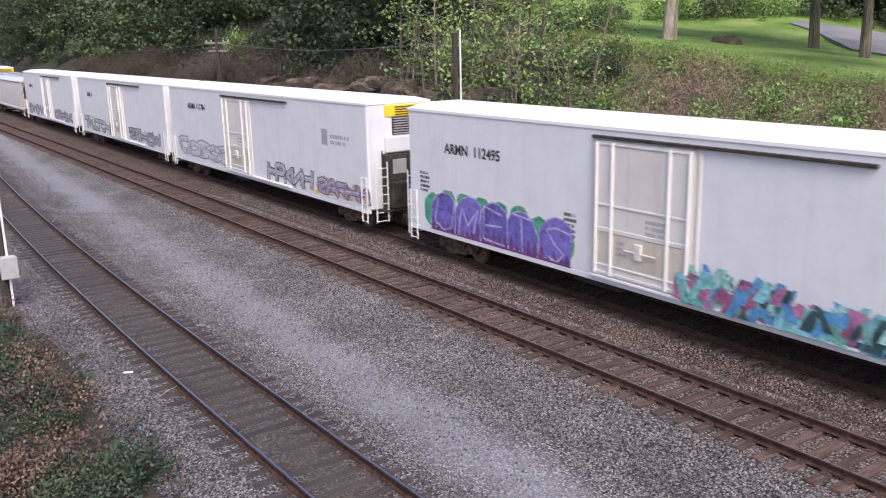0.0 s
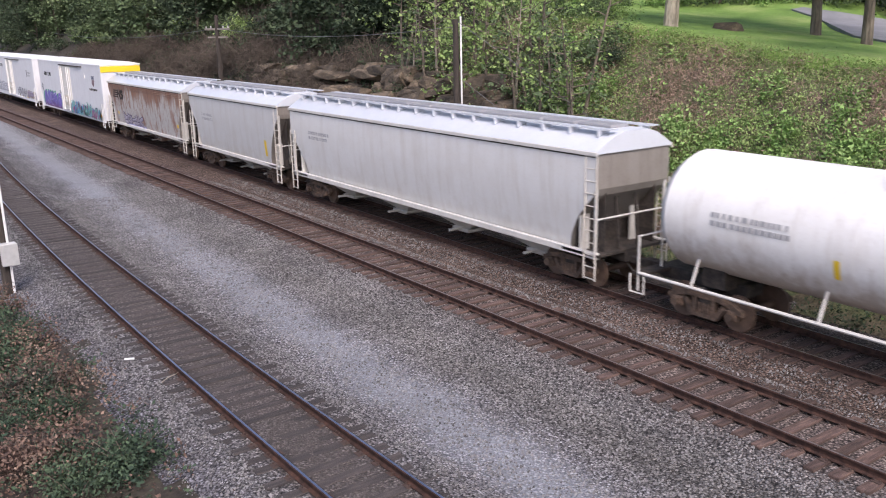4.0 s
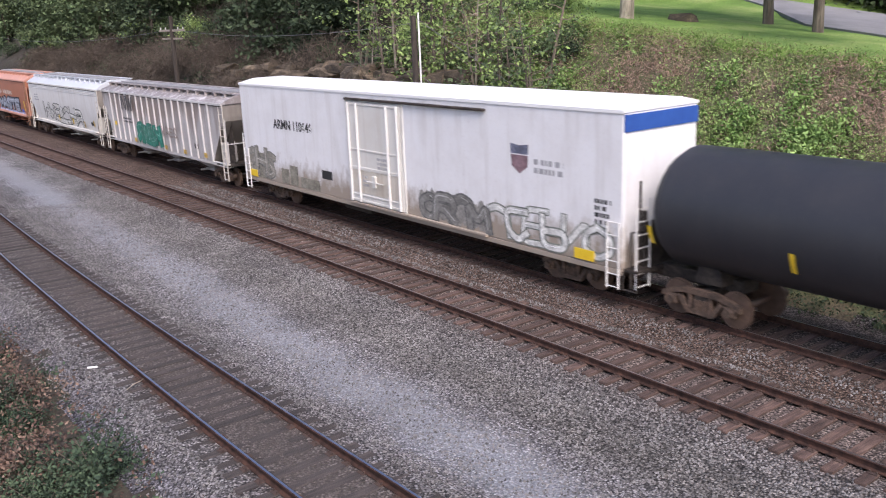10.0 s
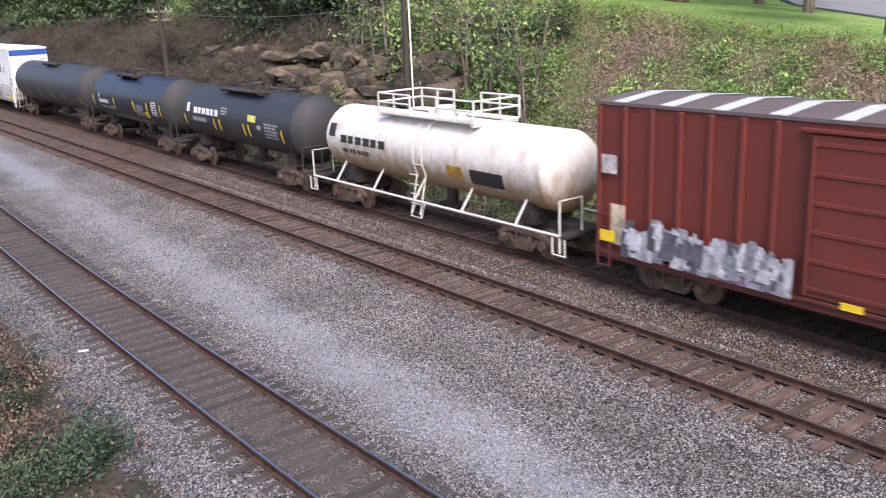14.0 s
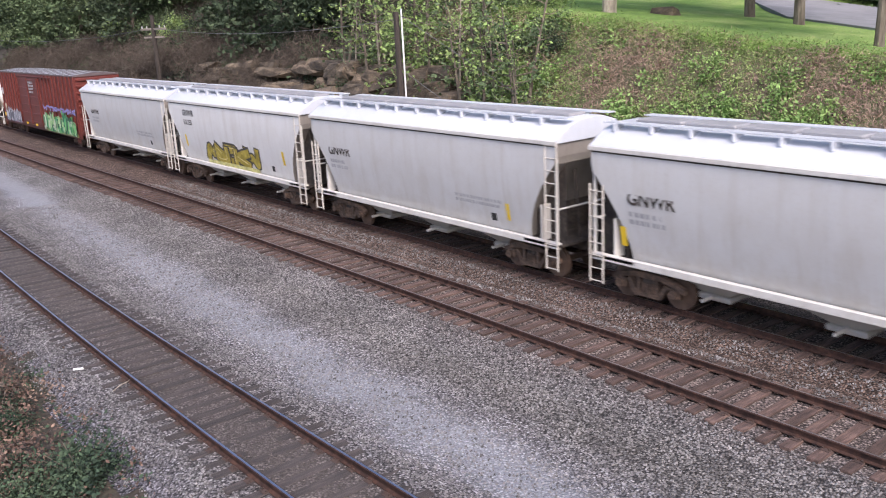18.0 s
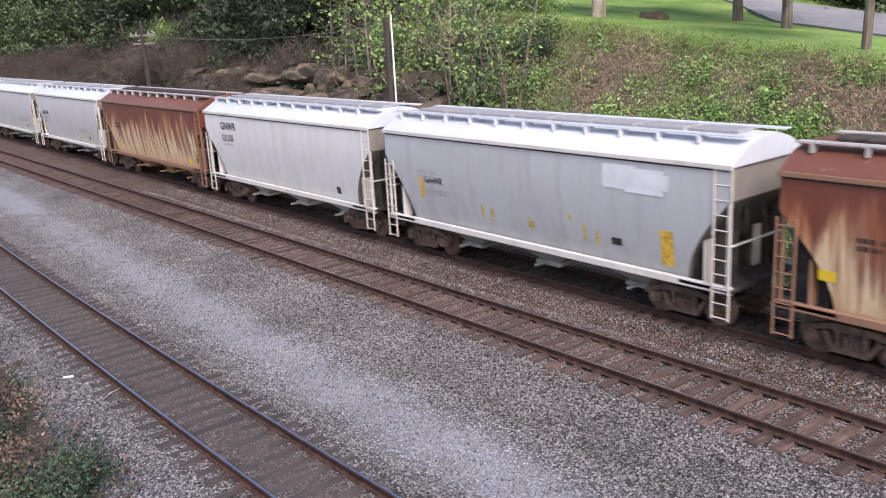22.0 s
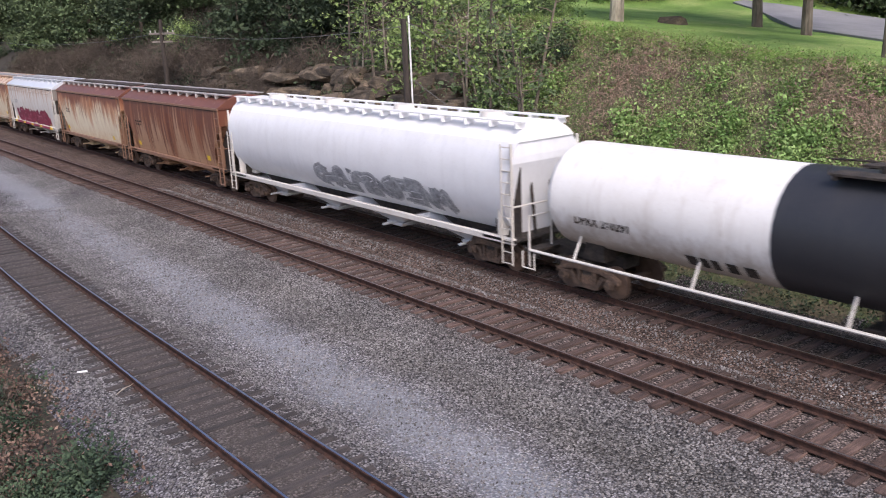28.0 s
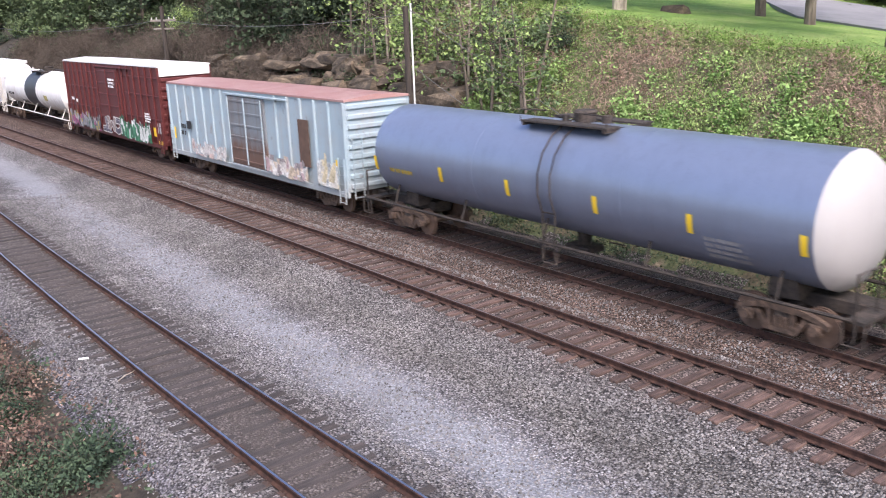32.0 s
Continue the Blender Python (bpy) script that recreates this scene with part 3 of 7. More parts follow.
def side_frame_mesh():
    """Cast side frame: an arched top chord, a bowed bottom chord, two columns, springs between them and bearing ends."""
    s = Shape()
    s.poly_y([(-1.18, 0.5), (-0.95, 0.62), (-0.5, 0.72), (0.5, 0.72), (0.95, 0.62), (1.18, 0.5), (1.18, 0.64), (0.9, 0.76), (0.45, 0.87), (-0.45, 0.87), (-0.9, 0.76), (-1.18, 0.64)], -0.08, 0.16)
    s.poly_y([(-0.7, 0.6), (-0.4, 0.2), (0.4, 0.2), (0.7, 0.6), (0.58, 0.66), (0.33, 0.32), (-0.33, 0.32), (-0.58, 0.66)], -0.07, 0.14)
    for x in (-0.3, 0.3):
        s.box(x - 0.055, x + 0.055, -0.07, 0.07, 0.3, 0.74)
    for x in (-0.88, 0.88):
        s.box(x - 0.17, x + 0.17, -0.1, 0.08, 0.34, 0.62, 0.03)
        s.disc_y(x, 0.47, -0.19, -0.1, 0.12, 12)
    for x in (-0.14, 0.0, 0.14):
        s.disc_z(x, -0.02, 0.32, 0.6, 0.06, 8)
    return s.mesh("side_frame", TRUCK)


def bolster_mesh():
    s = Shape()
    s.box(-0.2, 0.2, -1.05, 1.05, 0.52, 0.82, 0.04).disc_z(0, 0, 0.82, 0.98, 0.32, 14)
    return s.mesh("truck", STEEL_DARK)


WHEELSET, SIDE_FRAME, BOLSTER = wheel_mesh(), side_frame_mesh(), bolster_mesh()


def coupler_mesh():
    s = Shape()
    s.box(0.0, 0.75, -0.1, 0.1, 0.78, 0.98, 0.02)
    s.poly_y([(0.7, 0.72), (1.0, 0.72), (1.05, 0.8), (1.05, 0.98), (0.98, 1.04), (0.7, 1.04)], -0.16, 0.32)
    s.tube([(0.2, -0.25, 0.8), (0.55, -0.28, 0.55), (0.95, -0.2, 0.62)], 0.03, 6)
    return s.mesh("coupler", STEEL_DARK)


COUPLER = coupler_mesh()


def running_gear(car, length, inset, reach):
    for sx in (-1, 1):
        tr = part("truck", BOLSTER, car, m=pose(sx * (length / 2 - inset), 0, 0))
        for x in (-0.86, 0.86):
            part("wheelset", WHEELSET, tr, m=pose(x, 0, 0))
        part("side_frame", SIDE_FRAME, tr, m=pose(0, -1.0, 0))
        part("side_frame", SIDE_FRAME, tr, m=pose(0, 1.0, 0, 0, 0, 180))
        part("coupler", COUPLER, car, m=pose(sx * (length / 2 + reach - 1.02), 0, 0, 0, 0, 0 if sx > 0 else 180))


LADDERS = {}


def ladder(car, x, y, z0, z1, w, material, name="ladder", axis="x"):
    key = (round(z0, 2), round(z1, 2), round(w, 2), material.name, axis)
    if key not in LADDERS:
        s = Shape()
        for e in (-w / 2, w / 2):
            p = [(e, 0, z0), (e, 0, z1)] if axis == "x" else [(0, e, z0), (0, e, z1)]
            s.tube(p, 0.028, 5)
        z = z0 + 0.05
        while z < z1:
            s.tube([(-w / 2, 0, z), (w / 2, 0, z)] if axis == "x" else [(0, -w / 2, z), (0, w / 2, z)], 0.018, 5)
            z += 0.36
        LADDERS[key] = s.mesh(name, material)
    return part(name, LADDERS[key], car, m=pose(x, y, 0))


def bars(name, car, x0, x1, z_top, y, material, rows=2, h=0.12, seed=1, label=""):
    """Lettering that cannot be read: short bars in rows."""
    r = random.Random(seed)
    s = Shape()
    for k in range(rows):
        z, x = z_top - k * h * 1.6, x0
        end = x1 - r.uniform(0, (x1 - x0) * 0.3)
        while x < end:
            w = r.uniform(0.4, 0.9) * h * 1.4
            s.box(x, min(end, x + w), y - 0.004, y + 0.01, z - h, z)
            x += w + h * r.choice((0.3, 0.3, 0.8))
    return tagged(part(name, s, car, label, material), kind="stuff")


def lettering(name, text, car, x, z, h, y, material, label=""):
    cu = bpy.data.curves.new("text", "FONT")
    cu.body, cu.size, cu.extrude, cu.offset = text, h * 1.32, 0.004, 0.03 * h
    ob = bpy.data.objects.new("text", cu)
    scene.collection.objects.link(ob)
    me = bpy.data.meshes.new_from_object(ob.evaluated_get(bpy.context.evaluated_depsgraph_get()))
    bpy.data.objects.remove(ob)
    me.materials.clear()
    me.materials.append(material)
    return tagged(part(name, me, car, label, m=pose(x, y - 0.006, z, 90, 0, 0)), kind="stuff")


def flat_mat(col):
    return mat("spray_%02d_%02d_%02d" % tuple(int(99 * c) for c in col), [tuple(0.5 * c for c in col), col, tuple(min(1, 1.2 * c + 0.03) for c in col)], scale=2.6, rough=0.6, fine=0.3, fine_scale=11)


FORMS = {
    "M": [[(0, 0), (0, 1), (0.5, 0.3), (1, 1), (1, 0)]],
    "A": [[(0, 0), (0.3, 1), (0.7, 1), (1, 0)], [(0.15, 0.38), (0.85, 0.38)]],
    "S": [[(1, 0.85), (0.5, 1), (0, 0.78), (0.5, 0.5), (1, 0.25), (0.5, 0), (0, 0.15)]],
    "T": [[(-0.05, 1), (1.05, 1)], [(0.5, 1), (0.5, 0)]],
    "E": [[(1, 1), (0, 1), (0, 0), (1, 0)], [(0, 0.5), (0.8, 0.5)]],
    "P": [[(0, 0), (0, 1), (0.8, 1), (1, 0.72), (0.8, 0.45), (0, 0.45)]],
    "R": [[(0, 0), (0, 1), (0.8, 1), (1, 0.72), (0.8, 0.48), (0.1, 0.48)], [(0.45, 0.48), (1, 0)]],
    "U": [[(0, 1), (0, 0.2), (0.5, 0), (1, 0.2), (1, 1)]],
    "N": [[(0, 0), (0, 1), (1, 0), (1, 1)]],
    "K": [[(0, 0), (0, 1)], [(1, 1), (0.1, 0.5), (1, 0)]],
    "O": [[(0.5, 1), (0.05, 0.8), (0, 0.3), (0.5, 0), (1, 0.3), (0.95, 0.8), (0.5, 1)]],
    "H": [[(0, 0), (0, 1)], [(1, 0), (1, 1)], [(0, 0.55), (1, 0.45)]],
    "J": [[(0.1, 1), (1, 1), (0.85, 0.2), (0.4, 0), (0, 0.25)]],
    "W": [[(0, 1), (0.2, 0), (0.5, 0.7), (0.8, 0), (1, 1)]],
}


def graffiti(car, x0, x1, z0, z1, y, fill, line, glow, n=5, seed=1, wall=None, text="", fat=1.0):
    """Sprayed block forms: a loose cloud, then for each form a fat outline, a narrower fill and a pale gleam, each a thin coat over the last. wall gives y at a height; fill may be several colours in turn."""
    r = random.Random(seed)
    wall = wall or (lambda z: y)
    cloud = Shape()
    n = len(text) or n
    fills = fill if isinstance(fill, list) else [fill]
    w, hh = (x1 - x0) / n, z1 - z0

    def stroke(s, pts, half, coat):
        """A thick polyline with blunt ends, laid on the car's wall."""
        m = len(pts)
        left, right = [], []
        for k, p in enumerate(pts):
            a, b = pts[max(0, k - 1)], pts[min(m - 1, k + 1)]
            dx, dz = b[0] - a[0], b[1] - a[1]
            d = math.hypot(dx, dz) or 1
            ex = (-dx / d * half * 0.7, -dz / d * half * 0.7) if k == 0 else ((dx / d * half * 0.7, dz / d * half * 0.7) if k == m - 1 else (0, 0))
            left.append((p[0] - dz / d * half + ex[0], p[1] + dx / d * half + ex[1]))
            right.append((p[0] + dz / d * half + ex[0], p[1] - dx / d * half + ex[1]))
        ring = [(px, wall(pz) - coat - 0.001 * (k % m) / (m - 1), pz) for k, (px, pz) in enumerate(left + right)]
        s.add(ring, [(m + k, m + k + 1, k + 1, k) for k in range(m - 1)])

    if glow:
        for i in range(3 * n):
            cx = x0 + (x1 - x0) * (i + 0.5) / (3 * n)
            top, low = z1 - hh * r.uniform(-0.1, 0.25), z0 + hh * r.uniform(-0.02, 0.1)
            g = (x1 - x0) / (3 * n) * 0.8
            pts = [(cx - g * math.cos(a) * (0.85 + 0.3 * r.random()), (top + low) / 2 - (top - low) / 2 * math.sin(a) * (0.9 + 0.2 * r.random())) for a in (0.4, 1.1, 1.57, 2.0, 2.7, 3.5, 4.2, 4.71, 5.2, 5.9)]
            cloud.add([(px, wall(pz) - 0.004 - 0.0012 * (i % 4), pz) for px, pz in pts], [tuple(range(10))])
        part("graffiti_cloud", cloud, car, "", flat_mat(glow))
    for i in range(n):
        edge, body, mark = Shape(), Shape(), Shape()
        tilt, lift, kx = r.uniform(-0.14, 0.14), r.uniform(-0.05, 0.05) * hh, r.uniform(0.82, 0.95)
        base = 0.010 + 0.013 * (i % 2)
        t = fat * min(0.17 * w, 0.15 * hh) * r.uniform(0.9, 1.15)
        ch = text[i] if text else r.choice(sorted(FORMS))
        tall = 1.0 if text else r.uniform(0.86, 1.08)
        flip_u, flip_v = (False, False) if text else (r.random() < 0.5, r.random() < 0.5)
        if not text:
            kx *= 1.3
        for layer, st in enumerate(FORMS[ch]):
            st = [(1 - u if flip_u else u, 1 - v if flip_v else v) for u, v in st]
            pts = [(x0 + w * (i + 0.08 + (u + r.uniform(-0.05, 0.05)) * kx + tilt * (v - 0.5)), z0 + t + lift + (hh - 2 * t) * tall * (v + r.uniform(-0.04, 0.04))) for u, v in st]
            for _ in range(2):
                if len(pts) > 2:
                    cut = [pts[0]]
                    for p, q in zip(pts[:-1], pts[1:]):
                        cut += [(0.82 * p[0] + 0.18 * q[0], 0.82 * p[1] + 0.18 * q[1]), (0.18 * p[0] + 0.82 * q[0], 0.18 * p[1] + 0.82 * q[1])]
                    pts = cut + [pts[-1]]
            stroke(edge, pts, t * 1.3, base + 0.0013 * layer)
            stroke(body, pts, t * 0.88, base + 0.0052 + 0.0013 * layer)
            stroke(mark, [(a - t * 0.3, b + t * 0.3) for a, b in pts[:max(2, len(pts) // 2)]], t * 0.12, base + 0.0108 + 0.0005 * layer)
        part("graffiti_outline", edge, car, "", flat_mat(line))
        part("graffiti_fill", body, car, "", flat_mat(fills[i % len(fills)]))
        tagged(part("graffiti_gleam", mark, car, "", flat_mat(tuple(min(0.9, 0.2 + 1.2 * c) for c in fills[i % len(fills)]))), kind="stuff")


def arches(car, x0, x1, z0, z1, y, text, seed, fills, low, line, edge):
    """A bubble-lettered piece: puffs of the edge colour, tall round-topped lobes, a darker foot that fades in tongues, and thin pale lines round each lobe."""
    r = random.Random(seed)
    n = len(text)
    w, hh = (x1 - x0) / n, z1 - z0

    def blob(cx, cz, rx, rz, k):
        return [(cx - rx * math.cos(a * math.pi / 6) * r.uniform(0.88, 1.08), y - 0.003 * k - 0.0002 * a, cz + rz * math.sin(a * math.pi / 6) * r.uniform(0.9, 1.06)) for a in range(12)]

    for i in range(n + 3):
        cx = x0 + (x1 - x0) * (i + 0.3) / (n + 2.6)
        end = i in (0, n + 1, n + 2)
        part("graffiti_puff", Shape().add(blob(cx, z0 + hh * (0.45 if end else 0.8), w * (0.42 if end else 0.3), hh * (0.42 if end else 0.2), 1), [tuple(range(12))]), car, "", flat_mat(edge))
    for i in range(n):
        a, b = x0 + w * (i + 0.12), x0 + w * (i + 1.1)
        top = z1 - hh * r.uniform(0.0, 0.14)
        lean = r.uniform(-0.08, 0.12) * w
        ring = [(a, z0 + 0.1 * hh), (a + lean * 0.4, z0 + 0.62 * hh), (a + 0.16 * w + lean, top - 0.1 * hh), (a + 0.42 * w + lean, top), (b - 0.3 * w + lean, top - 0.02 * hh), (b - 0.06 * w + lean, top - 0.16 * hh), (b + lean * 0.4, z0 + 0.5 * hh), (b, z0 + 0.02 * hh)]
        lobe = part("graffiti_lobe", Shape().add([(px, y - 0.008 - 0.004 * (i % 2) - 0.0002 * j, pz) for j, (px, pz) in enumerate(ring)], [tuple(range(8))]), car, "", flat_mat(fills[i % len(fills)]))
        foot = Shape()
        for j in range(5):
            fx = a + (b - a) * j / 5
            foot.add([(fx, y - 0.0145 - 0.0004 * j, z0), (fx + 0.1 * w, y - 0.0145 - 0.0004 * j, z0 + hh * r.uniform(0.16, 0.42)), (fx + (b - a) / 5 + 0.04, y - 0.0145 - 0.0004 * j, z0 - 0.01)], [(0, 1, 2)])
        tagged(part("graffiti_foot", foot, lobe, "", flat_mat(low)), kind="stuff")
        trace = Shape()

        def thin(pts, half, k):
            for (xa, za), (xb, zb) in zip(pts[:-1], pts[1:]):
                d = math.hypot(xb - xa, zb - za) or 1
                ox, oz = -(zb - za) / d * half, (xb - xa) / d * half
                trace.add([(xa + ox, y - k, za + oz), (xa - ox, y - k, za - oz), (xb - ox, y - k - 0.0005, zb - oz), (xb + ox, y - k - 0.0005, zb + oz)], [(0, 1, 2, 3)])

        thin(ring[:-1], 0.022, 0.018)
        ch = text[i]
        for st in FORMS[ch]:
            thin([(a + w * (0.2 + 0.62 * u + r.uniform(-0.09, 0.09)) + lean * v, z0 + hh * (0.1 + 0.66 * v + r.uniform(-0.09, 0.09))) for u, v in st], 0.034, 0.021)
        tagged(part("graffiti_line", trace, lobe, "", flat_mat(line)), kind="stuff")


def shards(car, x0, x1, z0, z1, wall, cols, n, seed, lean=0.35, size=1.0):
    """A wild-style piece: overlapping slanted wedges, hooks and bars of many colours, with a ragged top."""
    r = random.Random(seed)
    hh = z1 - z0
    lots = [Shape() for _ in cols]
    for i in range(n):
        f = (i * 0.618034) % 1.0
        cx = x0 + (x1 - x0) * f
        crest = 0.78 + 0.22 * math.sin(9.0 * f + seed) * math.sin(23.0 * f + 1.3 * seed)
        h = hh * r.uniform(0.25, 0.62) * size
        base = z0 + max(0.0, (hh * crest - h)) * r.random()
        w = r.uniform(0.1, 0.26) * size
        sl = h * (lean * r.choice((1, 1, -1)) + r.uniform(-0.2, 0.2))
        tip = r.uniform(0.2, 1.1) * w
        ring = [(cx - w, base), (cx + w, base - 0.04 * h), (cx + w * 0.9 + 0.55 * sl, base + 0.5 * h), (cx + tip + sl, base + h * r.uniform(0.85, 1.0)), (cx - tip + sl, base + h), (cx - w * 0.9 + 0.4 * sl, base + 0.45 * h)]
        ring = [(min(max(px, x0), x1), max(pz, z0)) for px, pz in ring]
        k = i % len(cols) if r.random() < 0.7 else r.randrange(len(cols))
        lots[k].add([(px, wall(pz) - 0.005 - 0.00022 * i, pz) for px, pz in ring], [(0, 1, 2, 5), (5, 2, 3, 4)])
    for lot, c in zip(lots, cols):
        tagged(part("graffiti_wedge", lot, car, "", flat_mat(c)), kind="stuff")


def scrawl(car, x0, x1, z0, z1, wall, material, text, half=0.045, seed=1):
    """A tag drawn in single thin lines."""
    r = random.Random(seed)
    w = (x1 - x0) / len(text)
    for i, ch in enumerate(text):
        s = Shape()
        for st in FORMS[ch]:
            pts = [(x0 + w * (i + 0.1 + 0.75 * (u + r.uniform(-0.1, 0.1))), z0 + (z1 - z0) * (v + r.uniform(-0.1, 0.1))) for u, v in st]
            for (xa, za), (xb, zb) in zip(pts[:-1], pts[1:]):
                d = math.hypot(xb - xa, zb - za) or 1
                ox, oz = -(zb - za) / d * half, (xb - xa) / d * half
                ex, ez = (xb - xa) / d * half * 0.8, (zb - za) / d * half * 0.8
                q = ((xa - ex + ox, za - ez + oz), (xa - ex - ox, za - ez - oz), (xb + ex - ox, zb + ez - oz), (xb + ex + ox, zb + ez + oz))
                s.add([(px, wall(pz) - 0.009, pz) for px, pz in q], [(0, 1, 2, 3)])
        part("graffiti_line", s, car, "", material)


def patch(name, car, x0, x1, z0, z1, y, material, label=""):
    return part(name, Shape().box(x0, x1, y - 0.005, y + 0.02, z0, z1), car, label, material)


def end_truss(car, L, e, W, z0, z1, trim):
    for sy in (-1, 1):
        part("corner_post", Shape().tube([(e * (L / 2 - 0.25), sy * (W - 0.1), z0), (e * (L / 2 - 0.25), sy * (W - 0.1), z1)], 0.05, 6), car, "", trim)
        part("end_post", Shape().tube([(e * (L / 2 - 0.3), sy * 0.4, z0), (e * (L / 2 - 0.62), sy * 0.4, z1)], 0.05, 6), car, "", STEEL_DARK)
    part("crosstie", Shape().tube([(e * (L / 2 - 0.25), -W + 0.1, z0 + 1.0), (e * (L / 2 - 0.25), W - 0.1, z0 + 1.0)], 0.03, 5), car, "", trim)
    part("brake_box", Shape().box(e * (L / 2 - 1.35) - 0.22, e * (L / 2 - 1.35) + 0.22, -0.95, -0.5, z0, z0 + 0.8, 0.03), car, "", trim)


# -- covered hopper --
def hopper(label, L, body, trim, roof, bulge=0.16, ribs=0, eave=4.2, top=4.78, bays=3, hatches="trough", cut=1.25, board=None, drum=False, ridges=1, zcut=0.8, steps_mat=None):
    car = thing("covered_hopper", label, "hopper car", group="freight train cars")
    W, zs = HALF, 1.25
    # half section: sill, curved side, eave
    def wall_y(z):
        if drum:
            return -W * (1 - min(0.97, abs(z - 2.95) / 1.8) ** 2.3) ** (1 / 2.3)
        f = (z - zs) / (eave - zs)
        return -(W - bulge + bulge * math.sin(min(1.0, max(0.0, 0.12 + 0.88 * f)) * math.pi * (0.5 if ribs else 0.62)) / (1.0))
    rows = 14
    zsec = [zs + (eave - zs) * k / rows for k in range(rows + 1)]
    # side sheets with cut-away lower corners
    s = Shape()
    xe = L / 2 - 0.2
    zc = zs + (0.72 if ribs else zcut) * (eave - zs)

    def reach(z):
        """Half length at a height: the lower corners of the side sheets are cut away."""
        f = max(0.0, (z - zs) / (zc - zs))
        return xe if f >= 1 else xe - cut * (1 - (f if ribs else f ** 1.7))
    cols = 14
    for sy in (1, -1):
        vs, fs = [], []
        for z in zsec:
            for i in range(cols + 1):
                x = -reach(z) + 2 * reach(z) * i / cols
                vs.append((x, sy * wall_y(z), z))
        for j in range(rows):
            for i in range(cols):
                q = (j * (cols + 1) + i, j * (cols + 1) + i + 1, (j + 1) * (cols + 1) + i + 1, (j + 1) * (cols + 1) + i)
                fs.append(q if sy > 0 else q[::-1])
        s.add(vs, fs)
    part("body", s, car, "", body, smooth=True)
    for e in (-1, 1):
        vs, fs = [], []
        for z in zsec:
            vs += [(e * reach(z), wall_y(z), z), (e * reach(z), -wall_y(z), z)]
        for j in range(rows):
            fs.append((2 * j, 2 * j + 1, 2 * j + 3, 2 * j + 2))
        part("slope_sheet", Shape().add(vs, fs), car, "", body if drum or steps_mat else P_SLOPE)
    # roof
    we = -wall_y(eave)
    r = Shape()
    ring = [(-we - 0.03, eave - 0.05), (we + 0.03, eave - 0.05), (we + 0.03, eave + 0.04), (we * 0.62, top - 0.16), (0.45, top - 0.02), (-0.45, top - 0.02), (-we * 0.62, top - 0.16), (-we - 0.03, eave + 0.04)]
    if drum:
        arc = [(-wall_y(z), z) for z in (eave, 4.36, 4.5, 4.61, 4.69)] + [(0.45, top - 0.04)]
        ring = [(-y, z) for y, z in arc[:1]] + arc + [(-y, z) for y, z in arc[:0:-1]]
    r.prism(ring, [(-xe - 0.06, 0.02), (-xe, 0), (xe, 0), (xe + 0.06, 0.02)])
    part("roof", r, car, "", roof, smooth=True)
    lip = Shape()
    for sy in () if drum else (-1, 1):
        lip.box(-xe - 0.08, xe + 0.08, sy * (we + 0.035) - 0.035, sy * (we + 0.035) + 0.035, eave - 0.09, eave + 0.03, 0.012)
    if not drum:
        part("eave_rail", lip, car, "", trim)
    # thin dark strip drawn as the shadow line below the roof lip
    for sy in () if drum else (-1, 1):
        part("eave_groove", Shape().box(-xe, xe, sy * (we + 0.006) - 0.014, sy * (we + 0.006) + 0.014, eave - 0.135, eave - 0.088), car, "", STEEL_DARK)
        for k in range(1, ridges):
            zr = eave - 0.1 - 0.1 * k
            part("side_ridge", Shape().box(-xe, xe, sy * -wall_y(zr) - 0.03, sy * -wall_y(zr) + 0.03, zr - 0.025, zr + 0.025, 0.01), car, "", body)
    # running boards and hatches
    for sy in (-1, 1):
        b = Shape().box(-L / 2 + 0.2, L / 2 - 0.2, sy * 0.86 - 0.16, sy * 0.86 + 0.16, top + 0.0, top + 0.035)
        x = -L / 2 + 0.6
        while x < L / 2 - 0.4:
            b.box(x - 0.03, x + 0.03, sy * 0.86 - 0.22, sy * 0.86 + 0.2, top - 0.2, top + 0.0)
            x += 1.2
        part("running_board", b, car, "", board or roof)
    if hatches == "trough":
        n = max(6, int(L / 1.6))
        for k in range(n):
            x = -xe + 0.5 + (2 * xe - 1.0) * (k + 0.5) / n
            h = (xe - 0.5) / n * 0.93
            part("hatch", Shape().box(x - h, x + h, -0.36, 0.36, top - 0.04, top + 0.07, 0.03), car, "", STEEL_DARK if board else P_HATCH)
    else:
        for k in range(4):
            x = -xe + 2 * xe * (k + 0.5) / 4
            part("hatch", Shape().disc_z(x, -0.0, top - 0.05, top + 0.14, 0.42, 16, 0.38), car, "", trim)
    if ribs:
        for sy in (-1, 1):
            for k in range(ribs + 1):
                rb = Shape()
                x = -reach(zs) + 2 * reach(zs) * k / ribs
                pts = [(x, sy * (-wall_y(z) + 0.04), z) for z in (zs, zs + 0.4 * (eave - zs), zs + 0.75 * (eave - zs), eave - 0.06)]
                for a, b in zip(pts[:-1], pts[1:]):
                    y0, y1 = a[1], b[1]
                    rb.add([(x - 0.06, y0 - 0.05 * sy, a[2]), (x + 0.06, y0 - 0.05 * sy, a[2]), (x + 0.06, y1 - 0.05 * sy, b[2]), (x - 0.06, y1 - 0.05 * sy, b[2]), (x - 0.045, y0 + 0.03 * sy, a[2]), (x + 0.045, y0 + 0.03 * sy, a[2]), (x + 0.045, y1 + 0.03 * sy, b[2]), (x - 0.045, y1 + 0.03 * sy, b[2])],
                           [(4, 5, 6, 7), (0, 4, 7, 3), (5, 1, 2, 6), (0, 1, 5, 4), (3, 7, 6, 2)])
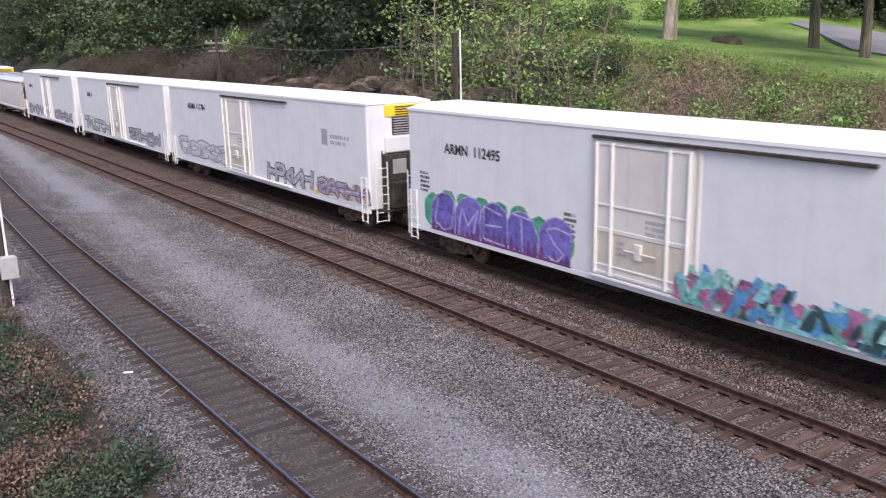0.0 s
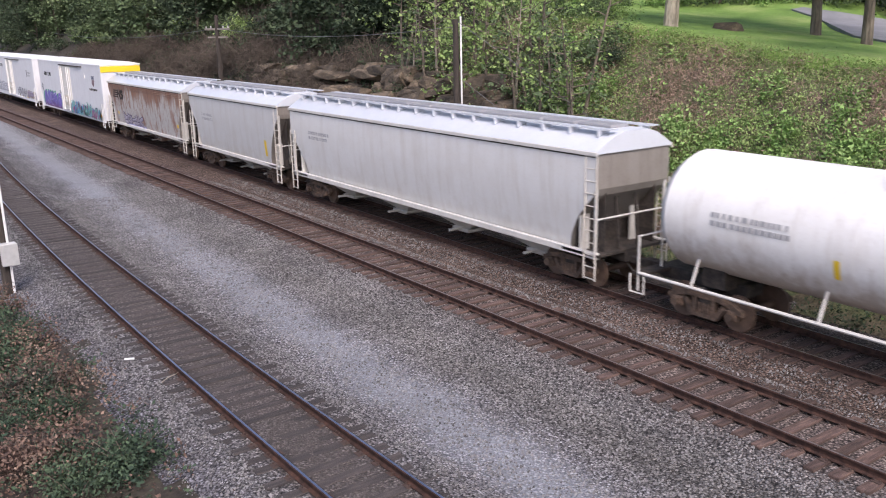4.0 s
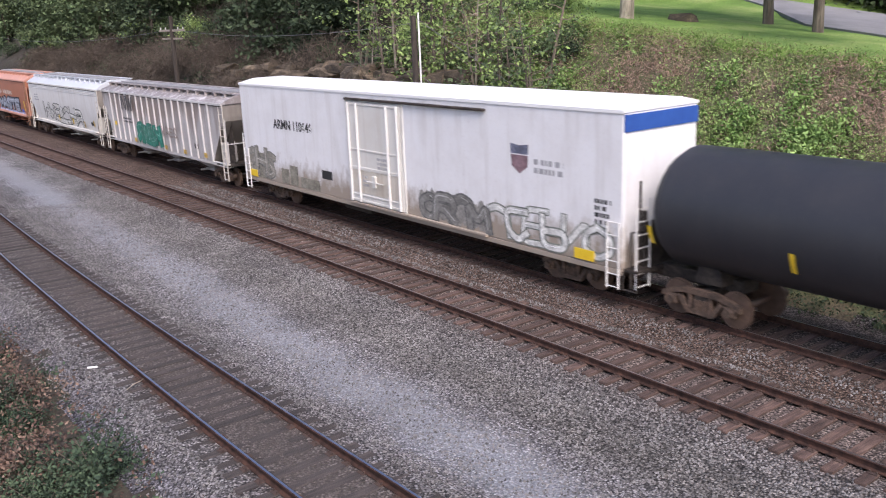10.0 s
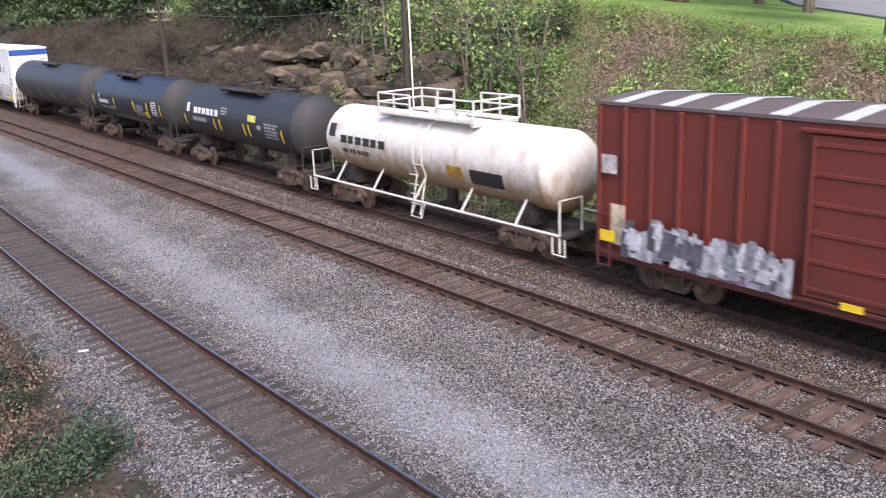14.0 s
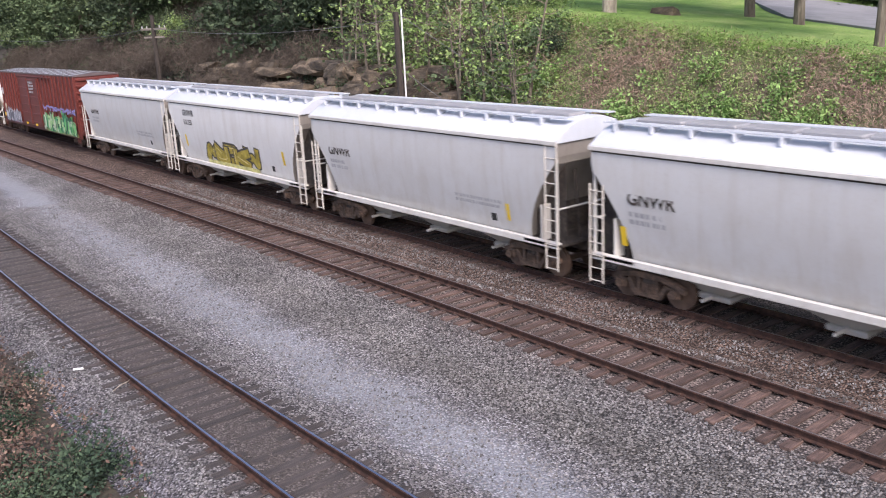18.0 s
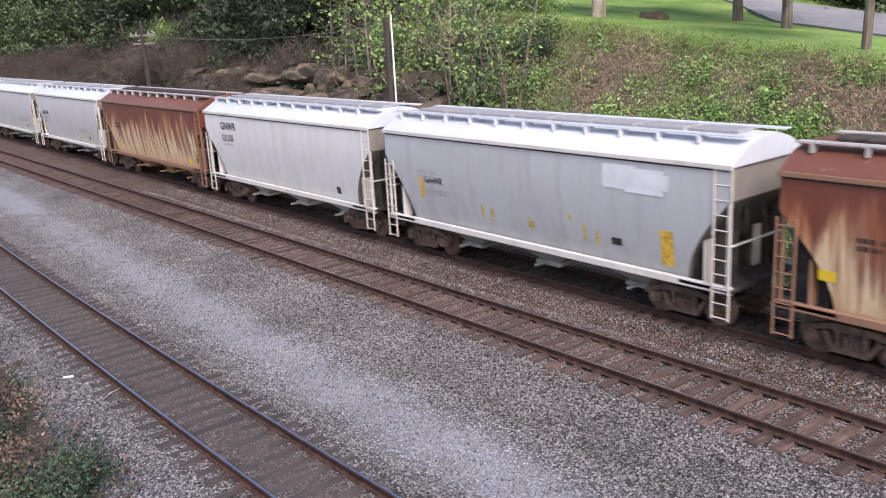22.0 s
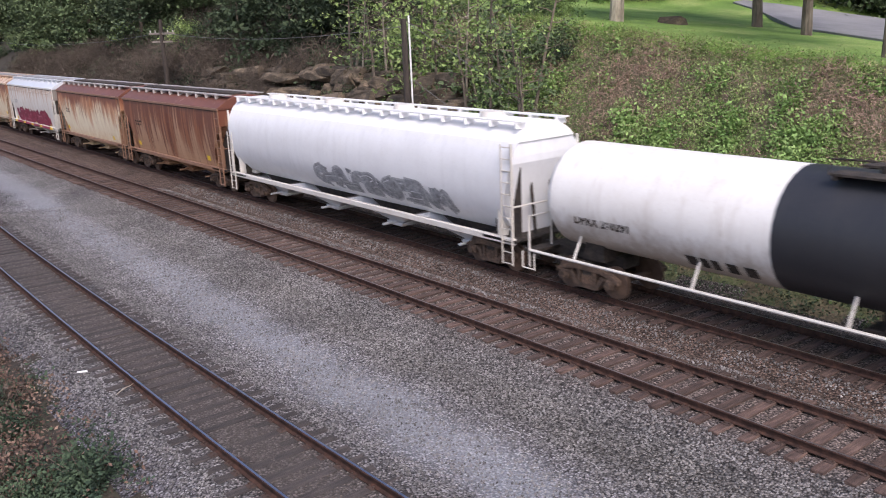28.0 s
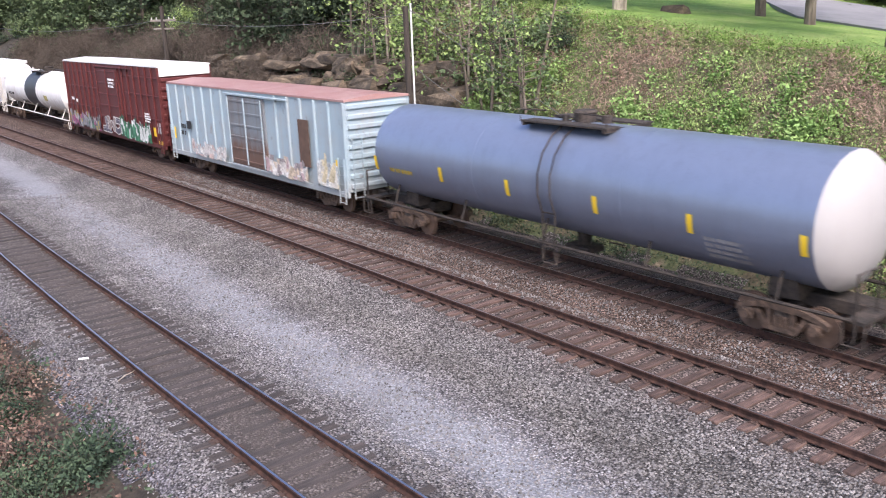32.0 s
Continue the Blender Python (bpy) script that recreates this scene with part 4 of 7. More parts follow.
                part("side_post", rb, car, "", trim)
    if not ribs:
        for k in range(1, 2 * bays):
            x = -xe + 2 * xe * k / (2 * bays)
            sm = Shape()
            zl = zs + 0.02
            while reach(zl) < abs(x) + 0.03:
                zl += 0.1
            zz = [zl + (eave - 0.1 - zl) * j / 6 for j in range(7)]
            sm.add([(x + d, wall_y(z) - 0.009, z) for z in zz for d in (-0.022, 0.022)], [(2 * j, 2 * j + 1, 2 * j + 3, 2 * j + 2) for j in range(6)])
            part("weld_seam", sm, car, "", body, smooth=True)
    # sill and under-body
    sl = Shape()
    for sy in (-1, 1):
        sl.box(-L / 2 + 0.15, L / 2 - 0.15, sy * (W - 0.12) - 0.07, sy * (W - 0.12) + 0.07, zs - 0.17, zs + 0.03, 0.02)
    part("side_sill", sl, car, "", trim)
    part("centre_sill", Shape().box(-L / 2 + 0.1, L / 2 - 0.1, -0.3, 0.3, 0.82, 1.15, 0.03), car, "", STEEL_DARK)
    span = 2 * reach(zs) - 0.6
    for k in range(bays):
        x = -span / 2 + span * (k + 0.5) / bays
        h = span / bays / 2 * 0.96
        b = Shape()
        b.add([(x - h, -1.25, zs), (x + h, -1.25, zs), (x + h, 1.25, zs), (x - h, 1.25, zs), (x - 0.35, -0.45, 0.5), (x + 0.35, -0.45, 0.5), (x + 0.35, 0.45, 0.5), (x - 0.35, 0.45, 0.5)],
              [(0, 1, 5, 4), (1, 2, 6, 5), (2, 3, 7, 6), (3, 0, 4, 7), (4, 5, 6, 7)])
        b.box(x - 0.5, x + 0.5, -0.6, 0.6, 0.38, 0.52, 0.03).tube([(x, -1.1, 0.5), (x, -0.5, 0.5)], 0.05, 6)
        part("outlet_bay", b, car, "", body)
    for e in (-1, 1):
        t = Shape()
        t.box(min(e * (L / 2 - 0.1), e * (L / 2 - 1.6)), max(e * (L / 2 - 0.1), e * (L / 2 - 1.6)), -W + 0.05, W - 0.05, zs - 0.1, zs - 0.02)
        part("end_platform", t, car, "", STEEL_DARK)
        xw = e * (xe - 0.72)
        for sy in (-1, 1):
            ya, yb = sorted((sy * (W - 0.12), sy * (W - 0.85)))
            part("bolster_web", Shape().box(xw - 0.03, xw + 0.03, ya, yb, zs - 0.05, zs + 1.05), car, "", trim)
        # added dark plates that give the cut-away corners their deep shade
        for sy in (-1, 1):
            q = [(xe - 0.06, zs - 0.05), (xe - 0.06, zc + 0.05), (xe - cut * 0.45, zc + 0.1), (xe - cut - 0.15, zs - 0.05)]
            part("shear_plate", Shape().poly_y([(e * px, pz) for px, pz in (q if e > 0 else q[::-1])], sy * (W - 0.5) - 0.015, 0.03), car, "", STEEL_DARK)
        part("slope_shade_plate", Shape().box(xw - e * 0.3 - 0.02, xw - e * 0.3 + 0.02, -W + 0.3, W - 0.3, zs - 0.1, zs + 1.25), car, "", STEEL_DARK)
        end_truss(car, L, e, W, zs, eave, trim)
    for sx in (-1, 1):
        for sy in (-1, 1):
            high = eave - 0.02 if sx == sy * -1 else zs + 0.66 * (eave - zs)
            ladder(car, sx * (L / 2 - 0.38), sy * (W - 0.0), 0.45, high, 0.46, steps_mat or P_LADDER)
    running_gear(car, L, 1.75, 0.75)
    return car, wall_y, eave


# -- refrigerator car --
def reefer(label, L, body, roof, band=None, vent=True, door_body=None, shift=0.0):
    car = thing("refrigerator_car", label, "boxcar", group="freight train cars")
    W, z0, z1 = HALF, 1.02, 5.32
    door_body = door_body or body
    s = Shape()
    s.box(-L / 2, L / 2, -W, W, z0, z1, 0.05)
    part("body", s, car, "", body)
    r = Shape()
    ring = [(-W - 0.03, z1 - 0.06), (W + 0.03, z1 - 0.06), (W + 0.03, z1 + 0.03), (W * 0.5, z1 + 0.2), (-W * 0.5, z1 + 0.2), (-W - 0.03, z1 + 0.03)]
    r.prism(ring, [(-L / 2 - 0.03, 0.03), (-L / 2, 0), (L / 2, 0), (L / 2 + 0.03, 0.03)])
    part("roof", r, car, "", roof)
    # plug door
    d = Shape()
    dx0, dx1 = -1.75 + shift, 1.75 + shift
    d.box(dx0, dx1, -W - 0.07, -W + 0.02, z0 + 0.12, z1 - 0.35, 0.02)
    part("plug_door", Shape().box(dx0, dx1, W - 0.02, W + 0.07, z0 + 0.12, z1 - 0.35, 0.02), car, "", door_body)
    door = part("plug_door", d, car, "", door_body)
    for x in (dx0 + 0.12, dx0 + 0.72, dx1 - 0.78, dx1 - 0.12):
        part("lock_rod", Shape().tube([(x, -W - 0.11, z0 + 0.15), (x, -W - 0.11, z1 - 0.4)], 0.045, 6), door, "", WHITE)
    for z, t in ((z0 + 0.2, 0.04), (z0 + 0.42, 0.03), (z0 + 1.45, 0.06), (z0 + 2.15, 0.035), (z1 - 0.45, 0.03)):
        part("door_rib", Shape().box(dx0 + 0.05, dx1 - 0.05, -W - 0.095, -W - 0.065, z - t, z + t, 0.01), door, "", door_body)
    part("lower_panel", Shape().box(dx0 + 0.2, dx1 - 0.2, -W - 0.078, -W - 0.06, z0 + 0.5, z0 + 1.38, 0.008), door, "cream lower door panel with brown stains", P_DOORLOW)
    bars("door_lettering", car, shift + 0.2, shift + 0.95, z0 + 1.95, -W - 0.072, GREYMARK, 3, 0.1, 51)
    bars("door_lettering", car, shift - 0.85, shift - 0.4, z0 + 1.2, -W - 0.08, GREYMARK, 3, 0.1, 52)
    h = Shape().box(shift - 0.12, shift + 0.12, -W - 0.16, -W - 0.08, z0 + 0.8, z0 + 1.25, 0.02).tube([(shift - 0.5, -W - 0.14, z0 + 1.0), (shift + 0.6, -W - 0.14, z0 + 1.0)], 0.025, 6)
    part("door_gear", h, door, "", door_body)
    part("door_track", Shape().box(dx0 - 0.1, dx1 + 4.6, -W - 0.12, -W + 0.02, z1 - 0.3, z1 - 0.22, 0.01), car, "", STEEL_DARK)
    part("door_track", Shape().box(dx0 - 0.1, dx1 + 4.6, -W - 0.12, -W + 0.02, z0 + 0.02, z0 + 0.1, 0.01), car, "", body)
    for x in (dx0 - 0.1, dx1 + 0.1):
        part("door_post", Shape().box(x - 0.05, x + 0.05, -W - 0.05, -W + 0.02, z0 + 0.1, z1 - 0.3, 0.01), car, "", door_body)
    sl = Shape()
    for sy in (-1, 1):
        sl.box(-L / 2 + 0.05, L / 2 - 0.05, sy * (W - 0.05) - 0.06, sy * (W - 0.05) + 0.06, z0 - 0.14, z0 + 0.02, 0.01)
    part("side_sill", sl, car, "", body)
    part("centre_sill", Shape().box(-L / 2 + 0.1, L / 2 - 0.1, -0.35, 0.35, 0.72, 1.02, 0.03).box(-3.5, -1.5, -1.1, -0.4, 0.55, 0.98, 0.03).box(1.2, 2.4, 0.3, 1.1, 0.5, 0.98, 0.03), car, "", STEEL_DARK)
    if band:
        b = Shape().box(L / 2 - 0.02, L / 2 + 0.035, -W * 0.45 if vent else -W + 0.02, W - 0.02, z1 - 0.55, z1 - 0.1)
        panel = part("end_band", b, car, "", band)
        if vent:
            for k in range(4):
                part("louvre", Shape().box(L / 2 + 0.03, L / 2 + 0.06, -0.2, W - 0.25, z1 - 0.5 + 0.1 * k, z1 - 0.46 + 0.1 * k), panel, "", STEEL_DARK)
    if vent:
        v = Shape().box(L / 2 - 0.02, L / 2 + 0.06, -0.35, 1.1, z1 - 1.3, z1 - 0.56, 0.02)
        vt = part("cooling_unit", v, car, "", STEEL_DARK)
        sl2 = Shape()
        for k in range(7):
            sl2.box(L / 2 + 0.05, L / 2 + 0.085, -0.3, 1.05, z1 - 1.26 + k * 0.1, z1 - 1.22 + k * 0.1)
        part("grille_slat", sl2, vt, "", GREYMARK)
        part("unit_casing", Shape().box(L / 2 - 0.02, L / 2 + 0.22, -0.75, 1.15, z1 - 2.0, z1 - 1.34, 0.04), car, "", body)
        cab = part("generator_cabinet", Shape().box(L / 2 - 0.02, L / 2 + 0.3, -0.85, 1.0, z0 + 1.2, z1 - 2.04, 0.03), car, "", STEEL_DARK)
        part("cabinet_panel", Shape().box(L / 2 + 0.295, L / 2 + 0.32, -0.55, 0.1, z0 + 1.45, z0 + 2.05, 0.01), cab, "", GREYMARK)
        part("fuel_tank", Shape().box(L / 2 + 0.2, L / 2 + 0.5, -0.7, 0.7, z0 + 0.02, z0 + 1.15, 0.06), car, "", STEEL_DARK)
    for e in (-1, 1):
        p = Shape().box(min(e * L / 2, e * (L / 2 + 0.45)), max(e * L / 2, e * (L / 2 + 0.45)), -1.1, 1.1, z0 - 0.06, z0)
        for y in (-0.9, 0.9):
            p.tube([(e * (L / 2 + 0.06), y, z0), (e * (L / 2 + 0.06), y, z0 + 2.4)], 0.03, 5)
        part("end_platform", p, car, "", STEEL_DARK)
        xa, xb = sorted((e * (L / 2 + 0.02), e * (L / 2 + 0.32)))
        part("brake_gear", Shape().box(xa, xb, -0.75, 0.5, z0 + 0.02, z0 + 1.25, 0.03).disc_z(e * (L / 2 + 0.2), -0.9, z0, z0 + 1.6, 0.07, 8), car, "", STEEL_DARK)
        ladder(car, e * (L / 2 - 0.3), -W - 0.06, 0.5, 2.35, 0.42, WHITE, name="grab_ladder")
        ladder(car, e * (L / 2 + 0.36), -W + 0.4, 0.55, 3.0, 0.55, WHITE, name="grab_ladder", axis="y")
    running_gear(car, L, 2.4, 1.35)
    return car


# -- tank car --
def tank(label, L, D, zc, body, ends, frame_mat, rail=False, dome="plate", band=None, walk_rail=True, cx=0.0, ph=1.5):
    car = thing("tank_car", label, "tank car", group="freight train cars")
    R2, n = D / 2, 28
    s = Shape()
    cap = 0.62
    st = [(-L / 2, R2 * 0.97), (-L / 2 + 0.05, R2 * 0.62), (-L / 2 + 0.18, R2 * 0.30), (-L / 2 + 0.38, R2 * 0.1), (-L / 2 + cap, 0)]
    ring = [(R2 * math.cos(2 * math.pi * i / n), zc + R2 * math.sin(2 * math.pi * i / n)) for i in range(n)]
    s.prism(ring, [(-L / 2 + cap, 0), (L / 2 - cap, 0)])
    part("shell", s, car, "", body, smooth=True)
    part("tank_head", Shape().prism(ring, st), car, "", ends, smooth=True)
    part("tank_head", Shape().prism(ring, [(-x, i) for x, i in reversed(st)]), car, "", ends, smooth=True)
    for x in (-L / 6, L / 6):
        w = Shape()
        ring2 = [((R2 + 0.006) * math.cos(2 * math.pi * i / n), zc + (R2 + 0.006) * math.sin(2 * math.pi * i / n)) for i in range(n)]
        w.prism(ring2, [(x - 0.03, 0), (x + 0.03, 0)])
        part("weld_seam", w, car, "", body, smooth=True)
    if band:
        w = Shape()
        ring2 = [((R2 + 0.008) * math.cos(2 * math.pi * i / n), zc + (R2 + 0.008) * math.sin(2 * math.pi * i / n)) for i in range(n)]
        w.prism(ring2, [(band[0], 0), (band[1], 0)])
        part("black_band", w, car, "wide black painted band", band[2], smooth=True)
    # manway, platform and rails
    zt = zc + R2
    m = Shape().disc_z(cx, 0, zt - 0.08, zt + 0.28, 0.33, 18).disc_z(cx, 0, zt + 0.28, zt + 0.34, 0.37, 18, 0.3).disc_z(cx + 0.75, 0.1, zt - 0.06, zt + 0.2, 0.16, 12).disc_z(cx - 0.7, -0.1, zt - 0.06, zt + 0.16, 0.12, 12)
    part("manway", m, car, "", frame_mat if dome != "dark" else STEEL_DARK)
    p = Shape().box(cx - ph, cx + ph, -1.0, -0.42, zt - 0.02, zt + 0.03).box(cx - ph, cx + ph, 0.42, 1.0, zt - 0.02, zt + 0.03)
    for x in (cx - ph + 0.1, cx + ph - 0.1):
        p.box(x - 0.05, x + 0.05, -1.0, 1.0, zt - 0.12, zt - 0.02)
    part("top_platform", p, car, "", STEEL_DARK if dome == "dark" else frame_mat)
    if rail:
        for xa, xb in ((cx - ph, cx - 0.28 * ph), (cx + 0.28 * ph, cx + ph)):
            g = Shape()
            for y in (-1.0, 1.0):
                for z in (0.4, 0.72):
                    g.tube([(xa, y, zt + z), (xb, y, zt + z)], 0.035, 6)
                for x in (xa, (xa + xb) / 2, xb):
                    g.tube([(x, y, zt), (x, y, zt + 0.72)], 0.035, 6)
            xo = xa if xa < cx - 0.5 * ph else xb
            for z in (0.4, 0.72):
                g.tube([(xo, -1.0, zt + z), (xo, 1.0, zt + z)], 0.035, 6)
            part("safety_rail", g, car, "", frame_mat)
    else:
        g = Shape()
        g.tube([(cx - ph, -1.0, zt), (cx - ph, -1.0, zt + 0.35), (cx - 0.33 * ph, -1.0, zt + 0.38)], 0.025, 5)
        g.tube([(cx + ph, -1.0, zt), (cx + ph, -1.0, zt + 0.35), (cx + 0.33 * ph, -1.0, zt + 0.38)], 0.025, 5)
        part("safety_rail", g, car, "", STEEL_DARK)
    for sy in () if dome == "dark" else (-1, 1):
        l = Shape()
        pts = []
        for k in range(7):
            a = radians(90 - k * 20)
            pts.append((sy * (R2 + 0.1) * math.cos(a), zc + (R2 + 0.1) * math.sin(a)))
        pts.append((sy * (HALF - 0.02), 0.6))
        for x in (cx - 0.25, cx + 0.25):
            l.tube([(x, y, z) for y, z in pts], 0.028, 5)
        for k in range(1, 9):
            z = 0.65 + k * 0.34
            if z < zc:
                y = (HALF - 0.02) if z < zc - R2 * 0.4 else R2 + 0.08
                l.tube([(cx - 0.25, sy * min(HALF, y), z), (cx + 0.25, sy * min(HALF, y), z)], 0.02, 5)
        l.tube([(cx - 0.25, sy * 1.3, 1.0), (cx - 0.3, sy * 1.5, 0.5), (cx + 0.3, sy * 1.5, 0.5), (cx + 0.25, sy * 1.3, 1.0)], 0.03, 5)
        part("side_ladder", l, car, "", STEEL_DARK if dome == "dark" else frame_mat)
    # frame ends, saddles, handrails
    for e in (-1, 1):
        f = Shape()
        xa, xb = e * (L / 2 - 2.4), e * (L / 2 + 0.55)
        f.box(min(xa, xb), max(xa, xb), -0.35, 0.35, 0.75, 1.1, 0.03)
        xc = e * (L / 2 + 0.35)
        f.box(xc - 0.22, xc + 0.22, -HALF + 0.08, HALF - 0.08, 1.0, 1.08)
        part("stub_sill", f, car, "", STEEL_DARK)
        b = Shape()
        xs = e * (L / 2 - 1.7)
        b.poly_y([(xs - 0.4, 1.0), (xs + 0.4, 1.0), (xs + 0.3, zc - R2 * 0.7), (xs - 0.3, zc - R2 * 0.7)], -0.85, 1.7)
        part("saddle", b, car, "", STEEL_DARK)
        h = Shape()
        part("end_rail", Shape().tube([(xc, -HALF + 0.1, 0.55), (xc, -HALF + 0.1, 2.1), (xc, -0.5, 2.1), (xc, -0.5, 1.05)], 0.035, 6), car, "", frame_mat)
        part("end_rail", Shape().tube([(xc, HALF - 0.1, 0.55), (xc, HALF - 0.1, 2.1), (xc, 0.5, 2.1), (xc, 0.5, 1.05)], 0.035, 6), car, "", frame_mat)
        part("sill_step", Shape().tube([(xc - 0.25, -HALF + 0.05, 1.0), (xc - 0.25, -HALF + 0.05, 0.5), (xc + 0.25, -HALF + 0.05, 0.5), (xc + 0.25, -HALF + 0.05, 1.0)], 0.03, 5), car, "", frame_mat)
    if walk_rail:
        for sy in (-1, 1):
            h = Shape()
            h.tube([(-L / 2 - 0.3, sy * (HALF - 0.05), 1.08), (L / 2 + 0.3, sy * (HALF - 0.05), 1.08)], 0.045, 6)
            for k in range(5):
                x = -L / 2 + 1.5 + (L - 3.0) * k / 4
                h.tube([(x, sy * (HALF - 0.05), 1.08), (x, sy * R2 * 0.75, zc - R2 * 0.66)], 0.04, 6)
            part("side_rail", h, car, "", frame_mat)
    part("bottom_outlet", Shape().disc_z(0.3, 0, 0.75, zc - R2 + 0.1, 0.22, 12).box(-0.2, 0.8, -0.35, 0.35, 0.6, 0.8, 0.03), car, "", STEEL_DARK)
    running_gear(car, L + 0.6, 1.9, 0.75)

    def skin(z):
        return -math.sqrt(max(0.01, (R2 + 0.012) ** 2 - (z - zc) ** 2))

    return car, skin


def curved_patch(name, car, x0, x1, z0, z1, skin, material, label="", lift=0.004):
    s = Shape()
    n = 6
    vs, fs = [], []
    for k in range(n + 1):
        z = z0 + (z1 - z0) * k / n
        vs += [(x0, skin(z) - lift, z), (x1, skin(z) - lift, z)]
    for k in range(n):
        fs.append((2 * k, 2 * k + 1, 2 * k + 3, 2 * k + 2))
    s.add(vs, fs)
    return part(name, s, car, label, material)


def curved_bars(name, car, x0, x1, z_top, skin, material, rows=2, h=0.12, seed=1, bold=False):
    r = random.Random(seed)
    s = Shape()
    for k in range(rows):
        za = z_top - k * h * 1.6
        x, end = x0, x1 - r.uniform(0, (x1 - x0) * 0.25)
        while x < end:
            w = r.uniform(0.75, 0.95) * h if bold else r.uniform(0.5, 0.9) * h * 1.3
            s.add([(x, skin(za - h) - 0.006, za - h), (min(end, x + w), skin(za - h) - 0.006, za - h), (min(end, x + w), skin(za) - 0.006, za), (x, skin(za) - 0.006, za)], [(0, 1, 2, 3)])
            x += w + h * (0.28 if bold else r.choice((0.3, 0.3, 0.7)))
    return tagged(part(name, s, car, "", material), kind="stuff")


def letter_blocks(car, skin, x0, z0, pitch, h, n, material):
    """A worn name as plain bold blocks in its place and size."""
    for k in range(n):
        x, w = x0 + pitch * k, pitch * (0.86, 0.72, 0.8)[k % 3]
        g = Shape()
        for za, zb, cut in ((z0, z0 + 0.38 * h, 0.0), (z0 + 0.38 * h, z0 + 0.62 * h, 0.12), (z0 + 0.62 * h, z0 + h, 0.0)):
            g.add([(x + cut * w, skin(za) - 0.008, za), (x + w, skin(za) - 0.008, za), (x + w, skin(zb) - 0.008, zb), (x + cut * w, skin(zb) - 0.008, zb)], [(0, 1, 2, 3)])
        part("letter_block", g, car, "", material)


# -- box car --
def boxcar(label, L, body, roof, rib_mat, z1=5.05, posts=9, door=(-1.6, 1.6), end_mat=None, roof_strips=None, door_mat=None, belts=()):
    car = thing("boxcar", label, "boxcar", group="freight train cars")
    W, z0 = HALF - 0.05, 1.05
    part("body", Shape().box(-L / 2, L / 2, -W, W, z0, z1, 0.03), car, "", body)
    r = Shape()
    ring = [(-W - 0.05, z1 - 0.05), (W + 0.05, z1 - 0.05), (W + 0.05, z1 + 0.03), (0, z1 + 0.16), (-W - 0.05, z1 + 0.03)]
    r.prism(ring, [(-L / 2 - 0.05, 0.0), (L / 2 + 0.05, 0.0)])
    part("roof", r, car, "", roof)
    n = max(8, int(L / 1.4))
    rs = Shape()
    for k in range(n):
        x = -L / 2 + L * (k + 0.5) / n
        w = 0.22 if roof_strips else 0.05
        rs.add([(x - w, -W - 0.02, z1 + 0.05), (x + w, -W - 0.02, z1 + 0.05), (x + w, 0, z1 + 0.18), (x - w, 0, z1 + 0.18), (x + w, W + 0.02, z1 + 0.05), (x - w, W + 0.02, z1 + 0.05)], [(0, 1, 2, 3), (3, 2, 4, 5)])
        for sy in (-1, 1):
            rs.add([(x - w, sy * (W + 0.02), z1 + 0.03), (x + w, sy * (W + 0.02), z1 + 0.03), (x + w, sy * (W + 0.02), z1 + 0.05), (x - w, sy * (W + 0.02), z1 + 0.05)], [(0, 1, 2, 3)])
    part("roof_rib", rs, car, "", roof_strips or roof)
    xs = [-L / 2 + 0.06 + (L - 0.12) * k / (2 * posts) for k in range(2 * posts + 1)]
    for x in xs:
        if door[0] - 0.15 < x < door[1] + 0.15:
            continue
        for sy in (-1, 1):
            part("side_post", Shape().box(x - 0.07, x + 0.07, sy * (W + 0.04) - 0.05, sy * (W + 0.04) + 0.05, z0, z1 - 0.08, 0.02), car, "", rib_mat)
    for zb in belts:
        for xa, xb in zip(xs[:-1], xs[1:]):
            if not (xb > door[0] and xa < door[1]):
                part("side_belt", Shape().box(xa + 0.07, xb - 0.07, -W - 0.05, -W + 0.01, zb - 0.04, zb + 0.04, 0.015), car, "", rib_mat)
    d = Shape().box(door[0], door[1], -W - 0.09, -W + 0.02, z0 + 0.1, z1 - 0.3, 0.02)
    part("door", Shape().box(door[0], door[1], W - 0.02, W + 0.09, z0 + 0.1, z1 - 0.3, 0.02), car, "", door_mat or body)
    dr = part("door", d, car, "", door_mat or body)
    for k in range(6):
        z = z0 + 0.3 + k * (z1 - z0 - 0.8) / 5
        part("door_rib", Shape().box(door[0] + 0.04, door[1] - 0.04, -W - 0.12, -W - 0.085, z - 0.05, z + 0.05, 0.012), dr, "", door_mat or rib_mat)
    for x in (door[0] + 0.15, (door[0] + door[1]) / 2, door[1] - 0.15):
        part("lock_rod", Shape().tube([(x, -W - 0.15, z0 + 0.15), (x, -W - 0.15, z1 - 0.35)], 0.035, 6), dr, "", rib_mat)
    for za in (z1 - 0.26, z0):
        part("door_track", Shape().box(door[0] - 0.2, door[1] + 0.6 * (door[1] - door[0]), -W - 0.14, -W + 0.02, za, za + 0.08, 0.01), car, "", rib_mat)
    for e in (-1, 1):
        for k in range(9):
            z = z0 + 0.25 + k * (z1 - z0 - 0.5) / 8
            x0, x1 = sorted((e * (L / 2 - 0.01), e * (L / 2 + 0.09)))
            part("end_corrugation", Shape().box(x0, x1, -W + 0.08, W - 0.08, z - 0.1, z + 0.1, 0.035), car, "", end_mat or body)
        ladder(car, e * (L / 2 - 0.3), -W - 0.12, 0.6, 2.4, 0.42, rib_mat)
        ladder(car, e * (L / 2 + 0.14), -W + 0.4, 0.8, 3.2, 0.42, rib_mat, axis="y")
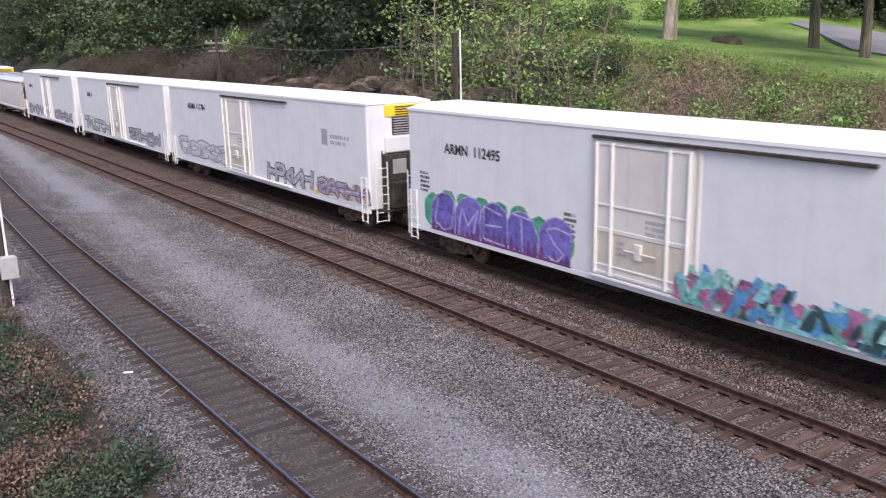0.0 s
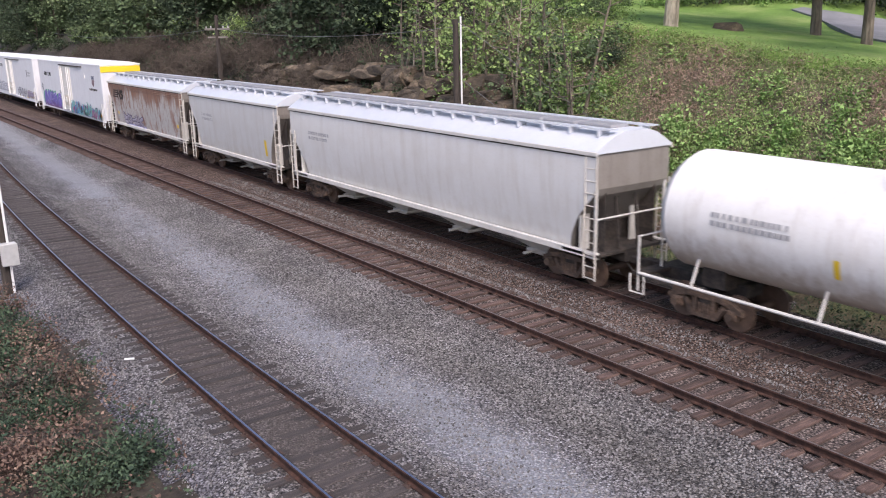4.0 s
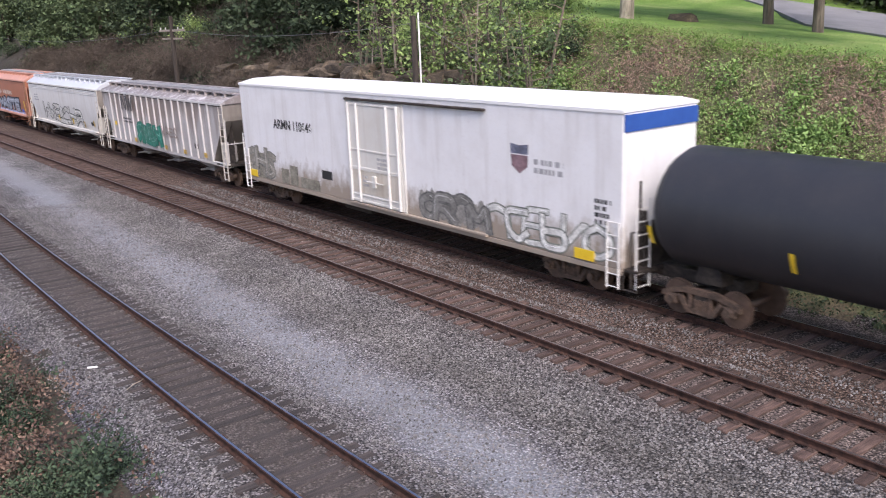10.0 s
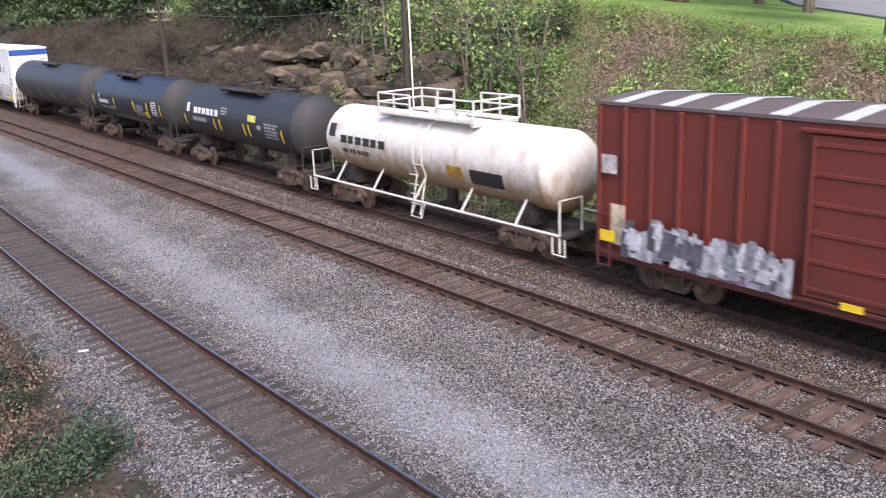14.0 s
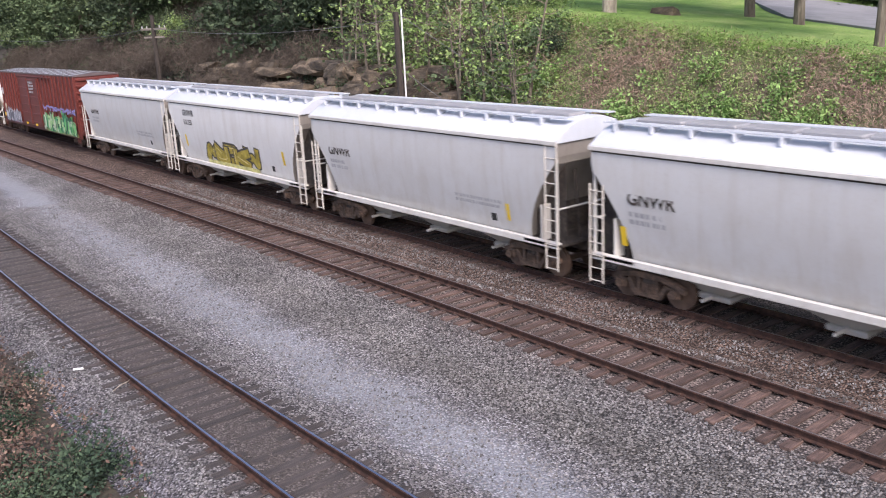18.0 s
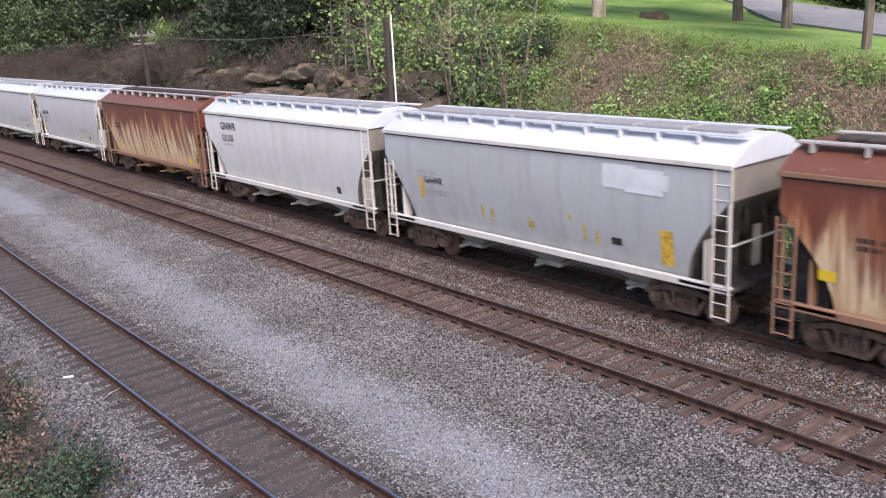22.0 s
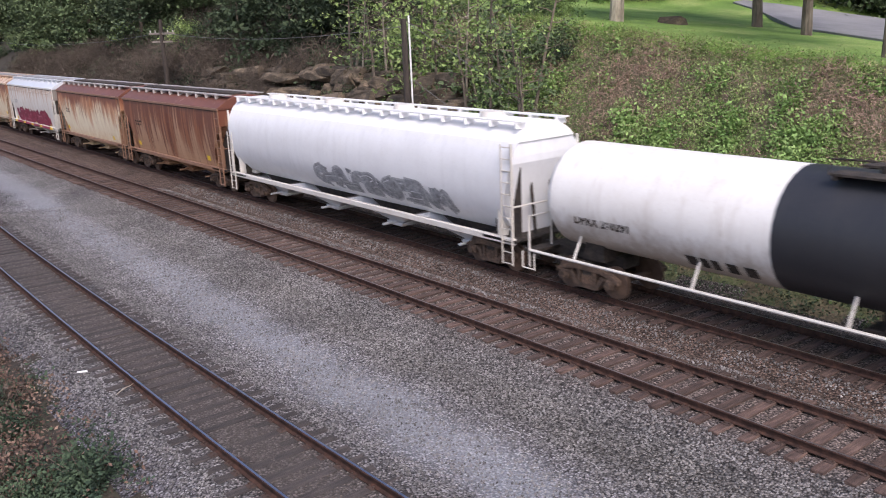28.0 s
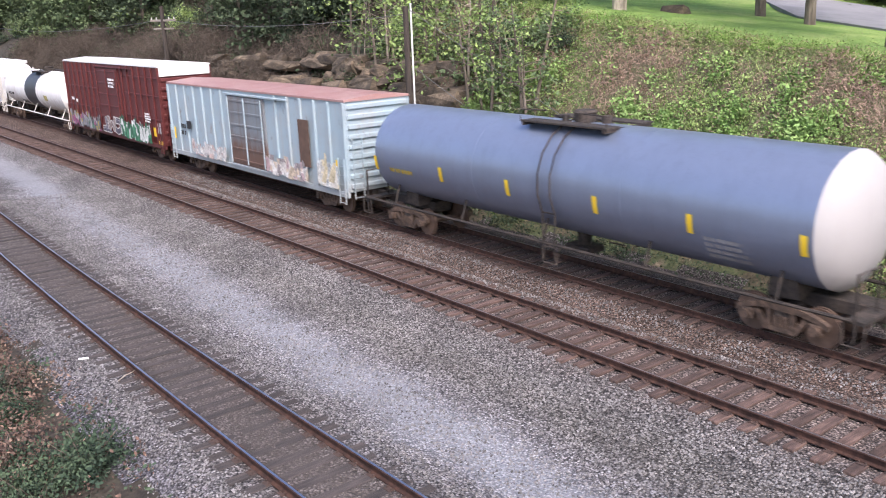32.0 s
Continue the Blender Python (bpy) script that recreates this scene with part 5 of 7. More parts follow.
    sl = Shape()
    for sy in (-1, 1):
        sl.box(-L / 2, L / 2, sy * W - 0.06, sy * W + 0.06, z0 - 0.2, z0 + 0.02, 0.01)
    part("side_sill", sl, car, "", rib_mat)
    part("centre_sill", Shape().box(-L / 2 + 0.1, L / 2 - 0.1, -0.35, 0.35, 0.72, 1.05, 0.03), car, "", STEEL_DARK)
    running_gear(car, L, 2.2, 0.85)
    return car, -W - 0.1

# ---- the consist, from the far end to the near end ----
P_REEFER = paint("reefer_white", (0.74, 0.745, 0.77), dirt=(0.3, 0.29, 0.29), amount=0.35, streak=0.22, rough=0.45)
P_REEFER2 = paint("reefer_grimy", (0.8, 0.8, 0.81), dirt=(0.3, 0.24, 0.18), amount=0.3, streak=0.35, low=0.9, low_to=1.15)
P_ROOFW = paint("roof_white", (0.85, 0.85, 0.85), amount=0.12, streak=0.0)
P_DOORW = paint("door_cream", (0.68, 0.67, 0.63), dirt=(0.3, 0.2, 0.12), amount=0.3, streak=0.4)
P_DOORLOW = paint("door_lower", (0.62, 0.58, 0.5), dirt=(0.26, 0.15, 0.08), amount=0.6, streak=0.8)
P_GREY = paint("hopper_grey", (0.57, 0.57, 0.565), dirt=(0.36, 0.31, 0.24), amount=0.5, streak=0.5, low=0.35)
P_GREY2 = paint("hopper_pale", (0.71, 0.705, 0.69), dirt=(0.4, 0.34, 0.26), amount=0.45, streak=0.5, low=0.3)
P_BLUEGREY = paint("hopper_bluegrey", (0.47, 0.485, 0.5), dirt=(0.27, 0.245, 0.19), amount=0.55, streak=0.7, low=0.45)
P_RUSTGREY = paint("hopper_rustgrey", (0.5, 0.49, 0.47), dirt=(0.24, 0.19, 0.14), amount=0.45, streak=0.45, rust=(0.24, 0.1, 0.055), rust_amount=0.42, blotch=True, drip=((3.95, 1.6, 0.9, (0.2, 0.085, 0.05), 0.85), (4.0, 2.4, 2.6, (0.3, 0.15, 0.08), 0.6)))
P_ROOFG = paint("roof_grey", (0.6, 0.625, 0.67), dirt=(0.34, 0.34, 0.36), amount=0.45, streak=0.2, rough=0.3)
P_HATCH = paint("hatch_grey", (0.3, 0.3, 0.31), dirt=(0.16, 0.15, 0.15), amount=0.5, streak=0.2)
P_TRIM = paint("trim_grey", (0.66, 0.64, 0.6), dirt=(0.2, 0.16, 0.12), amount=0.5, streak=0.3)
P_ORANGE = paint("hopper_orange", (0.43, 0.165, 0.095), dirt=(0.2, 0.09, 0.055), amount=0.45, streak=0.4)
P_ORANGE_T = paint("trim_orange", (0.6, 0.31, 0.23), dirt=(0.25, 0.12, 0.08), amount=0.4, streak=0.3)
P_NW = paint("hopper_taupe", (0.48, 0.46, 0.455), dirt=(0.17, 0.14, 0.125), amount=0.6, streak=0.85, drip=((4.1, 2.6, 0.35, (0.26, 0.21, 0.185), 0.75), (3.9, 3.0, 1.6, (0.2, 0.155, 0.13), 0.5)))
P_NWRIB = paint("hopper_post_pale", (0.6, 0.585, 0.575), dirt=(0.25, 0.2, 0.17), amount=0.6, streak=0.5)
P_NWROOF = paint("roof_grimy", (0.27, 0.24, 0.235), dirt=(0.11, 0.09, 0.085), amount=0.8, streak=0.4, rust=(0.62, 0.6, 0.6), rust_amount=0.42, blotch=True)
P_RUST = paint("hopper_rusty", (0.76, 0.6, 0.38), dirt=(0.42, 0.19, 0.075), amount=0.6, streak=0.7, rust=(0.24, 0.09, 0.045), rust_amount=0.12, drip=((3.9, 3.2, 1.5, (0.44, 0.165, 0.062), 0.75), (3.85, 4.8, 5.0, (0.2, 0.06, 0.032), 0.85), (3.8, 1.7, 0.8, (0.15, 0.045, 0.027), 0.95)), low=0.55)
P_RUST2 = paint("hopper_cream_rust", (0.84, 0.74, 0.55), dirt=(0.52, 0.3, 0.13), amount=0.6, streak=0.5, rust=(0.28, 0.11, 0.055), rust_amount=0.12, drip=((4.0, 3.4, 0.9, (0.52, 0.22, 0.085), 0.7), (4.0, 2.9, 4.0, (0.27, 0.085, 0.042), 0.65), (4.0, 0.9, 0.8, (0.2, 0.065, 0.038), 0.9)), low=0.4)
P_RUSTTRIM = paint("trim_rusty", (0.27, 0.155, 0.1), dirt=(0.2, 0.09, 0.05), amount=0.7, streak=0.4)
P_CREAMTRIM = paint("trim_cream", (0.5, 0.4, 0.3), dirt=(0.24, 0.12, 0.07), amount=0.8, streak=0.5)
P_RUSTROOF = paint("roof_rust", (0.17, 0.064, 0.042), dirt=(0.085, 0.036, 0.027), amount=0.9, streak=0.2, rust=(0.42, 0.33, 0.27), rust_amount=0.05, blotch=True)
P_BOARD = paint("board_grey", (0.42, 0.4, 0.39), dirt=(0.25, 0.2, 0.17), amount=0.5, streak=0.2)
P_BROWN = paint("hopper_brown", (0.46, 0.28, 0.17), dirt=(0.22, 0.08, 0.045), amount=0.7, streak=0.4, drip=((4.1, 4.6, 0.9, (0.26, 0.095, 0.045), 0.9), (4.0, 4.2, 4.0, (0.15, 0.05, 0.03), 0.9)))
P_MAROONW = paint("hopper_white_rust", (0.74, 0.71, 0.66), dirt=(0.5, 0.33, 0.2), amount=0.35, streak=0.55, drip=((4.5, 2.8, 2.8, (0.52, 0.27, 0.12), 0.65),))
P_BLACK = paint("tank_black", (0.026, 0.028, 0.034), dirt=(0.07, 0.066, 0.064), amount=0.5, streak=0.25, rough=0.46)
P_HEAD = paint("tank_head_dusty", (0.028, 0.029, 0.032), dirt=(0.075, 0.07, 0.066), amount=0.5, streak=0.4, rough=0.7)
P_NAVY = paint("tank_navy", (0.021, 0.028, 0.048), dirt=(0.05, 0.05, 0.055), amount=0.35, streak=0.25, metal=0.3, rough=0.36)
P_SLATE = paint("tank_slate", (0.25, 0.3, 0.41), dirt=(0.12, 0.125, 0.135), amount=0.35, streak=0.25, rough=0.34, metal=0.55)
# pale colour carries the glare on the slate tank's heads
P_SLATEHEAD = paint("tank_head_pale", (0.38, 0.37, 0.365), dirt=(0.3, 0.28, 0.26), amount=0.4, streak=0.3, rough=0.7)
P_TANKW = paint("tank_white", (0.82, 0.81, 0.79), dirt=(0.38, 0.31, 0.24), amount=0.45, streak=0.5, low=0.7, low_to=1.4)
P_TANKDIRTY = paint("tank_stained", (0.7, 0.685, 0.66), dirt=(0.36, 0.25, 0.15), amount=0.75, streak=0.8, low=1.0, low_to=1.7)
P_TRIMW = paint("trim_white", (0.68, 0.66, 0.62), dirt=(0.35, 0.25, 0.17), amount=0.5, streak=0.3)
P_BOXRED = paint("box_red", (0.15, 0.03, 0.022), dirt=(0.065, 0.027, 0.025), amount=0.5, streak=0.45, low=0.5)
P_MAROON = paint("box_maroon", (0.105, 0.022, 0.021), dirt=(0.07, 0.025, 0.025), amount=0.4, streak=0.35)
P_BOXBLUE = paint("box_blue", (0.32, 0.42, 0.475), dirt=(0.36, 0.35, 0.33), amount=1.0, streak=0.9, low=0.6, low_to=0.6, rust=(0.2, 0.16, 0.13), rust_amount=0.12, blotch=True)
P_BOXBLUED = paint("box_blue_door", (0.2, 0.23, 0.25), dirt=(0.13, 0.075, 0.055), amount=1.0, streak=1.0, low=1.0, low_to=1.6)
P_ROOFRED = paint("roof_red", (0.36, 0.2, 0.185), dirt=(0.5, 0.4, 0.37), amount=0.8, streak=0.2)
P_ROOFDK = paint("roof_dark", (0.13, 0.1, 0.1), dirt=(0.06, 0.05, 0.05), amount=0.4, streak=0.2)
P_BLUEBAND = mat("blue_band", [(0.02, 0.07, 0.3), (0.03, 0.1, 0.38)], scale=2, rough=0.5)
P_ORANGEBAND = mat("amber_band", [(0.82, 0.58, 0.02), (0.9, 0.66, 0.03)], scale=2, rough=0.5)

CARS = []


def put(car, x0, x1):
    """Remembers where a car stands along the track at 16 s."""
    CARS.append((car[0] if isinstance(car, tuple) else car, K * (x0 + x1) / 2))
    return car


def ln(x0, x1):
    return K * (x1 - x0)


def yellow_ticks(car, skin, L, zs, xs, w=0.14, h=0.5):
    for x in xs:
        curved_patch("reflector_stripe", car, x * L, x * L + w, zs, zs + h, skin, YELLOW, "yellow reflective stripe")


W1 = -HALF


# reefers at the far end
for k, (a, b) in enumerate(((-441, -419), (-393, -369.5), (-367.1, -342.8))):
    L = ln(a, b)
    car = put(reefer("dirty white refrigerator car with a plug door and grey graffiti", L, P_REEFER, P_ROOFW, P_ORANGEBAND, door_body=P_DOORW), a, b)
    lettering("reporting_mark", "ARMN 11", car, -L * 0.38, 3.85, 0.34, W1, BLACK)
    graffiti(car, -L * 0.45, -L * 0.12, 1.2, 2.2, W1, (0.4, 0.4, 0.42), (0.12, 0.12, 0.14), None, 6, 3 + k)
    graffiti(car, L * 0.12, L * 0.42, 1.2, 2.1, W1, (0.3, 0.3, 0.33), (0.1, 0.1, 0.12), (0.5, 0.5, 0.52), 5, 8 + k)
car, wy, ev = put(hopper("pale grey covered hopper car", ln(-418, -395), P_GREY2, P_TRIM, P_ROOFG), -418, -395)

# reefer with the yellow-topped cooling unit
L = ln(-341.5, -315.6)
car = put(reefer("white refrigerator car with a yellow-topped cooling unit", L, P_REEFER, P_ROOFW, P_ORANGEBAND, door_body=P_DOORW, shift=-1.5), -341.5, -315.6)
lettering("reporting_mark", "ARMN 111784", car, -9.0, 4.1, 0.36, W1, BLACK)
patch("shield_mark", car, 8.2, 8.75, 3.4, 4.1, W1, GREYMARK)
bars("small_lettering", car, 9.0, 10.8, 3.9, W1, GREYMARK, 2, 0.16, 3)
graffiti(car, -L * 0.46, -L * 0.12, 1.25, 2.3, W1, (0.5, 0.5, 0.54), (0.3, 0.3, 0.34), None, 5, 21)
graffiti(car, L * 0.09, L * 0.28, 1.2, 2.1, W1, (0.42, 0.42, 0.46), (0.1, 0.1, 0.12), None, 5, 22)
graffiti(car, L * 0.31, L * 0.49, 1.2, 1.95, W1, (0.35, 0.3, 0.4), (0.15, 0.1, 0.16), (0.55, 0.45, 0.3), 5, 23)
for x in (0.12, 0.2, 0.3):
    patch("reflector_stripe", car, x * L, x * L + 0.5, 1.15, 1.3, W1, YELLOW)

# reefer with purple and teal graffiti
SHIELD_RED, SHIELD_BLUE = flat_mat((0.24, 0.15, 0.17)), flat_mat((0.13, 0.14, 0.2))


def shield(car, x, z, w, h, y):
    """A worn road shield: dark crown over a faded red field with a white cross bar."""
    f = Shape().poly_y([(x, z + 0.62 * h), (x + 0.04 * w, z + 0.25 * h), (x + 0.5 * w, z), (x + 0.96 * w, z + 0.25 * h), (x + w, z + 0.62 * h)], y - 0.006, 0.012)
    part("shield_field", f, car, "faded red shield field", SHIELD_RED)
    part("shield_crown", Shape().poly_y([(x, z + 0.66 * h), (x + w, z + 0.66 * h), (x + 1.02 * w, z + h), (x + 0.5 * w, z + 0.94 * h), (x - 0.02 * w, z + h)], y - 0.006, 0.012), car, "faded blue shield crown", SHIELD_BLUE)


L = ln(-312.3, -287.0)
car = put(reefer("white refrigerator car with purple and turquoise graffiti along its side", L, P_REEFER, P_ROOFW, P_ORANGEBAND, vent=False, door_body=P_DOORW, shift=-0.4), -312.3, -287.0)
lettering("reporting_mark", "ARMN  112495", car, -9.6, 3.9, 0.37, W1, BLACK)
arches(car, -10.7, -3.3, 1.04, 2.6, W1, "UMETS", 31, [(0.15, 0.12, 0.44), (0.19, 0.15, 0.5), (0.14, 0.11, 0.4)], (0.15, 0.05, 0.2), (0.45, 0.4, 0.66), (0.06, 0.33, 0.2))
shards(car, 0.9, 11.0, 1.03, 2.35, lambda z: W1 - 0.1, [(0.15, 0.42, 0.42), (0.3, 0.55, 0.52), (0.08, 0.26, 0.5), (0.4, 0.16, 0.3), (0.14, 0.36, 0.3), (0.2, 0.5, 0.56), (0.3, 0.1, 0.2), (0.03, 0.07, 0.08)], 300, 33, 0.45, 0.8)
shield(car, 8.9, 3.55, 0.75, 0.9, W1)
bars("small_lettering", car, 7.9, 10.5, 3.42, W1, STEEL_DARK, 1, 0.17, 4)
bars("small_lettering", car, -L * 0.47, -L * 0.445, 3.1, W1, BLACK, 5, 0.1, 5)
bars("small_lettering", car, -L * 0.145, -L * 0.12, 2.7, W1, BLACK, 6, 0.1, 6)
patch("vent_plate", car, 6.55, 6.8, 4.15, 4.55, W1 - 0.03, WHITE)
patch("reflector_stripe", car, 6.6, 7.1, 1.2, 1.38, W1 - 0.05, YELLOW)
patch("reflector_stripe", car, 10.5, 11.1, 1.25, 1.5, W1 - 0.05, flat_mat((0.5, 0.3, 0.06)))

# grey hoppers
L = ln(-285.2, -267)
car, wy, ev = put(hopper("grey covered hopper streaked with rust and small purple graffiti", L, P_RUSTGREY, P_TRIM, P_ROOFG, ridges=4), -285.2, -267)
for k, z in enumerate((3.12, 3.27, 3.42, 3.57)):
    curved_patch("emblem_bar", car, -7.2 + 0.08 * k, -5.9 + 0.08 * k, z, z + 0.09, wy, STEEL_DARK, "faded black emblem bar", lift=0.014)
scrawl(car, -5.9, -4.4, 3.1, 3.65, lambda z: wy(z) - 0.01, STEEL_DARK, "NS", 0.1, 7)
graffiti(car, -5.0, -0.6, 1.35, 2.1, W1, (0.36, 0.33, 0.4), (0.07, 0.05, 0.12), None, 5, 41, wy)
curved_patch("spray_band", car, -4.4, 0.2, 1.27, 1.42, wy, flat_mat((0.42, 0.4, 0.6)), lift=0.01)
for x in (-0.38, 0.4):
    curved_patch("reflector_stripe", car, x * L, x * L + 0.35, 1.9, 2.1, wy, YELLOW)
L = ln(-266.0, -252.4)
car, wy, ev = put(hopper("plain grey covered hopper car with yellow marks", L, P_GREY, P_TRIM, P_ROOFG), -266.0, -252.4)
curved_patch("reflector_stripe", car, L * 0.34, L * 0.34 + 0.25, 1.6, 2.4, wy, YELLOW)
curved_bars("small_lettering", car, -L * 0.33, -L * 0.2, 3.2, wy, GREYMARK, 2, 0.15, 7)
L = ln(-251.3, -229.6)
car, wy, ev = put(hopper("long grey covered hopper car with a dark end", L, P_GREY2, P_TRIM, P_ROOFG, bulge=0.3, bays=4, cut=1.2, zcut=0.6), -251.3, -229.6)
curved_bars("small_lettering", car, -L * 0.4, -L * 0.3, 3.3, wy, GREYMARK, 2, 0.14, 8)
# white tank
L = ln(-227.7, -209.2)
# grey heads: the shade on the tank's ends is put into their paint
car, skin = put(tank("white tank car with a railed top platform and streaks of rust", L, 3.2, 2.85, P_TANKW, P_GREY, P_TRIMW, rail=True, cx=0.0, ph=2.3), -227.7, -209.2)
curved_bars("small_lettering", car, -L * 0.38, -L * 0.24, 3.2, skin, GREYMARK, 2, 0.13, 9)
for x in (-0.19, -0.02, 0.16, 0.37):
    curved_patch("reflector_stripe", car, x * L, x * L + 0.14, 2.2, 2.65, skin, YELLOW)
# orange hopper
L = ln(-207.6, -191.5)
car, wy, ev = put(hopper("orange-brown covered hopper with silver block graffiti", L, P_ORANGE, P_ORANGE_T, P_ORANGE_T, bulge=0.2, steps_mat=P_RUSTTRIM), -207.6, -191.5)
curved_bars("pale_lettering", car, -1.6, 2.4, 3.2, wy, flat_mat((0.6, 0.5, 0.42)), 1, 0.34, 10)
for k, dx in enumerate((0.0, 0.35, 0.7)):
    curved_patch("pale_mark", car, -3.3 + dx, -3.1 + dx + 0.1 * k, 2.7 + 0.1 * k, 3.3 - 0.08 * k, wy, flat_mat((0.55, 0.46, 0.4)))
curved_bars("pale_lettering", car, -5.6, -4.8, 2.75, wy, flat_mat((0.5, 0.33, 0.25)), 2, 0.16, 12)
graffiti(car, -3.7, 4.2, 1.4, 2.6, W1, (0.03, 0.03, 0.05), (0.03, 0.03, 0.05), None, 5, 51, wy, text="MASTE", fat=1.5)
graffiti(car, -3.7, 4.2, 1.42, 2.55, W1, (0.36, 0.39, 0.45), (0.16, 0.18, 0.22), None, 5, 51, lambda z: wy(z) - 0.034, text="MASTE")
curved_patch("reflector_stripe", car, 5.75, 6.0, 1.6, 2.45, wy, YELLOW)
curved_patch("silver_band", car, -L * 0.29, L * 0.37, 1.27, 1.45, wy, flat_mat((0.5, 0.55, 0.78)), lift=0.03)
curved_patch("blue_patch", car, 4.6, 5.4, 1.3, 1.7, wy, flat_mat((0.05, 0.1, 0.45)), lift=0.012)
# long grey hopper with black outline graffiti
L = ln(-190.5, -170.0)
car, wy, ev = put(hopper("long pale grey covered hopper with outlined graffiti letters", L, P_GREY2, P_TRIM, P_ROOFG, bulge=0.24, ridges=4, zcut=0.58), -190.5, -170.0)
graffiti(car, -5.4, 4.6, 1.38, 2.75, W1, (0.6, 0.59, 0.55), (0.06, 0.07, 0.065), None, 7, 61, wy, fat=0.8)
for x, z in ((-1.3, 1.5), (2.4, 1.45), (5.3, 1.4), (7.6, 1.6)):
    curved_patch("reflector_stripe", car, x, x + 0.22, z, z + 0.45, wy, YELLOW if x < 4 else flat_mat((0.55, 0.4, 0.12)), lift=0.04)
curved_patch("black_box_mark", car, 6.9, 7.5, 1.65, 1.9, wy, BLACK)
bars("small_lettering", car, -L * 0.41, -L * 0.34, 3.3, wy(3.2), GREYMARK, 3, 0.12, 11)
# ribbed hopper
L = ln(-169.1, -148.5)
car, wy, ev = put(hopper("weathered grey ribbed hopper with small green graffiti", L, P_NW, P_NWRIB, P_NWROOF, bulge=0.06, ribs=16, eave=4.25, top=4.7, cut=1.7), -169.1, -148.5)
FADED = mat("faded_black", [(0.07, 0.068, 0.068), (0.17, 0.16, 0.16)], scale=3, rough=0.8, fine=0.4)
for lines in ((((-5.45, 3.2), (-5.45, 4.08)), ((-5.4, 4.08), (-4.75, 3.2)), ((-4.7, 3.2), (-4.7, 4.08))), (((-4.5, 4.08), (-4.3, 3.2)), ((-4.3, 3.2), (-4.02, 3.95)), ((-4.02, 3.95), (-3.76, 3.2)), ((-3.76, 3.2), (-3.52, 4.08)))):
    m = Shape()
    for j, ((xa, za), (xb, zb)) in enumerate(lines):
        m.add([(xa - 0.1, wy(za) - 0.1 - 0.001 * j, za), (xa + 0.1, wy(za) - 0.1 - 0.001 * j, za), (xb + 0.1, wy(zb) - 0.1 - 0.001 * j, zb), (xb - 0.1, wy(zb) - 0.1 - 0.001 * j, zb)], [(0, 1, 2, 3)])
    part("letter_mark", m, car, "faded black letter", FADED)
graffiti(car, -3.0, 0.5, 1.4, 2.7, W1, [(0.02, 0.24, 0.17), (0.03, 0.2, 0.14)], (0.02, 0.19, 0.14), None, 5, 73, lambda z: wy(z) - 0.085, fat=1.75)
scrawl(car, -2.8, 0.4, 1.75, 2.45, lambda z: wy(z) - 0.125, flat_mat((0.2, 0.33, 0.29)), "RUES", 0.022, 9)
scrawl(car, 1.0, 3.4, 2.1, 2.6, lambda z: wy(z) - 0.085, flat_mat((0.3, 0.25, 0.22)), "WAES", 0.04, 11)
curved_bars("faded_lettering", car, -5.5, -3.7, 2.75, lambda z: wy(z) - 0.09, FADED, 2, 0.12, 53)
for x, z in ((-7.3, 2.15), (-3.9, 1.35), (1.2, 1.32), (4.0, 1.32), (6.8, 1.4)):
    curved_patch("reflector_stripe", car, x, x + 0.42, z, z + 0.24, wy, YELLOW if x < -7 else flat_mat((0.6, 0.4, 0.09)), lift=0.09)
curved_patch("black_box_mark", car, 5.5, 6.0, 1.75, 2.0, wy, BLACK, lift=0.02)
# grimy reefer
L = ln(-146.3, -121.6)
car = put(reefer("white refrigerator car grimy along the bottom, with a blue end band", L, P_REEFER2, P_ROOFW, P_BLUEBAND, vent=False, door_body=P_DOORW, shift=-0.3), -146.3, -121.6)
lettering("reporting_mark", "ARMN 110646", car, -8.4, 3.5, 0.42, W1, BLACK)
shield(car, 7.2, 3.25, 0.75, 0.9, W1)
bars("small_lettering", car, 8.2, 9.6, 3.75, W1, GREYMARK, 2, 0.16, 12)
graffiti(car, 2.4, 5.9, 1.1, 2.2, W1, (0.22, 0.215, 0.2), (0.13, 0.13, 0.125), (0.27, 0.26, 0.24), 4, 81)
graffiti(car, 6.0, 11.0, 1.15, 2.3, W1, (0.66, 0.66, 0.63), (0.2, 0.22, 0.19), None, 6, 82, fat=0.7)
graffiti(car, -11.2, -8.8, 1.15, 2.5, W1, (0.3, 0.28, 0.24), (0.2, 0.2, 0.18), (0.27, 0.25, 0.21), 3, 83)
bars("small_lettering", car, 10.6, 11.2, 2.9, W1, BLACK, 5, 0.12, 31)
OVER = flat_mat((0.24, 0.225, 0.18))
for x0, x1, z in ((-0.475, -0.39, 2.25), (-0.345, -0.315, 1.75), (-0.31, -0.28, 1.95), (-0.27, -0.2, 1.55)):
    patch("painted_over_block", car, x0 * L, x1 * L, 1.1, z, W1, OVER)
patch("black_box_mark", car, -L * 0.19, -L * 0.155, 1.7, 2.05, W1, BLACK)
for x in (-0.48, 0.425):
    patch("reflector_stripe", car, x * L, x * L + 0.75, 1.1, 1.4, W1 - 0.05, YELLOW)
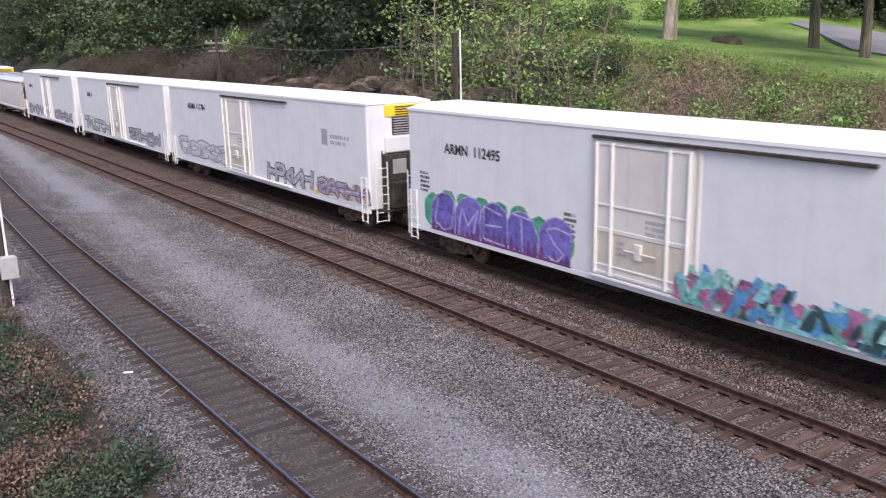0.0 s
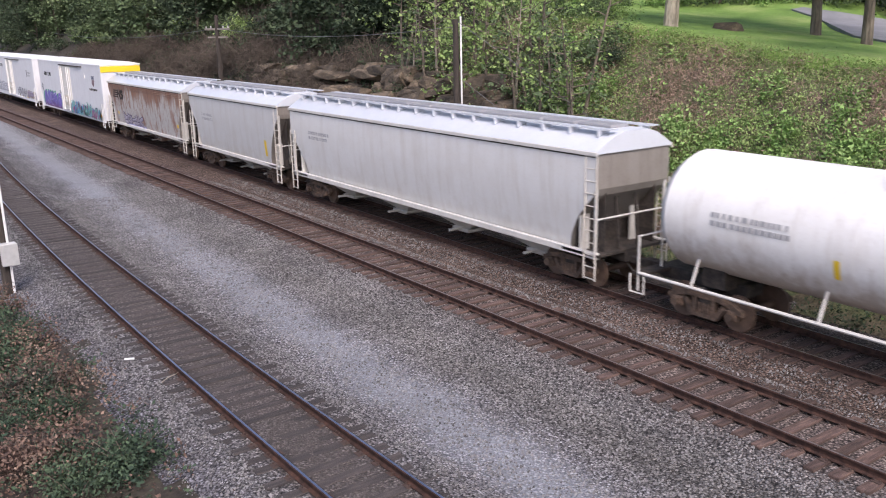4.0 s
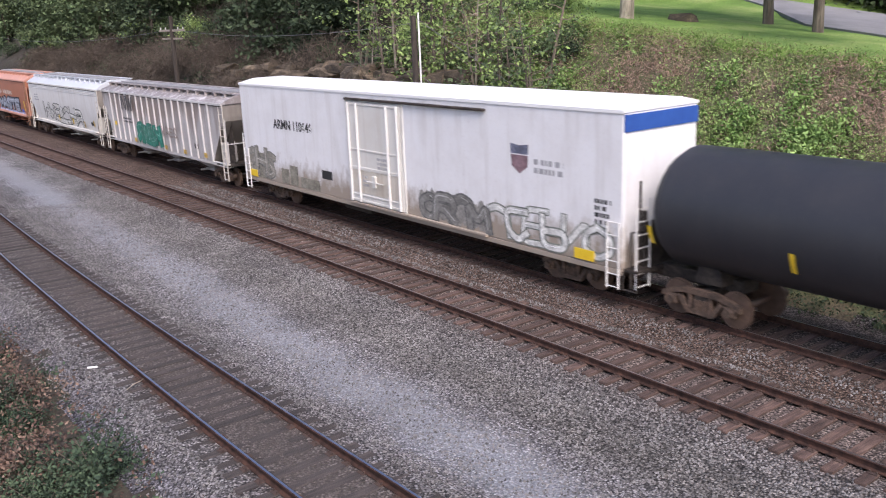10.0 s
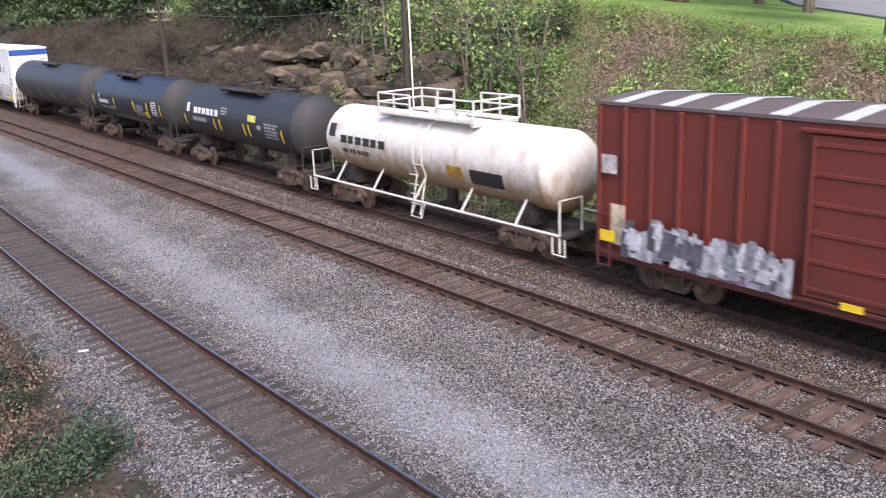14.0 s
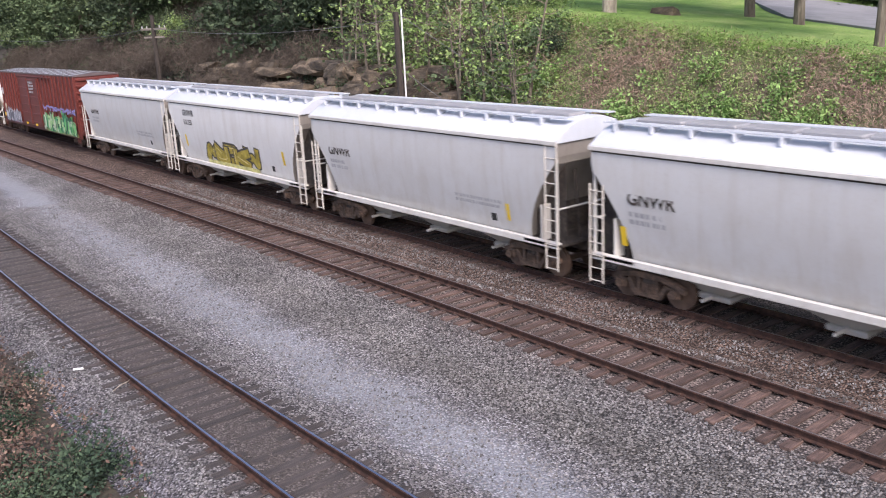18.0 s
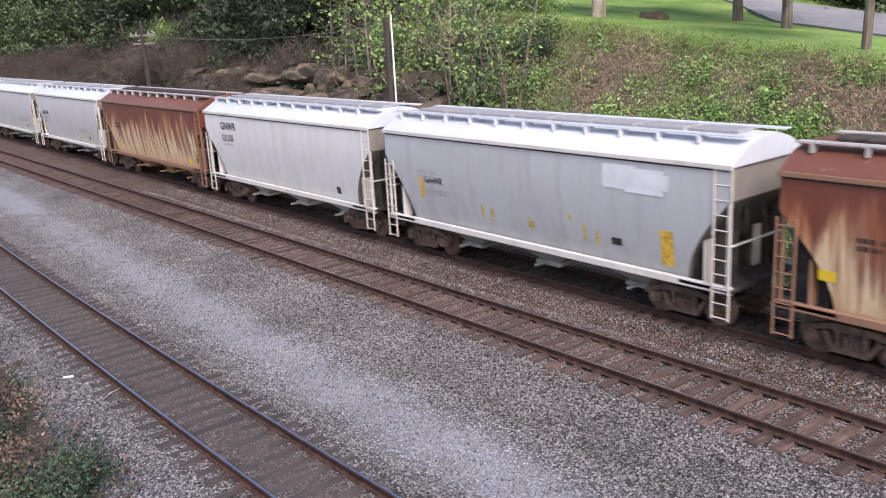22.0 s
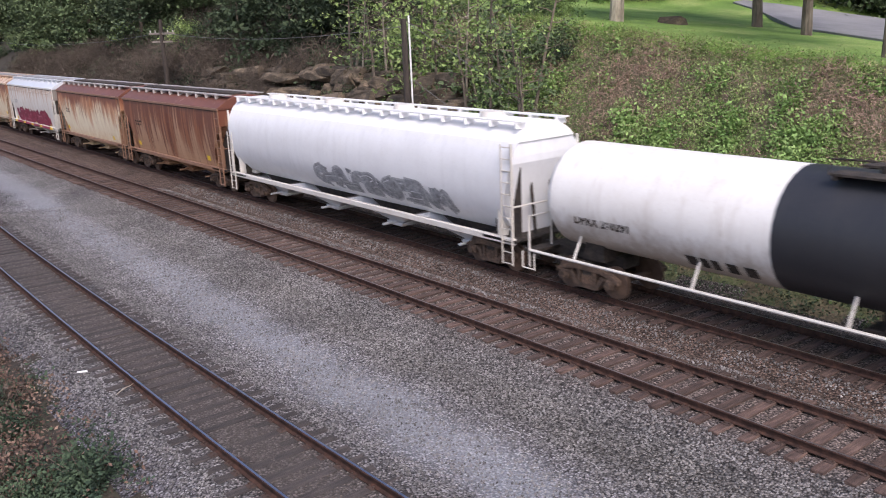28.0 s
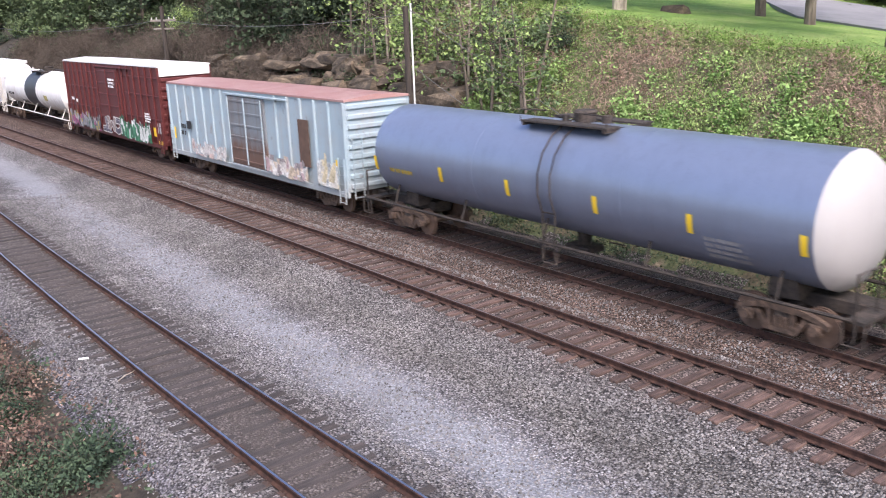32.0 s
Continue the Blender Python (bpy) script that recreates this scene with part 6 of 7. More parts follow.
# black tanks
L = ln(-121, -101.2)
car, skin = put(tank("long black tank car with yellow reflective stripes", L, 3.2, 2.78, P_BLACK, P_HEAD, STEEL_DARK, dome="dark", walk_rail=False, cx=-0.25), -121, -101.2)
yellow_ticks(car, skin, L, 1.95, (-0.485, -0.27, -0.1, 0.1, 0.25, 0.46))
L = ln(-99.2, -85.4)
car, skin = put(tank("blue-black tank car with white lettering and yellow stripes", L, 2.95, 2.7, P_NAVY, P_HEAD, STEEL_DARK, dome="dark", walk_rail=False, cx=-0.9), -99.2, -85.4)
yellow_ticks(car, skin, L, 2.2, (-0.475, -0.165, 0.105, 0.275, 0.43), 0.16, 0.62)
curved_bars("white_lettering", car, -4.9, -3.0, 2.62, skin, WHITEMARK, 1, 0.22, 13, True)
curved_bars("white_lettering", car, -4.8, -1.8, 2.25, skin, GREYMARK, 2, 0.06, 34)
curved_patch("white_mark", car, -4.9, -4.72, 2.72, 2.95, skin, WHITEMARK)
curved_bars("white_lettering", car, 1.7, 3.0, 2.62, skin, GREYMARK, 6, 0.07, 14)
curved_patch("placard", car, 3.05, 3.75, 1.95, 2.3, skin, flat_mat((0.6, 0.42, 0.05)), "ochre warning placard")
curved_bars("white_lettering", car, 4.35, 5.3, 2.95, skin, WHITEMARK, 6, 0.085, 15)
curved_bars("white_lettering", car, -3.2, 4.8, 1.75, skin, GREYMARK, 2, 0.09, 35)
L = ln(-83.7, -69.9)
car, skin = put(tank("black tank car with bold white lettering and a yellow placard", L, 2.78, 2.68, P_BLACK, P_HEAD, STEEL_DARK, dome="dark", walk_rail=False, cx=0.4, ph=2.1), -83.7, -69.9)
yellow_ticks(car, skin, L, 2.1, (-0.43, -0.155, -0.105, 0.1, 0.14, 0.385), 0.15, 0.55)
letter_blocks(car, skin, -4.3, 2.78, 0.5, 0.3, 6, WHITEMARK)
curved_patch("white_mark", car, -5.2, -4.85, 2.8, 3.25, skin, WHITEMARK)
curved_bars("white_lettering", car, -4.5, -2.6, 2.6, skin, GREYMARK, 1, 0.22, 17, True)
curved_patch("placard", car, 1.85, 2.65, 2.8, 3.1, skin, flat_mat((0.62, 0.6, 0.12)), "yellow-green warning placard")
curved_bars("white_lettering", car, -1.1, -0.4, 3.25, skin, GREYMARK, 3, 0.08, 36)
curved_bars("white_lettering", car, 3.5, 4.8, 2.85, skin, GREYMARK, 5, 0.09, 18)
curved_patch("data_panel", car, 2.75, 3.15, 2.5, 2.7, skin, GREYMARK)
# white tank with caged platform
L = ln(-68.2, -54.0)
car, skin = put(tank("short white tank car stained with rust, with a white railed platform", L, 2.55, 2.64, P_TANKDIRTY, P_TANKDIRTY, P_TRIMW, rail=True, cx=0.1, ph=2.7), -68.2, -54.0)
letter_blocks(car, skin, -5.0, 2.62, 0.52, 0.3, 6, BLACK)
curved_bars("black_lettering", car, -4.9, -2.4, 2.42, skin, STEEL_DARK, 1, 0.17, 20)
curved_patch("black_mark", car, -L * 0.44, -L * 0.405, 2.8, 3.3, skin, BLACK)
curved_patch("placard", car, L * 0.12, L * 0.18, 2.1, 2.5, skin, flat_mat((0.4, 0.22, 0.03)), "rusty orange placard")
curved_patch("placard", car, L * 0.21, L * 0.33, 2.0, 2.5, skin, BLACK, "black data panel")
# red box car
L = ln(-52.0, -29.9)
car, fy = put(boxcar("red ribbed boxcar with colourful graffiti and a striped roof", L, P_BOXRED, P_ROOFDK, P_BOXRED, posts=12, door=(-4.4, 1.6), roof_strips=P_ROOFG), -52.0, -29.9)
shards(car, -9.4, -4.5, 1.05, 2.45, lambda z: fy - 0.09, [(0.42, 0.42, 0.47), (0.3, 0.3, 0.34), (0.2, 0.21, 0.25), (0.09, 0.09, 0.11), (0.5, 0.49, 0.53)], 150, 91, 0.15, 0.85)
patch("pale_block", car, -9.9, -9.4, 1.3, 2.4, fy, flat_mat((0.5, 0.42, 0.3)))
patch("pale_block", car, -10.2, -9.7, 3.2, 3.7, fy, flat_mat((0.5, 0.45, 0.45)))
patch("spray_band", car, -7.4, -4.8, 1.02, 1.18, fy, flat_mat((0.42, 0.25, 0.36)))
shards(car, 2.2, 10.1, 1.0, 2.7, lambda z: fy - 0.09, [(0.14, 0.45, 0.14), (0.36, 0.55, 0.25), (0.05, 0.3, 0.12), (0.02, 0.12, 0.06), (0.48, 0.56, 0.4)], 220, 93, 0.25, 0.9)
graffiti(car, 2.2, 9.9, 2.45, 2.85, fy - 0.02, (0.25, 0.22, 0.5), (0.3, 0.3, 0.42), None, 9, 96)
patch("spray_band", car, 2.4, 10.1, 0.95, 1.2, fy - 0.06, flat_mat((0.32, 0.34, 0.12)))
bars("white_lettering", car, -1.0, 0.4, 4.45, fy - 0.06, GREYMARK, 4, 0.15, 21)
for x in (-10.2, -7.0, -3.4, -0.6):
    patch("reflector_stripe", car, x, x + 0.5, 1.08 if x > -9 else 1.35, 1.24 if x > -9 else 1.65, fy - 0.05, YELLOW)
# grain hoppers
for a, b, body, label, num, ticks in (
        (-28.8, -13.0, P_GREY, "pale grey covered hopper car with streaks of dirt", "", ()),
        (-12.8, 2.3, P_GREY2, "off-white covered hopper with yellow-brown graffiti letters", "131755", ()),
        (2.9, 17.6, P_GREY, "grey covered hopper car with a yellow stripe", "", (0.32,)),
        (18.6, 33.4, P_GREY, "grey covered hopper with small yellow marks by its ladders", "", (-0.42, 0.36)),
        (34.3, 49.0, P_GREY, "grey covered hopper car with faded lettering", "", (-0.42, 0.2))):
    L = ln(a, b)
    car, wy, ev = put(hopper(label, L, body, P_TRIM, P_ROOFG, bulge=0.34), a, b)
    if num:
        lettering("reporting_mark", "GNWR", car, -L * 0.36, 3.5, 0.32, wy(3.6), BLACK)
        lettering("car_number", num, car, -L * 0.36, 3.05, 0.26, wy(3.1), STEEL_DARK)
        graffiti(car, -2.8, 2.4, 1.3, 2.45, W1, (0.42, 0.33, 0.05), (0.07, 0.065, 0.06), None, 5, 95, wy, fat=1.3)
        curved_patch("spray_band", car, -2.9, 2.6, 1.27, 1.45, wy, flat_mat((0.55, 0.52, 0.2)), lift=0.05)
        curved_patch("reflector_stripe", car, -5.3, -5.1, 1.9, 2.5, wy, YELLOW)
        curved_patch("reflector_stripe", car, 5.0, 5.2, 1.9, 2.5, wy, YELLOW)
    else:
        lettering("reporting_mark", "GNWR", car, -5.55, 2.8, 0.36, wy(2.9), STEEL_DARK)
        curved_bars("grey_lettering", car, -5.5, -4.2, 2.6, wy, GREYMARK, 2, 0.13, int(a) + 60)
        curved_bars("grey_lettering", car, L * 0.15, L * 0.33, 2.2, wy, GREYMARK, 2, 0.1, int(a) + 61)
    for x in ticks:
        curved_patch("reflector_stripe", car, x * L, x * L + 0.2, 1.6, 2.15, wy, YELLOW)
    curved_patch("black_box_mark", car, L * 0.27, L * 0.27 + 0.25, 1.5, 1.75, wy, BLACK)
# rusty and white hoppers
def rusty_car(a, b, body, label, ticks, tag=None, roof=None, trim=None, ridges=1):
    L = ln(a, b)
    car, wy, ev = put(hopper(label, L, body, trim or P_RUSTTRIM, roof or P_RUSTROOF, bulge=0.32, board=None if roof else P_BOARD, ridges=ridges, zcut=0.7, steps_mat=None if trim is P_TRIM else P_RUSTTRIM), a, b)
    curved_bars("faded_lettering", car, -L * 0.36, -L * 0.29, 3.0, wy, GREYMARK if roof else STEEL_DARK, 2, 0.11, int(a) + 9)
    for x, z in ticks:
        curved_patch("reflector_stripe", car, x * L, x * L + 0.4, z, z + 0.25, wy, YELLOW)
    if tag:
        scrawl(car, tag[0], tag[1], 1.6, 2.5, wy, BLACK, tag[2], tag[3], 5)
    return car, wy, L


rusty_car(49.6, 64.6, P_RUST, "cream covered hopper largely eaten by rust streaks", ((-0.36, 1.5), (0.33, 1.4)))
car, wy, L = rusty_car(65.0, 79.9, P_GREY2, "off-white covered hopper with black reporting marks", (), None, P_ROOFG, P_TRIM)
lettering("reporting_mark", "GNWR", car, -L * 0.37, 3.45, 0.36, wy(3.4), BLACK)
lettering("car_number", "131705", car, -L * 0.37, 2.95, 0.30, wy(3.0), STEEL_DARK)
curved_patch("black_box_mark", car, L * 0.3, L * 0.3 + 0.28, 1.5, 1.78, wy, BLACK)
car, wy, L = rusty_car(80.6, 95.5, P_BLUEGREY, "blue-grey covered hopper with a white painted patch", (), None, P_ROOFG, P_TRIM)
for k, (x0, x1, z0, z1) in enumerate(((3.0, 4.1, 3.32, 3.95), (3.75, 4.95, 3.26, 3.9), (3.3, 5.1, 3.4, 3.8))):
    curved_patch("white_patch", car, x0, x1, z0, z1, wy, mat("thin_white", [(0.6, 0.61, 0.63), (0.74, 0.75, 0.77)], scale=1.4, rough=0.6), "patch of thin white paint", lift=0.01 + 0.003 * k)
lettering("reporting_mark", "GNWR", car, -4.7, 2.6, 0.22, wy(2.7), STEEL_DARK)
curved_bars("grey_lettering", car, -4.7, -3.2, 2.4, wy, GREYMARK, 1, 0.2, 54, True)
OCHRE = flat_mat((0.52, 0.42, 0.1))
for x, z, w, h in ((-5.0, 2.05, 0.2, 0.7), (4.8, 1.45, 0.4, 0.95)):
    curved_patch("reflector_stripe", car, x, x + w, z, z + h, wy, flat_mat((0.66, 0.42, 0.06)), "faded orange stripe", lift=0.012)
for x, z, h in ((-2.0, 1.75, 0.4), (-1.55, 1.7, 0.45), (0.05, 1.75, 0.3), (0.2, 1.7, 0.25), (2.2, 1.7, 0.5), (2.65, 1.65, 0.4), (1.7, 2.2, 0.2)):
    curved_patch("paint_smear", car, x, x + 0.11, z, z + h, wy, OCHRE, "smear of ochre paint", lift=0.012)
curved_patch("black_box_mark", car, 3.2, 3.55, 1.75, 1.95, wy, BLACK, lift=0.012)
rusty_car(96.4, 111.0, P_RUST, "cream hopper with brown rust streaks and a black scrawl", ((-0.42, 1.9), (0.33, 1.5), (-0.16, 1.3)), (-1.3, 2.1, "EKN", 0.032))
rusty_car(111.8, 126.8, P_RUST2, "rust-streaked cream hopper with scrawled black letters", ((-0.37, 1.9), (0.1, 1.3), (0.34, 1.5)), (-3.9, -0.2, "HTPK", 0.06), paint("roof_cream_rust", (0.6, 0.48, 0.36), dirt=(0.32, 0.16, 0.09), amount=0.8, streak=0.4, rust=(0.27, 0.09, 0.05), rust_amount=0.42, blotch=True), P_CREAMTRIM)
car, wy, L = rusty_car(127.2, 142.4, P_MAROONW, "white covered hopper with maroon graffiti and rust at one end", ((-0.42, 1.3), (0.0, 1.3), (0.3, 1.3)), None, P_ROOFG, P_TRIM, ridges=4)
graffiti(car, -4.9, 4.2, 1.26, 2.35, W1, (0.27, 0.02, 0.055), (0.2, 0.015, 0.045), None, 10, 97, wy, fat=1.5)
shards(car, -4.9, 5.0, 1.27, 2.3, wy, [(0.3, 0.02, 0.06), (0.36, 0.03, 0.08), (0.22, 0.015, 0.045)], 110, 98)
patch("painted_sill", car, -L * 0.38, L * 0.36, 1.09, 1.27, -1.487, flat_mat((0.3, 0.03, 0.08)), "side sill sprayed crimson")
for x in (-5.9, -3.2, -0.7, 1.9, 4.8):
    patch("reflector_stripe", car, x, x + 0.6, 1.1, 1.26, -1.5, YELLOW)
rusty_car(143.4, 158.2, P_RUST2, "cream covered hopper with heavy rust along the roof", ((-0.4, 1.5), (0.3, 1.4)))
rusty_car(158.6, 173.4, P_BROWN, "brown rusted covered hopper with a yellow stripe", ((-0.38, 1.5), (0.33, 1.5)))
# white round-sided hopper
L = ln(174.0, 195.5)
car, wy, ev = put(hopper("long white round-sided hopper with grey graffiti", L, paint("cylinder_white", (0.78, 0.79, 0.81), dirt=(0.3, 0.28, 0.27), amount=0.3, streak=0.2), P_TRIMW, P_ROOFW, bulge=0.42, bays=4, hatches="round", cut=0.5, drum=True), 174.0, 195.5)
graffiti(car, -2.0, 6.6, 1.6, 2.5, W1, (0.3, 0.31, 0.33), (0.4, 0.41, 0.43), None, 12, 98, wy, fat=1.4)
# white tank with a black band
L = ln(196.4, 216.6)
car, skin = put(tank("white tank car with a wide black band round its middle", L, 3.05, 2.75, P_TANKW, P_TANKW, P_TRIMW, dome="dark", band=(-1.9, 1.6, P_BLACK), cx=0.6), 196.4, 216.6)
lettering("reporting_mark", "DPRX 260291", car, -L * 0.42, 2.2, 0.26, skin(2.3), STEEL_DARK)
curved_bars("grey_lettering", car, -L * 0.23, -L * 0.1, 1.9, skin, STEEL_DARK, 1, 0.3, 24)
curved_patch("placard", car, L * 0.2, L * 0.25, 2.2, 2.6, skin, flat_mat((0.45, 0.38, 0.12)))
# maroon box car
L = ln(217.8, 237.0)
car, fy = put(boxcar("tall maroon ribbed boxcar with white and green graffiti, white roof", L, P_MAROON, P_ROOFW, P_MAROON, z1=5.4, posts=9, door=(-1.8, 2.4), belts=(2.45, 3.75, 4.75)), 217.8, 237.0)
shards(car, -8.4, -1.7, 1.02, 2.35, lambda z: fy - 0.09, [(0.4, 0.39, 0.38), (0.45, 0.34, 0.08), (0.2, 0.2, 0.22), (0.34, 0.08, 0.2), (0.05, 0.05, 0.06), (0.28, 0.28, 0.29), (0.14, 0.15, 0.18), (0.1, 0.2, 0.14)], 260, 99, 0.12, 0.7)
graffiti(car, -1.3, 1.9, 1.1, 2.1, fy - 0.05, [(0.1, 0.09, 0.12), (0.28, 0.22, 0.2)], (0.55, 0.53, 0.5), None, 3, 100)
shards(car, 2.2, 7.4, 1.0, 2.5, lambda z: fy - 0.09, [(0.03, 0.15, 0.08), (0.05, 0.22, 0.11), (0.62, 0.63, 0.6), (0.03, 0.1, 0.06), (0.58, 0.6, 0.57)], 150, 101, 0.12, 0.9)
bars("white_lettering", car, 0.7, 2.0, 4.5, fy - 0.07, WHITEMARK, 3, 0.13, 25)
bars("white_lettering", car, -7.9, -7.2, 2.95, fy, WHITEMARK, 1, 0.2, 44)
bars("white_lettering", car, -6.9, -6.5, 2.85, fy, WHITEMARK, 1, 0.2, 45)
bars("white_lettering", car, 6.4, 7.4, 2.75, fy, WHITEMARK, 4, 0.09, 46)
patch("reflector_stripe", car, 7.6, 7.9, 1.5, 2.0, fy, YELLOW)
patch("placard", car, 8.3, 8.7, 1.7, 2.3, fy, GREYMARK)
patch("data_panel", car, 8.2, 8.8, 1.1, 1.3, fy, flat_mat((0.5, 0.3, 0.05)))
part("end_band", Shape().box(L / 2 - 0.02, L / 2 + 0.1, -HALF + 0.08, HALF - 0.08, 4.86, 5.34, 0.01), car, "white painted top of the end wall", P_ROOFW)
# blue box car
L = ln(238.3, 257.3)
car, fy = put(boxcar("weathered pale blue ribbed boxcar with rusted door and red roof", L, P_BOXBLUE, P_ROOFRED, P_BOXBLUE, z1=4.62, posts=8, door=(-1.4, 2.3), end_mat=P_BOXBLUE, door_mat=P_BOXBLUED), 238.3, 257.3)
shards(car, -5.9, -1.8, 1.08, 2.0, lambda z: fy - 0.09, [(0.6, 0.57, 0.54), (0.52, 0.4, 0.36), (0.42, 0.46, 0.48), (0.66, 0.64, 0.6)], 90, 102, 0.2, 0.9)
shards(car, 2.4, 6.1, 1.08, 2.15, lambda z: fy - 0.09, [(0.64, 0.6, 0.56), (0.5, 0.36, 0.36), (0.58, 0.48, 0.36), (0.68, 0.66, 0.63), (0.3, 0.26, 0.26)], 90, 103, 0.2, 0.9)
shards(car, 6.9, 8.5, 1.15, 2.6, lambda z: fy - 0.09, [(0.62, 0.59, 0.52), (0.6, 0.52, 0.34), (0.5, 0.53, 0.53), (0.66, 0.65, 0.6)], 50, 104, 0.25)
bars("dark_lettering", car, -7.4, -6.7, 2.55, fy, BLACK, 2, 0.22, 47)
patch("rust_patch", car, 5.35, 6.2, 1.75, 3.7, fy, mat("rust_patch", [(0.08, 0.05, 0.038), (0.14, 0.085, 0.06)], scale=2, rough=0.9), "bare rusted panel")
patch("black_box_mark", car, -6.6, -6.1, 2.35, 2.75, fy, BLACK)
for x in (-0.47, 0.46):
    patch("reflector_stripe", car, x * L, x * L + 0.14, 1.7, 2.3, fy, YELLOW)
# slate tank
L = ln(259.0, 278.3)
car, skin = put(tank("slate-blue tank car with yellow stripes and a dark side ladder", L, 3.3, 2.86, P_SLATE, P_SLATEHEAD, STEEL_DARK, dome="plate", cx=0.3, ph=1.7), 259.0, 278.3)
yellow_ticks(car, skin, L, 2.3, (-0.47, -0.26, -0.08, 0.115, 0.285, 0.45), 0.17, 0.5)
curved_bars("yellow_lettering", car, -L * 0.42, -L * 0.33, 2.45, skin, flat_mat((0.5, 0.36, 0.04)), 1, 0.14, 26)
curved_bars("grey_lettering", car, L * 0.31, L * 0.38, 2.3, skin, GREYMARK, 4, 0.1, 27)
car, skin = put(tank("black tank car with yellow reflective stripes", ln(281.3, 300), 3.0, 2.72, P_BLACK, P_HEAD, STEEL_DARK, dome="dark"), 281.3, 300)

# ---- plants ----
def leaf_mesh(name, pts, sizes, material, seed, long=1.7, up=0.4):
    """Leaves at pts: bent diamonds of four points each, turned at random with a pull upwards."""
    g = np.random.default_rng(seed)
    n = len(pts)
    nrm = g.normal(size=(n, 3))
    nrm[:, 2] = np.abs(nrm[:, 2]) + up
    nrm /= np.linalg.norm(nrm, axis=1)[:, None]
    a = np.cross(nrm, g.normal(size=(n, 3)))
    a /= np.linalg.norm(a, axis=1)[:, None] + 1e-9
    b = np.cross(nrm, a)
    s = sizes[:, None]
    v = np.empty((n, 4, 3))
    v[:, 0] = pts - a * s * long / 2
    v[:, 1] = pts + b * s / 2 - nrm * s * 0.15
    v[:, 2] = pts + a * s * long / 2
    v[:, 3] = pts - b * s / 2 - nrm * s * 0.15
    me = bpy.data.meshes.new(name)
    me.vertices.add(4 * n)
    me.vertices.foreach_set("co", v.reshape(-1).astype(np.float32))
    me.loops.add(4 * n)
    me.loops.foreach_set("vertex_index", np.arange(4 * n, dtype=np.int32))
    me.polygons.add(n)
    me.polygons.foreach_set("loop_start", np.arange(0, 4 * n, 4, dtype=np.int32))
    me.update(calc_edges=True)
    me.materials.append(material)
    return me


def clump_points(centres, per, spread, g, flat=0.7):
    n = len(centres)
    p = np.repeat(centres, per, axis=0) + g.normal(size=(n * per, 3)) * np.repeat(spread, per)[:, None] * np.array([1, 1, flat])
    return p


def bush_mesh(name, seed, r, h, n_clumps, per, leaf, material, long=1.7, up=0.4):
    """A bush: leaf clumps on the shell of an uneven dome, with gaps."""
    g = np.random.default_rng(seed)
    d = g.normal(size=(n_clumps, 3))
    d[:, 2] = np.abs(d[:, 2]) * 0.9 + 0.05
    d /= np.linalg.norm(d, axis=1)[:, None]
    k = g.uniform(0.55, 1.05, size=n_clumps)
    c = d * k[:, None] * np.array([r, r, h])
    c[:, :2] += g.normal(size=(n_clumps, 2)) * 0.15 * r
    pts = clump_points(c, per, g.uniform(0.10, 0.26, n_clumps) * r, g)
    return leaf_mesh(name, pts, g.uniform(0.6, 1.3, len(pts)) * leaf, material, seed, long, up)


def bush_stems(seed, r, h):
    q = random.Random(seed)
    s = Shape()
    for k in range(7):
        a = q.uniform(0, 6.28)
        e = (math.cos(a) * r * q.uniform(0.3, 0.8), math.sin(a) * r * q.uniform(0.3, 0.8), h * q.uniform(0.6, 0.95))
        s.tube([(0.1 * math.cos(a), 0.1 * math.sin(a), -0.2), (e[0] * 0.45, e[1] * 0.45, e[2] * 0.55), e], 0.02, 4, [0.03, 0.02, 0.008])
    return s.mesh("stem", BARK)


